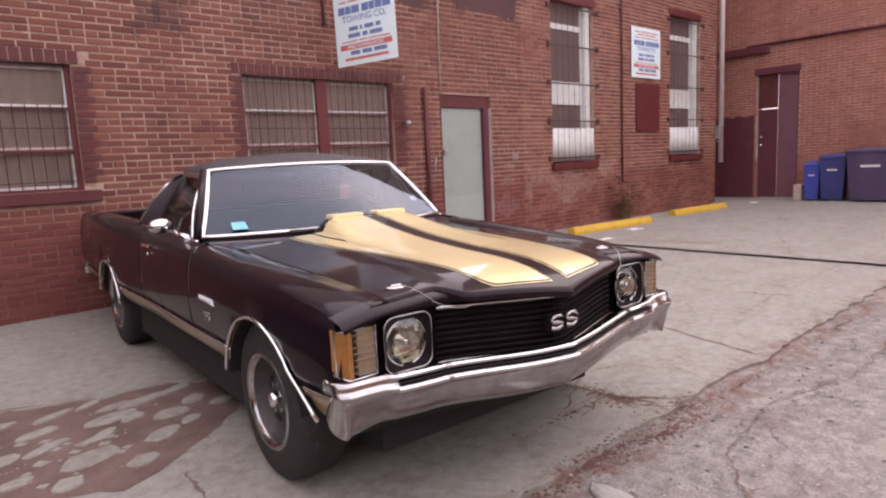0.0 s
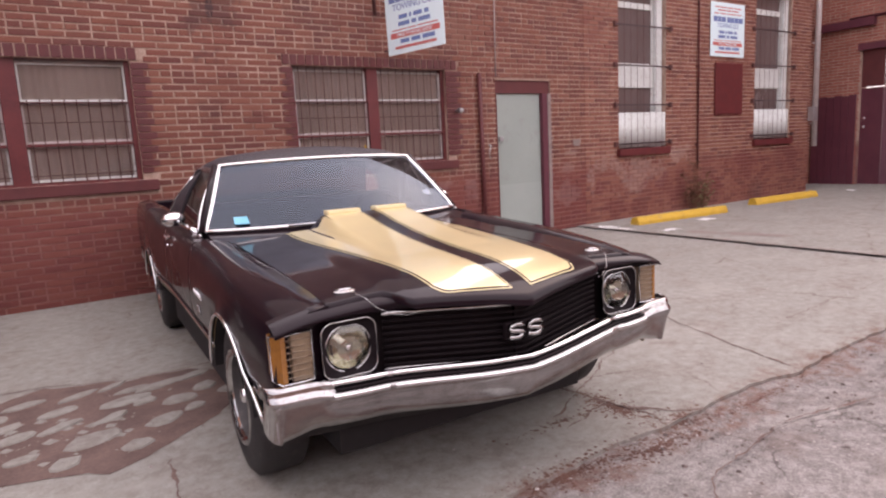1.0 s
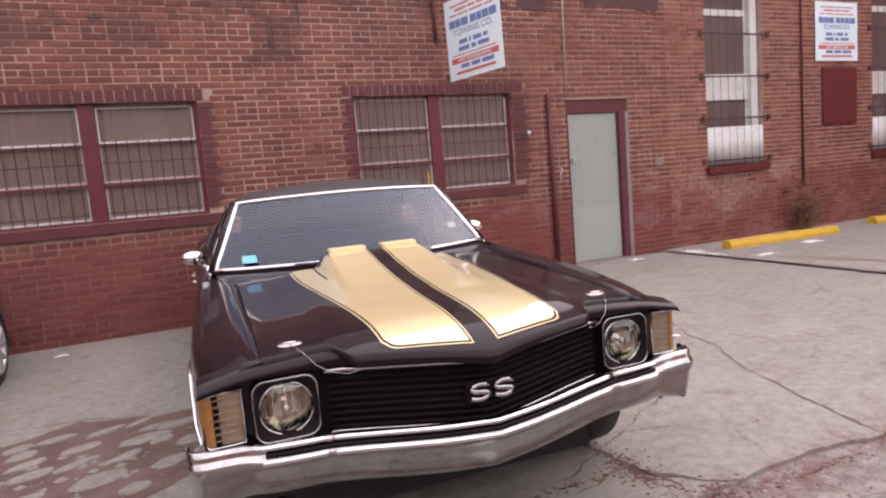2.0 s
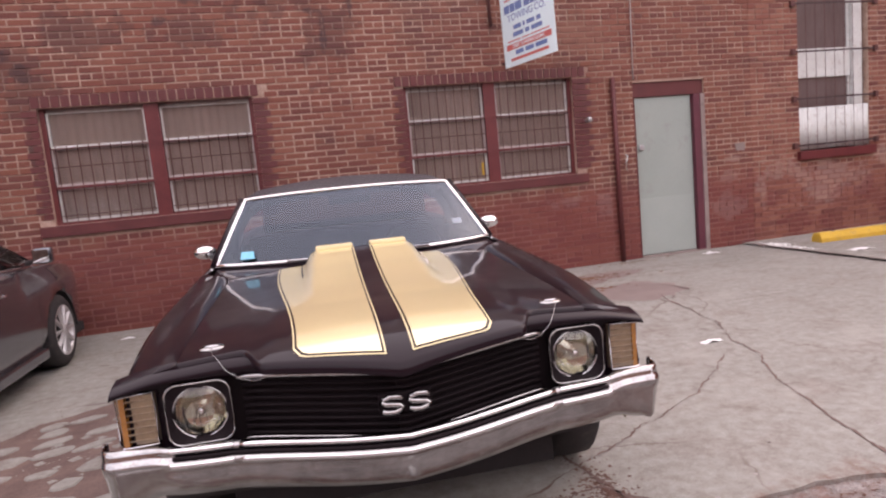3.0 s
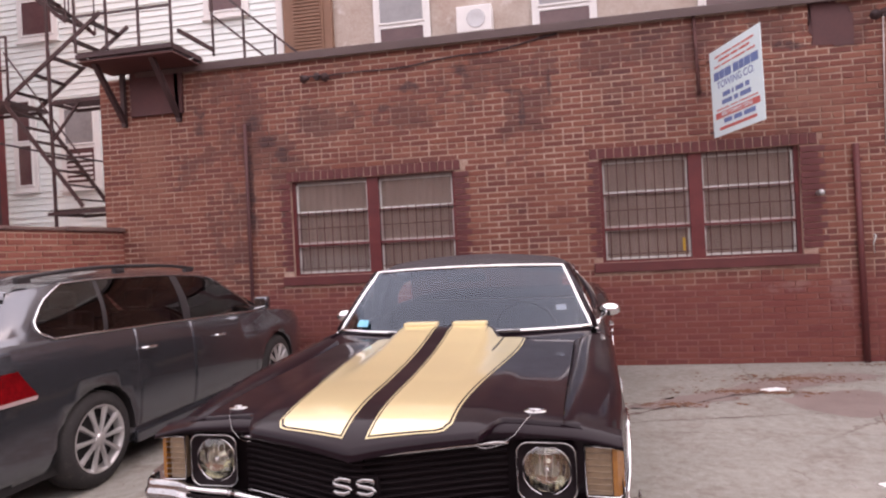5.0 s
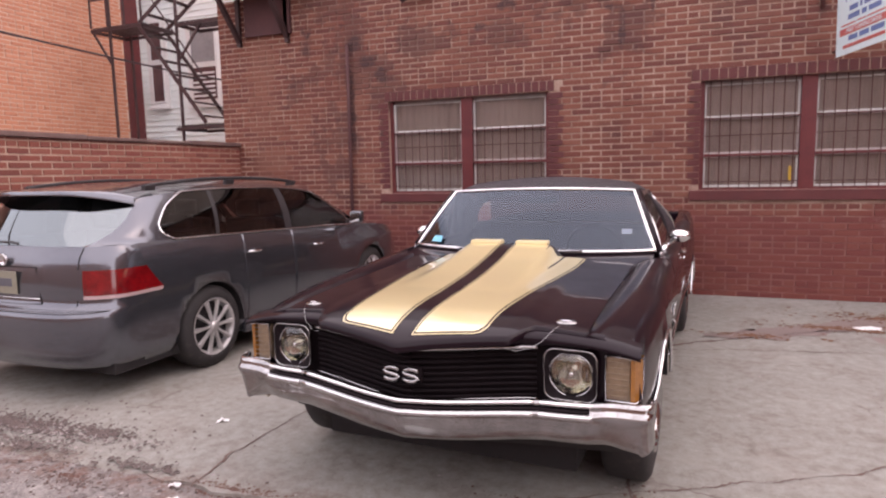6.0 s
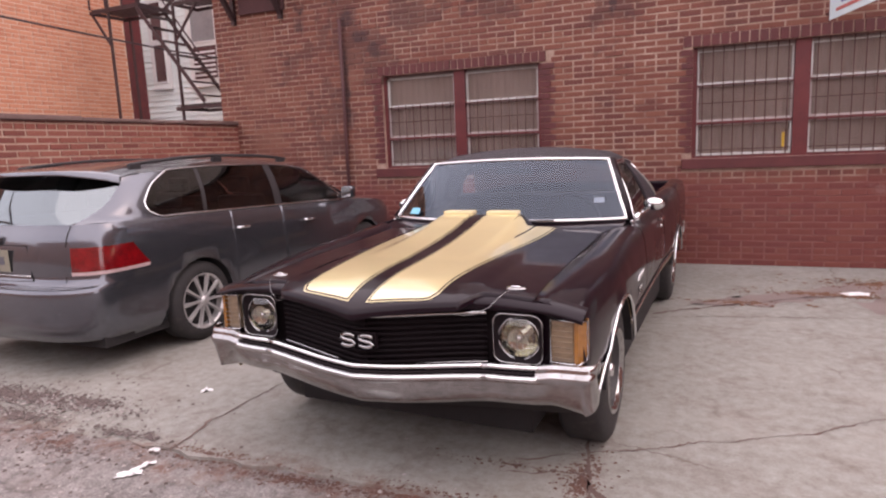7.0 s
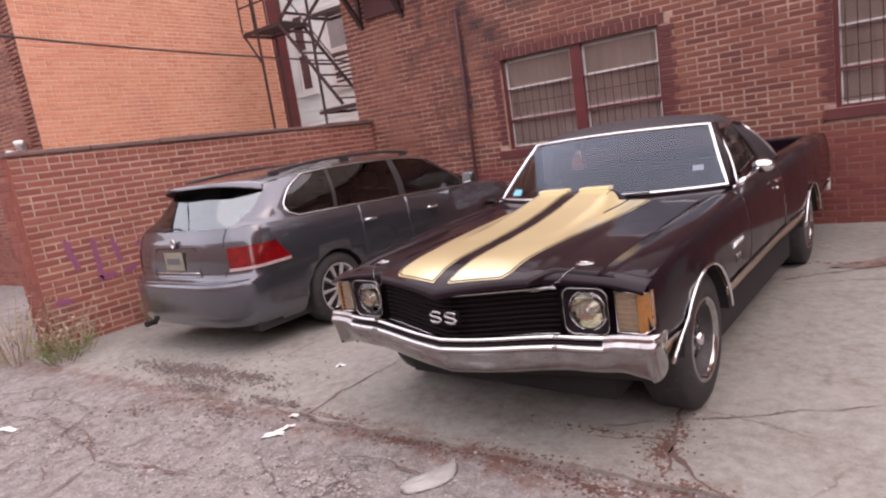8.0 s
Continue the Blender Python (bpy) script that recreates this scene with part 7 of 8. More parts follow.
# brow above each lamp pair
for sgn in (1, -1):
    rows = []
    for x in frange(0.41, 0.905, 17):
        zt = hood_z(min(x, HOOD_W), -0.60) - 0.006 * (1 - step(0.44, 0.56, x)) if x < 0.72 else hood_z(HOOD_W, -0.60) - 0.035 * ((x - 0.70) / 0.2) ** 1.5
        rows.append([(sgn * x, -0.565, zt + 0.001), (sgn * x, -0.61, zt - 0.008), (sgn * x, -0.655, zt - 0.024), (sgn * x, -0.668, zt - 0.04), (sgn * x, face_y(x) + 0.005, face_top(x) + 0.004)])
    part("lamp_brow", sheet(rows), M_BLACK, camino, smooth=True)
grille = part("grille", boxed(-0.02, 0.02, -0.765, -0.745, 0.56, 0.76), M_GRILLE, camino, "black slatted grille in a shallow arrow")
for k in range(9):
    v = (k + 0.5) / 9
    pts = []
    for x in frange(-0.51, 0.51, 24):
        z = face_bottom(x) + (face_top(x) - face_bottom(x)) * v
        pts.append((x, face_y(x) + 0.016, z))
    part("slat", tubed(pts, 0.0055, 6), M_GRILLE, grille, smooth=True)
top = [(x, face_y(x) - 0.002, face_top(x) - 0.002) for x in frange(-0.52, 0.52, 30)]
bot = [(x, face_y(x) - 0.002, face_bottom(x) + 0.004) for x in frange(0.52, -0.52, 30)]
part("grille_trim", tubed(top, 0.0085, 8), M_CHROME_DULL, camino, "bright line over the grille", smooth=True)
part("grille_trim", tubed(bot, 0.005, 8), M_CHROME_DULL, camino, smooth=True)
bm = bmesh.new()
s_letter(bm, -0.043, -0.806, 0.664, 0.069, 0.052, 0.0092)
s_letter(bm, 0.043, -0.806, 0.664, 0.069, 0.052, 0.0092)
badge = part("grille_badge", bm, M_CHROME_DULL, camino, "bright double-letter badge", smooth=True)
part("badge_back", boxed(-0.085, 0.085, -0.797, -0.775, 0.632, 0.698, bevel=0.006), M_GRILLE, badge)


def rounded_rect(x0, x1, z0, z1, r, y, n=6):
    pts = []
    for cx, cz, a0 in ((x1 - r, z1 - r, 0), (x0 + r, z1 - r, 90), (x0 + r, z0 + r, 180), (x1 - r, z0 + r, 270)):
        for k in range(n + 1):
            a = radians(a0 + 90 * k / n)
            pts.append((cx + r * math.cos(a), y, cz + r * math.sin(a)))
    return pts


for sgn in (1, -1):
    a, b = sorted((sgn * 0.545, sgn * 0.748))
    ring = rounded_rect(a, b, 0.584, 0.784, 0.042, -0.655)
    lamp = part("headlamp", tubed(ring, 0.0038, 8, True), M_CHROME_DULL, camino, "round headlamp in a square bright frame", smooth=True)
    inner = [(p[0] * 1.0, p[1] + 0.002, p[2]) for p in ring]
    cx, cz = sgn * 0.6465, 0.682
    circ = []
    m = len(inner)
    for p in inner:
        d = Vector((p[0] - cx, 0, p[2] - cz)).normalized()
        circ.append((cx + d.x * 0.088, -0.635, cz + d.z * 0.088))
    bm = bmesh.new()
    grid(bm, [inner, circ], True)
    part("bezel", tidy(bm), M_GRILLE, lamp, "black lamp bezel", smooth=False)
    part("retaining_ring", lathe(bmesh.new(), [(0, 0.088), (0.006, 0.088), (0.008, 0.084), (0.002, 0.083)], (cx, -0.632, cz), 'y', 36, -1), M_CHROME, lamp, smooth=True)
    part("reflector", lathe(bmesh.new(), [(0.0, 0.084), (0.007, 0.075), (0.0125, 0.064), (0.0175, 0.052), (0.0215, 0.038), (0.0240, 0.023), (0.0252, 0.0)], (cx, -0.634, cz), 'y', 36), M_REFLECTOR, lamp, smooth=True)
    part("bulb_shield", lathe(bmesh.new(), [(-0.012, 0.0), (-0.011, 0.010), (-0.006, 0.015), (0.006, 0.017), (0.024, 0.017)], (cx, -0.634, cz), 'y', 20), M_CHROME, lamp, smooth=True)
    for k in range(7):
        fx = cx + (k - 3) * 0.021
        hh = math.sqrt(0.080 ** 2 - (fx - cx) ** 2)
        part("lens_flute", tubed([(fx, -0.6405 - 0.021 * (1 - ((fx - cx) ** 2 + (z - cz) ** 2) / 0.084 ** 2), z) for z in frange(cz - hh, cz + hh, 10)], 0.0011, 4), M_LENS, lamp)
    ln = part("lens", outward(lathe(bmesh.new(), [(-0.022, 0.0), (-0.019, 0.03), (-0.011, 0.06), (0.0, 0.084)], (cx, -0.638, cz), 'y', 36)), M_LENS, lamp, smooth=True)
    ln.visible_shadow = False
    # turn signal with its ribs
    a, b = 0.778, 0.908
    sig = part("turn_signal", tubed([(sgn * a, -0.650, 0.604), (sgn * 0.886, -0.648, 0.600), (sgn * b, -0.600, 0.610), (sgn * b, -0.600, 0.764), (sgn * 0.886, -0.648, 0.768), (sgn * a, -0.650, 0.776)], 0.0045, 8, True), M_TRIM, camino, "amber and clear ribbed turn signal", smooth=True)
    part("signal_lens", boxed(min(sgn * a, sgn * 0.850), max(sgn * a, sgn * 0.866), -0.646, -0.60, 0.606, 0.768, bevel=0.006), M_CLEAR_LENS, sig, "milky clear lens")
    amber = bmesh.new()
    grid(amber, [[(sgn * 0.868, -0.646, z), (sgn * 0.884, -0.645, z), (sgn * b, -0.598, z), (sgn * b, -0.57, z), (sgn * 0.868, -0.57, z)] for z in (0.606, 0.766)], True)
    part("signal_lens", tidy(amber), M_AMBER, sig, "amber lens")
    for k in range(7):
        z = 0.622 + 0.0215 * k
        part("rib", tubed([(sgn * (a + 0.006), -0.6475, z), (sgn * 0.866, -0.6475, z)], 0.0028, 6), M_CLEAR_LENS, sig, smooth=True)

# front bumper: a stepped chrome bar that follows the arrow of the nose


def bumper_y(x):
    a = abs(x)
    return -0.865 + 0.115 * min(a, 0.55) / 0.55 + 0.04 * step(0.55, 0.9, a)


def bumper_mid(x):
    return 0.565 + 0.022 * step(0.10, 0.58, abs(x)) + 0.010 * step(0.72, 0.80, abs(x))


def bumper_row(x, end=0.0):
    """Cross-section from the top ledge over the bright ridge down to the apron."""
    y, m = bumper_y(x), bumper_mid(x)
    drop = 0.168 - 0.006 * step(0.2, 0.6, abs(x)) + 0.030 * step(0.74, 0.92, abs(x))
    roll = 1 - step(0.735, 0.775, abs(x))
    section = [(0.10, -0.03), (0.05, 0.008), (0.036, 0.014), (0.022, 0.008), (0.016, -0.006), (0.016 + 0.010 * roll, -0.015), (0.012 + 0.006 * roll, -0.021),
               (0.002, -0.030), (0.0, -0.040), (0.004 + 0.004 * roll, -0.050), (0.008 + 0.010 * roll, -0.062), (0.018, -0.078), (0.038, -drop + 0.030), (0.056, -drop + 0.006), (0.066, -drop), (0.10, -drop - 0.002)]
    return [(x, y + a, m + b) for a, b in section]


rows = [bumper_row(x) for x in frange(-0.90, 0.90, 72)]
wrap = []
for sgn in (1, -1):
    base = [(p[0], min(p[1], bumper_y(0.9) + 0.045), p[2]) for p in bumper_row(sgn * 0.90)]
    seq = []
    for k in range(1, 8):
        t = radians(90 * k / 7)
        seq.append([(sgn * (0.90 + 0.055 * math.sin(t)), p[1] + 0.055 * (1 - math.cos(t)), p[2] + 0.045 * (1 - math.cos(t)) * step(0.06, 0.17, bumper_mid(0.9) - p[2])) for p in base])
    last = seq[-1]
    for k in range(1, 3):
        seq.append([(p[0] - sgn * 0.002 * k, p[1] + 0.012 * k, p[2] + 0.012 * k * step(0.03, 0.13, bumper_mid(0.9) - p[2])) for p in last])
    wrap.append(seq)
rows = list(reversed(wrap[1])) + rows + wrap[0]
bumper = part("front_bumper", sheet(rows), M_CHROME_DULL, camino, "pitted chrome front bumper with a bright ridge", smooth=True)
thick(bumper, 0.004)
# ridges in brighter chrome for highlights; pitted face darkened for the ground it mirrors
for a, b, r in ((0.024, 0.003, 0.0115), (0.009, -0.038, 0.0105)):
    for x0, x1 in ((-0.74, -0.545), (-0.525, 0.525), (0.545, 0.74)):
        part("bumper_ridge", tubed([(x, bumper_y(x) + a, bumper_mid(x) + b) for x in frange(x0, x1, 30)], r, 8), M_CHROME, bumper, "ridge in brighter chrome for its highlight", smooth=True)
# black strip puts shade into the groove between the ridges
part("bumper_groove", tubed([(x, bumper_y(x) + 0.012, bumper_mid(x) - 0.0175) for x in frange(-0.73, 0.73, 50)], 0.0075, 8), M_GRILLE, bumper, "black strip for the shade in the groove between the ridges", smooth=True)
part("lower_valance", sheet([[(x, bumper_y(x) + 0.14, 0.44) for x in frange(-0.86, 0.86, 24)], [(x, bumper_y(x) + 0.30, 0.30) for x in frange(-0.80, 0.80, 24)]]), M_UNDER, camino)

# wheels


def add_wheel(car, x, y, sgn, style):
    r = 0.345 if style == "slot" else 0.318
    rim_r = 0.205 if style == "slot" else 0.222
    wdt = 0.11
    tyre_prof = [(-wdt, rim_r - 0.01), (-wdt - 0.005, rim_r + 0.03), (-wdt + 0.01, r - 0.03), (-wdt + 0.03, r - 0.004), (0, r), (wdt - 0.03, r - 0.004), (wdt - 0.01, r - 0.03), (wdt + 0.005, rim_r + 0.03), (wdt, rim_r - 0.005), (wdt - 0.02, rim_r - 0.015)]
    wheel = part("wheel", lathe(bmesh.new(), tyre_prof, (x, y, r), 'x', 48, sgn), M_RUBBER, car, "black tyre on a steel rim", smooth=True)
    if style == "slot":
        part("trim_ring", lathe(bmesh.new(), [(wdt - 0.002, rim_r + 0.006), (wdt + 0.008, rim_r - 0.002), (wdt + 0.004, rim_r - 0.014), (wdt - 0.014, rim_r - 0.026)], (x, y, r), 'x', 48, sgn), M_CHROME_DULL, wheel, "dull bright trim ring", smooth=True)
        part("rim", lathe(bmesh.new(), [(wdt - 0.013, rim_r - 0.025), (wdt - 0.065, rim_r - 0.045), (wdt - 0.078, 0.12), (wdt - 0.06, 0.09), (wdt - 0.052, 0.06), (wdt - 0.052, 0.0)], (x, y, r), 'x', 48, sgn), M_RIM, wheel, "grey steel rally rim", smooth=True)
        for k in range(5):
            a = 2 * math.pi * k / 5 + 0.3
            bm = lathe(bmesh.new(), [(0.0, 0.0), (0.0, 0.016), (-0.01, 0.017)], (0, 0, 0), 'x', 14, sgn)
            bmesh.ops.transform(bm, matrix=Matrix.Translation((x + sgn * (wdt - 0.069), y + 0.128 * math.cos(a), r + 0.128 * math.sin(a))) @ Matrix.Rotation(a, 4, 'X') @ Matrix.Diagonal((1, 0.8, 1.9, 1)), verts=bm.verts)
            part("slot", bm, M_UNDER, wheel)
        part("centre_cap", lathe(bmesh.new(), [(wdt - 0.054, 0.036), (wdt - 0.022, 0.034), (wdt - 0.010, 0.026), (wdt - 0.008, 0.0)], (x, y, r), 'x', 24, sgn), M_CHROME, wheel, "chrome centre cap", smooth=True)
        for k in range(5):
            a = 2 * math.pi * k / 5
            part("wheel_nut", lathe(bmesh.new(), [(wdt - 0.054, 0.010), (wdt - 0.038, 0.009), (wdt - 0.036, 0.0)], (x, y + 0.06 * math.cos(a), r + 0.06 * math.sin(a)), 'x', 8, sgn), M_CHROME, wheel)
    else:
        part("rim", lathe(bmesh.new(), [(wdt - 0.0, rim_r + 0.002), (wdt + 0.004, rim_r - 0.008), (wdt - 0.015, rim_r - 0.018), (wdt - 0.06, rim_r - 0.028)], (x, y, r), 'x', 48, sgn), M_ALLOY, wheel, "silver alloy rim", smooth=True)
        part("brake_disc", lathe(bmesh.new(), [(wdt - 0.07, rim_r - 0.03), (wdt - 0.07, 0.0)], (x, y, r), 'x', 32, sgn), M_UNDER, wheel)
        for k in range(10):
            a = 2 * math.pi * k / 10
            bm = bmesh.new()
            d = Vector((0, math.cos(a), math.sin(a)))
            s = Vector((0, -math.sin(a), math.cos(a)))
            o = Vector((x, y, r))
            rows = []
            for q, hw in ((0.035, 0.014), (0.10, 0.012), (rim_r - 0.012, 0.020)):
                rows.append([o + d * q - s * hw + Vector((sgn * (wdt - 0.02), 0, 0)), o + d * q - s * hw * 0.6 + Vector((sgn * (wdt + 0.002), 0, 0)), o + d * q + s * hw * 0.6 + Vector((sgn * (wdt + 0.002), 0, 0)), o + d * q + s * hw + Vector((sgn * (wdt - 0.02), 0, 0))])
            grid(bm, rows)
            part("spoke", tidy(bm), M_ALLOY, wheel)
        part("hub_cap", lathe(bmesh.new(), [(wdt - 0.02, 0.045), (wdt + 0.004, 0.040), (wdt + 0.008, 0.0)], (x, y, r), 'x', 20, sgn), M_ALLOY, wheel, smooth=True)
    return wheel


for yy in (FA, RA):
    for sgn in (1, -1):
        add_wheel(camino, sgn * 0.795, yy, sgn, "slot")

# ---- the grey estate car ----
wagon = empty("estate_car", pose(-1.147, 3.265, 0, 0, 0, -1.5), "dark grey metallic estate car with roof rails", "car")
v_w = table((-0.62, 0.885), (0, 0.89), (1.3, 0.89), (2.4, 0.885), (3.0, 0.86), (3.35, 0.78), (3.58, 0.62))
v_belt = table((-0.62, 1.035), (0, 1.02), (1.0, 0.985), (2.2, 0.935), (2.5, 0.915), (3.1, 0.85), (3.58, 0.72))
v_rail = table((-0.62, 1.335), (-0.2, 1.355), (0.4, 1.375), (1.0, 1.365), (1.5, 1.335), (1.75, 1.30))
VZ = (0.20, 0.27, 0.36, 0.50, 0.62, 0.76, 0.90)
VO = (-0.10, -0.04, -0.015, -0.002, 0.0, -0.008, -0.02)


hatch_x = table((0.0, 0.66), (0.35, 0.70), (0.7, 0.685), (1.0, 0.652))
hatch_y = table((0.0, -0.862), (0.35, -0.655), (0.7, -0.53), (1.0, -0.445))


def hatch_edge(v):
    """Side edge of the rear glass, from its foot to the roof."""
    return (hatch_x(v), hatch_y(v), 1.035 + 0.295 * v)


def hatch_foot(q):
    """Foot of the rear pillar: round the tail's corner and along the waist to the quarter window."""
    arc = [(0.83 * math.sin(t) ** 0.55, -0.62 - 0.29 * max(0.0, math.cos(t)) ** 0.62, 1.035) for t in frange(0.72, math.pi / 2, 7)]
    return arc + [(0.83 + (abs(q.x) - 0.83) * k / 5, -0.62 + (q.y + 0.62) * k / 5, 1.035 + (q.z - 1.035) * k / 5) for k in range(1, 6)]


def v_arch(y):
    z = 0.0
    for yc in (0.0, 2.578):
        d = 0.352 ** 2 - (y - yc) ** 2
        if d > 0:
            z = max(z, 0.315 + math.sqrt(d))
    return z


stations = sorted({round(v, 4) for v in [*frange(-0.62, 3.58, 92)] + [yc + 0.352 * math.cos(radians(a)) for yc in (0, 2.578) for a in range(0, 181, 6)] + [0.400, 0.406, 1.070, 1.076, 2.120, 2.126]})
side = []
for y in stations:
    w, b, az = v_w(y), v_belt(y), v_arch(y)
    row = [(w + o, y, z * (1 if z < 0.6 else 1)) for z, o in zip(VZ, VO) if z < b - 0.05]
    while len(row) < 7:
        row.append((row[-1][0] - 0.01, y, row[-1][2] + 0.004))
    row += [(w - 0.035, y, b - 0.03), (w - 0.055, y, b)]
    side.append([(p[0], p[1], max(p[2], az)) for p in row])
for sgn in (1, -1):
    for pname, a, b_ in (("rear_wing", -0.63, 0.4005), ("rear_door", 0.4055, 1.0705), ("front_door", 1.0755, 2.1205), ("front_wing", 2.1255, 3.6)):
        rows = [[(sgn * p[0], p[1], p[2]) for p in r] for r in side if a <= r[0][1] <= b_]
        panel = part(pname, sheet(rows), M_GREY_CAR, wagon, smooth=True)
        if "door" in pname:
            thick(panel)
    for yc in (0, 2.578):
        bm = bmesh.new()
        grid(bm, [[(sgn * x, yc + 0.35 * math.cos(radians(a)), 0.315 + 0.35 * math.sin(radians(a))) for a in frange(-4, 184, 20)] for x in (0.87, 0.5)])
        part("wheel_well", tidy(bm), M_UNDER, wagon, smooth=True)
        add_wheel(wagon, sgn * 0.77, yc, sgn, "alloy")

    def vg(y, v):
        """Point of the glazed side: v from the waist to the roof rail."""
        w = v_w(y)
        lo, hi = Vector((w - 0.055, y, v_belt(y))), Vector((w - 0.235, y, v_rail(y)))
        p = lo.lerp(hi, v)
        p.x += 0.025 * math.sin(math.pi * v)
        return Vector((sgn * p.x, p.y, p.z))

    def strip(a0, a1, b0, b1, n=10):
        rows = []
        for j in range(n + 1):
            v = j / n
            y0, y1 = a0 + (b0 - a0) * v, a1 + (b1 - a1) * v
            rows.append([tuple(vg(y0 + (y1 - y0) * i / n, v)) for i in range(n + 1)])
        return rows

    for a0, a1, b0, b1 in ((0.13, 0.17, 0.24, 0.28), (1.03, 1.13, 1.10, 1.19)):
        part("pillar", sheet(strip(a0, a1, b0, b1)), M_PLASTIC, wagon, smooth=True)
    tip = table((0.0, -0.29), (0.10, -0.37), (0.28, -0.40), (0.55, -0.33), (0.82, -0.20), (1.0, -0.04))

    quarter = [[tuple(vg(tip(j / 10) + (0.13 + 0.011 * j - tip(j / 10)) * i / 10, j / 10)) for i in range(11)] for j in range(11)]
    for rows in (quarter, strip(0.17, 1.03, 0.28, 1.10), strip(1.13, 2.22, 1.19, 1.70)):
        g = part("side_window", sheet(rows), M_GLASS_DARK, wagon, smooth=True)
        g.visible_shadow = False
    low = [tuple(vg(y, 0.0) + Vector((sgn * 0.004, 0, 0))) for y in frange(tip(0), 2.22, 30)]
    hi = [tuple(vg(y, 1.0) + Vector((sgn * 0.004, 0, 0))) for y in frange(1.70, tip(1), 24)]
    curve = [tuple(vg(tip(1 - k / 8), 1 - k / 8) + Vector((sgn * 0.004, 0, 0))) for k in range(1, 8)]
    part("window_surround", tubed(low + hi + curve, 0.009, 8, True), M_TRIM, wagon, "chrome line round the side windows", smooth=True)
    rows = []
    for k in range(13):
        v = k / 12
        e, q = hatch_edge(v), vg(tip(v) - 0.004, v)
        e = Vector((sgn * e[0], e[1], e[2]))
        c = Vector((sgn * (abs(q.x) + 0.012), e.y + 0.30 * (q.y - e.y), (e.z + q.z) / 2))
        rows.append([tuple(e * (1 - t) ** 2 + c * 2 * t * (1 - t) + q * t * t) for t in frange(0, 1, 12)])
    rows[0] = [(sgn * p[0], p[1], p[2]) for p in hatch_foot(vg(tip(0) - 0.004, 0.0))]
    part("rear_pillar", sheet(rows), M_GREY_CAR, wagon, smooth=True)
    rows = []
    for k in range(9):
        v = k / 8
        rows.append([tuple(vg(2.22 - 0.52 * v + 0.09 * i / 3, min(v, 1)) + Vector((-sgn * 0.01 * i, 0, 0))) for i in range(4)])
    part("front_pillar", sheet(rows), M_GREY_CAR, wagon, smooth=True)
    # roof rail
    rail_pts = [(sgn * (v_w(y) - 0.26), y, v_rail(y) + 0.062 + (0.022 * math.sin(math.pi * (y + 0.35) / 1.85) ** 0.5)) for y in frange(-0.34, 1.49, 24)]
    part("roof_rail", tubed(rail_pts, 0.014, 8), M_PLASTIC, wagon, "black roof rail", smooth=True)
    for y in (-0.30, 0.55, 1.42):
        part("rail_foot", boxed(min(sgn * 0.605, sgn * 0.645), max(sgn * 0.605, sgn * 0.645), y - 0.05, y + 0.05, v_rail(y) + 0.03, v_rail(y) + 0.072, bevel=0.008), M_PLASTIC, wagon)
    for y, z in ((0.50, 0.845), (1.45, 0.80)):
        part("door_handle", tubed([(sgn * 0.893, y - 0.075, z + 0.004), (sgn * 0.912, y - 0.05, z + 0.004), (sgn * 0.914, y + 0.06, z), (sgn * 0.893, y + 0.09, z)], 0.011, 8), M_CHROME, wagon, "bright door handle", smooth=True)
    mir = part("wing_mirror", tubed([(sgn * 0.85, 2.10, 0.965), (sgn * 0.94, 2.06, 0.99)], 0.02, 8), M_PLASTIC, wagon)
    part("mirror_head", boxed(min(sgn * 0.92, sgn * 1.06), max(sgn * 0.92, sgn * 1.06), 2.02, 2.12, 0.955, 1.085, bevel=0.03), M_GREY_CAR, mir, smooth=True)
    part("mirror_glass", boxed(min(sgn * 0.935, sgn * 1.045), max(sgn * 0.935, sgn * 1.045), 2.012, 2.019, 0.97, 1.07), M_CHROME, mir)
    part("side_skirt", boxed(min(sgn * 0.80, sgn * 0.875), max(sgn * 0.80, sgn * 0.875), 0.36, 2.2, 0.17, 0.26, bevel=0.02), M_GREY_CAR, wagon)

# roof skin
rows = []
for y in frange(-0.62, 1.75, 26):
    w = v_w(y) - 0.235
    row = []
    for i in range(21):
        u = -1 + i / 10
        row.append((u * w, y + 0.17 * u ** 4 * (1 - step(-0.62, 0.1, y)), v_rail(y) + 0.075 * (1 - u ** 4)))
    rows.append(row)
part("roof", sheet(rows), M_GREY_CAR, wagon, "grey roof", smooth=True)
# windscreen and bonnet
part("windscreen", sheet([[(u * 0.65, 1.75 + 0.0 * u * u, 1.30 + 0.075 * (1 - u ** 4)) for u in frange(-1, 1, 12)], [(u * 0.80, 2.62 - 0.25 * u * u, 0.955) for u in frange(-1, 1, 12)]]), M_GLASS_DARK, wagon, smooth=True)
rows = []
for y in frange(2.30, 3.58, 12):
    w = v_w(y) - 0.055
    rows.append([(u * w, y, v_belt(y) + 0.06 * (1 - u * u) * step(3.6, 3.2, y)) for u in frange(-1, 1, 14)])
part("bonnet", sheet(rows), M_GREY_CAR, wagon, smooth=True)
part("front_bumper", boxed(-0.62, 0.62, 3.45, 3.56, 0.22, 0.72, bevel=0.04), M_GREY_CAR, wagon)
part("floor_pan", boxed(-0.80, 0.80, -0.85, 3.3, 0.18, 0.26), M_UNDER, wagon)

# rounded tail: rows of one height that run from the middle to the sides
YJ = -0.62
t_y = table((0.20, -0.97), (0.28, -1.05), (0.36, -1.075), (0.50, -1.085), (0.605, -1.075), (0.63, -1.035), (0.66, -0.995), (0.80, -0.985), (0.95, -0.955), (1.035, -0.91))


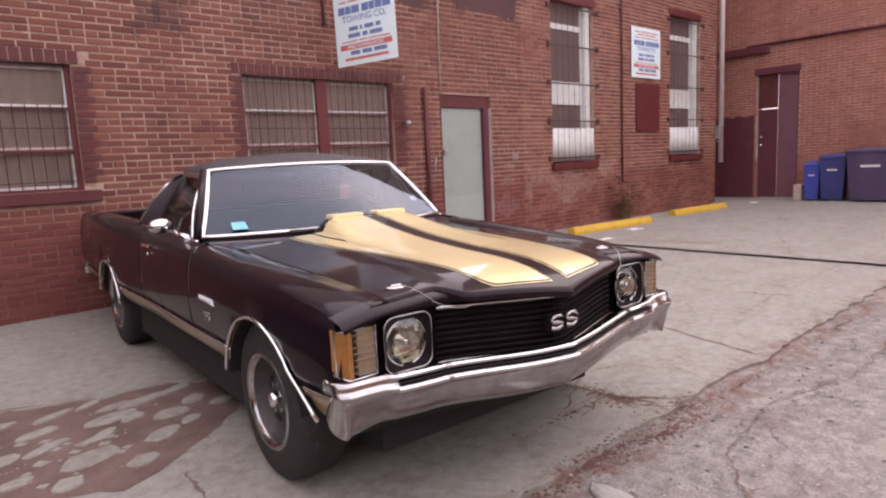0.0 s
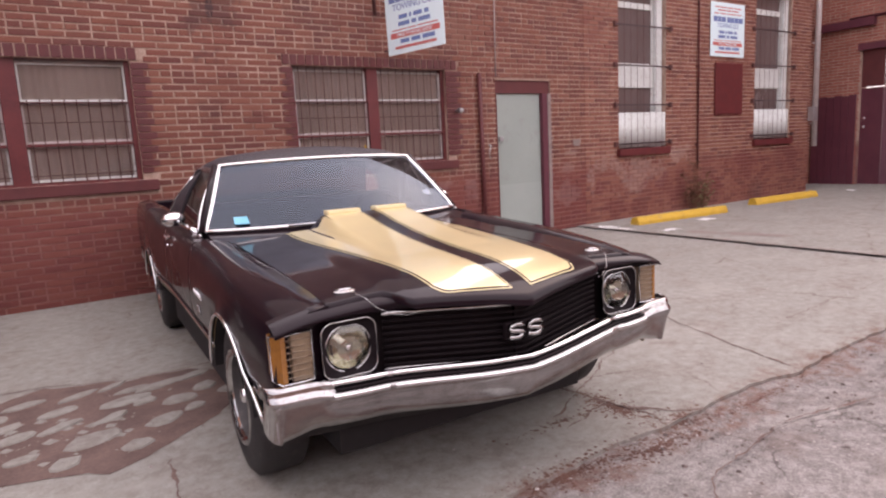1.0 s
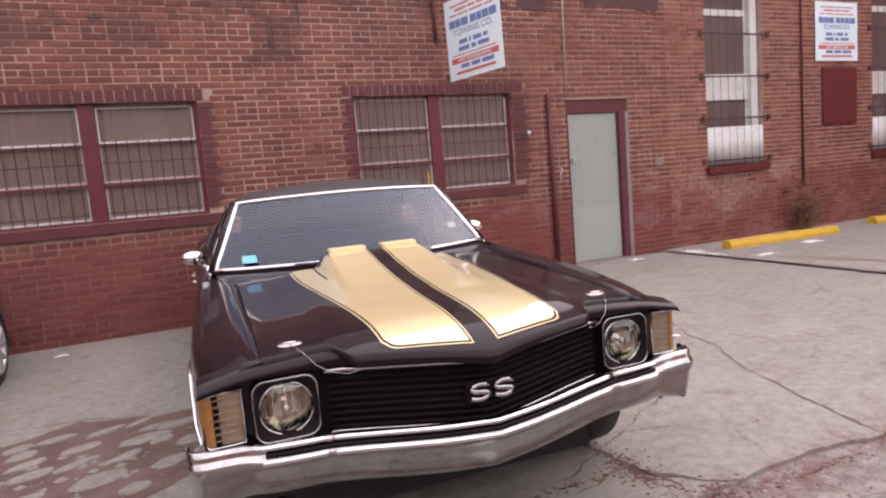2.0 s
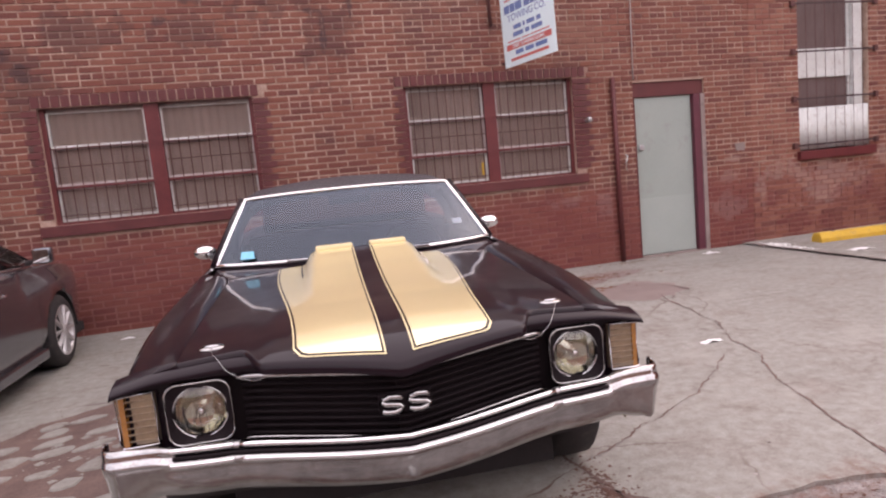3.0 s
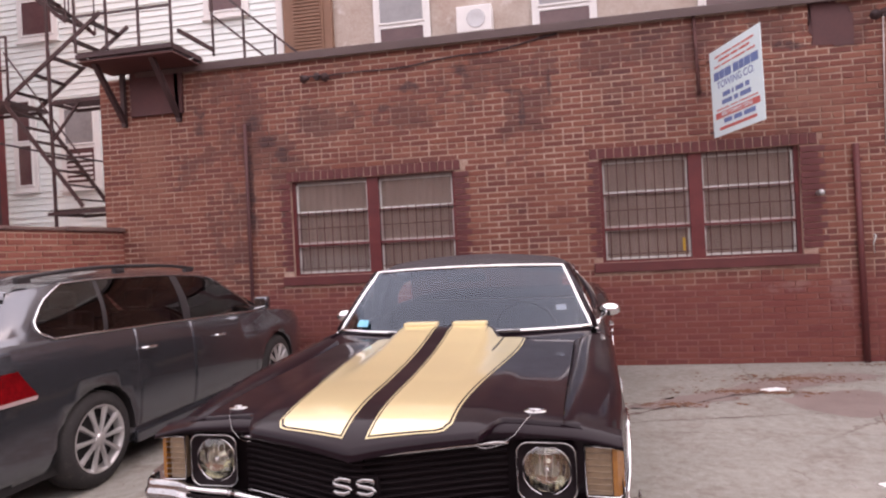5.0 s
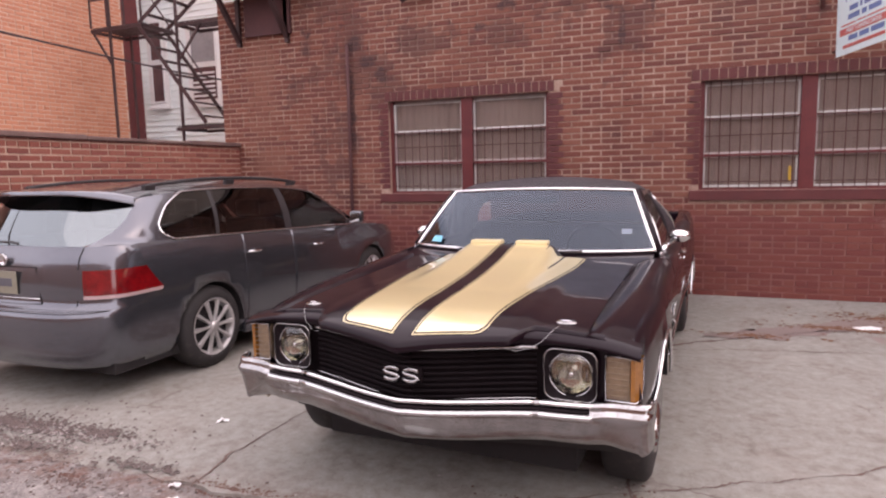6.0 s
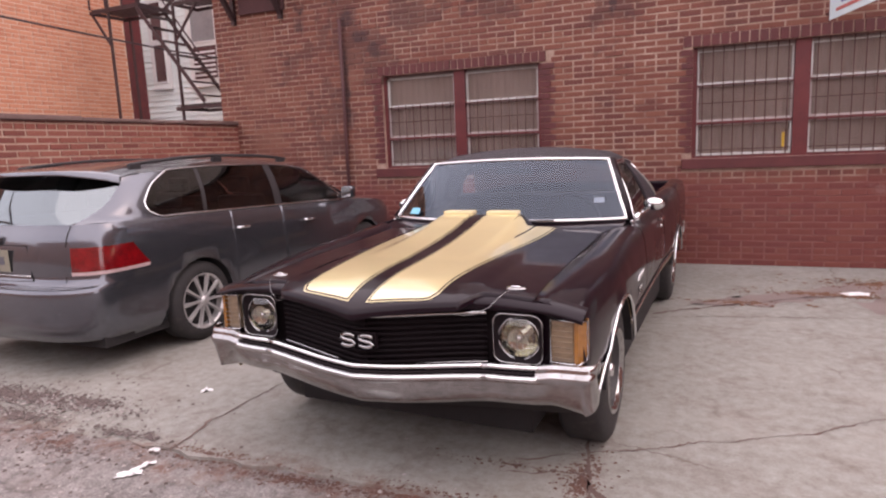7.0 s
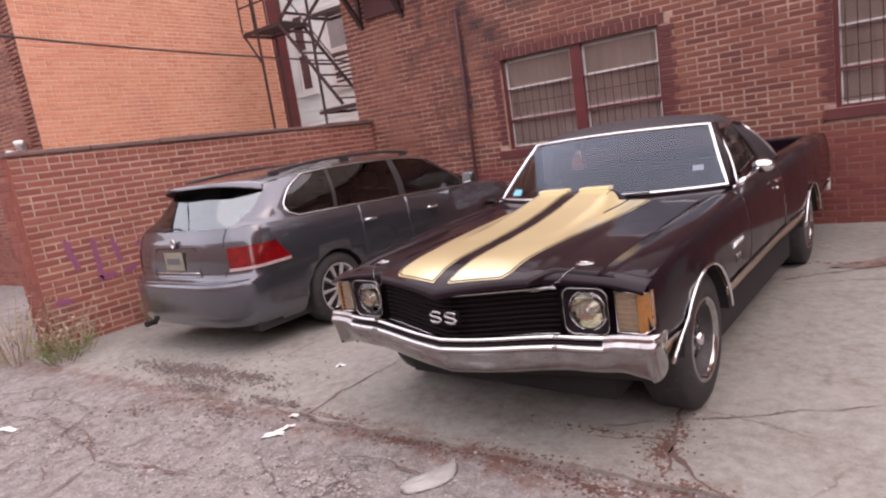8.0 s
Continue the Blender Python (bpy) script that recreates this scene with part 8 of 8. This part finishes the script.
def tail_row(z, w, yc, ts):
    return [(w * (math.sin(t) ** 0.55 if t > 0 else 0), YJ - (YJ - yc) * (math.cos(t) ** 0.62 if t < math.pi / 2 - 1e-6 else 0), z) for t in ts]


def tail_w(z):
    if z <= 0.9:
        for (z0, o0), (z1, o1) in zip(zip(VZ, VO), zip(VZ[1:], VO[1:])):
            if z0 <= z <= z1:
                return 0.885 + o0 + (o1 - o0) * (z - z0) / (z1 - z0)
    return 0.865 - 0.015 * min(1, (z - 0.9) / 0.105) - 0.02 * max(0, (z - 1.005) / 0.03)


ts = frange(0, math.pi / 2, 26)
for name, z0, z1, n, mat in (("rear_bumper", 0.245, 0.632, 14, M_GREY_CAR), ("tailgate", 0.634, 1.035, 14, M_GREY_CAR)):
    rows = []
    for z in frange(z0, z1, n):
        r = tail_row(z, tail_w(z), t_y(z), ts)
        rows.append([(-p[0], p[1], p[2]) for p in reversed(r)][:-1] + r)
    part(name, sheet(rows), mat, wagon, smooth=True)
# rear glass and the spoiler over it
gl = []
for j in range(13):
    v = j / 12
    ex, ey, z = hatch_edge(v)
    yc = -0.912 + 0.30 * v
    gl.append([(ex * u, yc + (ey - yc) * abs(u) ** 3, z + 0.055 * v * (1 - u ** 4)) for u in frange(-1, 1, 28)])
part("rear_window", sheet(gl), M_GLASS_SKY, wagon, "rear window that mirrors the sky", smooth=True)
us = frange(-1, 1, 24)


def crown(u):
    return 1.335 + 0.075 * (1 - u ** 4)


part("roof_spoiler", sheet([[(u * 0.66, -0.60 + 0.17 * u ** 4, crown(u) + 0.004) for u in us], [(u * 0.675, -0.70 + 0.22 * u ** 4, crown(u) - 0.004) for u in us], [(u * 0.68, -0.745 + 0.26 * u ** 4, crown(u) - 0.022) for u in us], [(u * 0.68, -0.745 + 0.26 * u ** 4, crown(u) - 0.044) for u in us]]), M_GREY_CAR, wagon, "roof-edge spoiler", smooth=True)
# black here stands in for the shade under the body-coloured spoiler
part("spoiler_underside", sheet([[(u * 0.68, -0.744 + 0.26 * u ** 4, crown(u) - 0.045) for u in us], [(u * 0.655, -0.612 + 0.165 * u ** 4, crown(u) - 0.012) for u in us]]), M_PLASTIC, wagon, "spoiler underside, black for the shade beneath it", smooth=True)
part("rear_wiper", tubed([(-0.30, -0.935, 1.055), (0.02, -0.925, 1.06), (0.08, -0.92, 1.05)], 0.009, 6), M_PLASTIC, wagon)
for sgn in (1, -1):
    rows = []
    for j in range(9):
        v = j / 8
        z = 0.70 + 0.185 * v
        full = tail_row(z, tail_w(z) + 0.006, t_y(z) - 0.006, frange(0, math.pi / 2, 60))
        a, b = 26, 60
        seg = full[a:b + 1]
        tip = [(full[-1][0] - 0.002, y, z - 0.0) for y in frange(YJ + 0.015, YJ + 0.13 * (1 - abs(v - 0.1)) ** 1.2 + 0.02, 6)]
        rows.append([(sgn * p[0], p[1], p[2]) for p in seg + tip])
    part("tail_lamp", sheet(rows), M_TAIL_RED, wagon, "wrap-round red tail lamp", smooth=True)
    low = [[(p[0] + sgn * 0.003, p[1] - 0.003, p[2]) for p in r] for r in rows[0:1]] + [[(p[0] + sgn * 0.003, p[1] - 0.003, p[2] + 0.0) for p in rows[1]]]
    part("reversing_lens", sheet(low), M_TAIL_CLEAR, wagon, smooth=True)
def tail_point(x, z, out=0.003):
    """A point on the rounded tail."""
    w = tail_w(z)
    t = math.asin(min(1.0, (abs(x) / w) ** (1 / 0.55)))
    return (x, YJ - (YJ - t_y(z)) * max(0.0, math.cos(t)) ** 0.62 - out, z)


for sgn in (1, -1):
    for z0, z1 in ((0.640, 0.697), (0.892, 1.030)):
        part("hatch_seam", tubed([tail_point(sgn * 0.64, z, 0.001) for z in frange(z0, z1, 6)], 0.0035, 6), M_UNDER, wagon, smooth=True)
# black bead draws the shade in the crease round the plate
part("plate_recess", tubed([tail_point(x, z) for x, z in ((-0.36, 0.665), (-0.30, 0.90), (0.30, 0.90), (0.36, 0.665), (0.18, 0.655), (-0.18, 0.655))], 0.004, 6, True), M_UNDER, wagon, "pressed edge round the number plate, crease shade drawn black", smooth=True)
part("hatch_strip", tubed([tail_point(x, 0.695, 0.004) for x in frange(-0.34, 0.34, 12)], 0.005, 6), M_TRIM, wagon, "thin bright strip under the plate", smooth=True)
plate = part("number_plate", boxed(-0.14, 0.14, -1.002, -0.994, 0.72, 0.872, bevel=0.003), M_PLATE, wagon, "cream number plate")
part("plate_marks", boxed(-0.10, 0.10, -1.006, -1.003, 0.77, 0.825), M_PLATE_INK, plate)
part("tail_badge", lathe(bmesh.new(), [(0, 0.0), (0, 0.042), (0.008, 0.040), (0.010, 0.034), (0.004, 0.03), (0.004, 0)], (0, -0.978, 0.945), 'y', 28, -1), M_TRIM, wagon, "round bright badge", smooth=True)
part("bumper_strip", tubed([(p[0], p[1] - 0.004, 0.632) for p in ([(-q[0], q[1]) for q in reversed(tail_row(0.6, 0.88, -1.065, ts[:20]))] + [(q[0], q[1]) for q in tail_row(0.6, 0.88, -1.065, ts[:20])][1:])], 0.006, 6), M_GREY_CAR, wagon)
part("tail_pipe", lathe(bmesh.new(), [(0, 0.026), (-0.10, 0.026), (-0.10, 0.022), (0, 0.022)], (-0.55, -0.99, 0.235), 'y', 16, 1), M_UNDER, wagon)
# seats and headrests seen through the glass
bm = bmesh.new()
for x in (-0.38, 0.38):
    box(bm, x - 0.24, x + 0.24, 1.02, 1.18, 0.45, 1.08, bevel=0.05)
    box(bm, x - 0.24, x + 0.24, 1.15, 1.65, 0.38, 0.52, bevel=0.05)
    box(bm, x - 0.12, x + 0.12, 1.03, 1.12, 1.10, 1.26, bevel=0.04)
part("front_seats", bm, M_SEAT, wagon)
bm = bmesh.new()
box(bm, -0.62, 0.62, 0.12, 0.28, 0.45, 1.05, bevel=0.05)
for x in (-0.42, 0.42):
    box(bm, x - 0.12, x + 0.12, 0.14, 0.22, 1.05, 1.18, bevel=0.04)
part("rear_seat", bm, M_SEAT_GREY, wagon)

# ---- brickwork, laid last ----
lay_bricks(wall_n, 8.10 - X0, 0.0, WALL_TOP, ops_b, M_BRICK, 11, single=(1.85 - X0, 3.15 - X0, 0.75, 3.2))
lay_bricks(wall_t, TX1 - TX0, 0.0, 7.5, ops_t, M_BRICK_TALL, 12, single=(0.0, 0.8, 0.3, 4.2))
lay_bricks(wall_g, 2.1, 0.0, 7.5, [], M_BRICK_TALL, 13)
lay_bricks(wall_e, 14.0, 0.0, 7.5, ops_e, M_BRICK_EAST, 14)
lay_bricks(wall_w, LW1 - LW0, -0.02, LWT, [], M_BRICK_LOW, 15, single=(0.1, 2.6, 0.2, 1.9))
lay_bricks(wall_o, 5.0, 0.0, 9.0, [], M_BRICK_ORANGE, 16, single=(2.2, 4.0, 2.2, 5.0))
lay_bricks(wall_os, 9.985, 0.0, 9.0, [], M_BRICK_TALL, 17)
lay_bricks(wall_we, 0.30, -0.02, LWT, [], M_BRICK_LOW, 18)
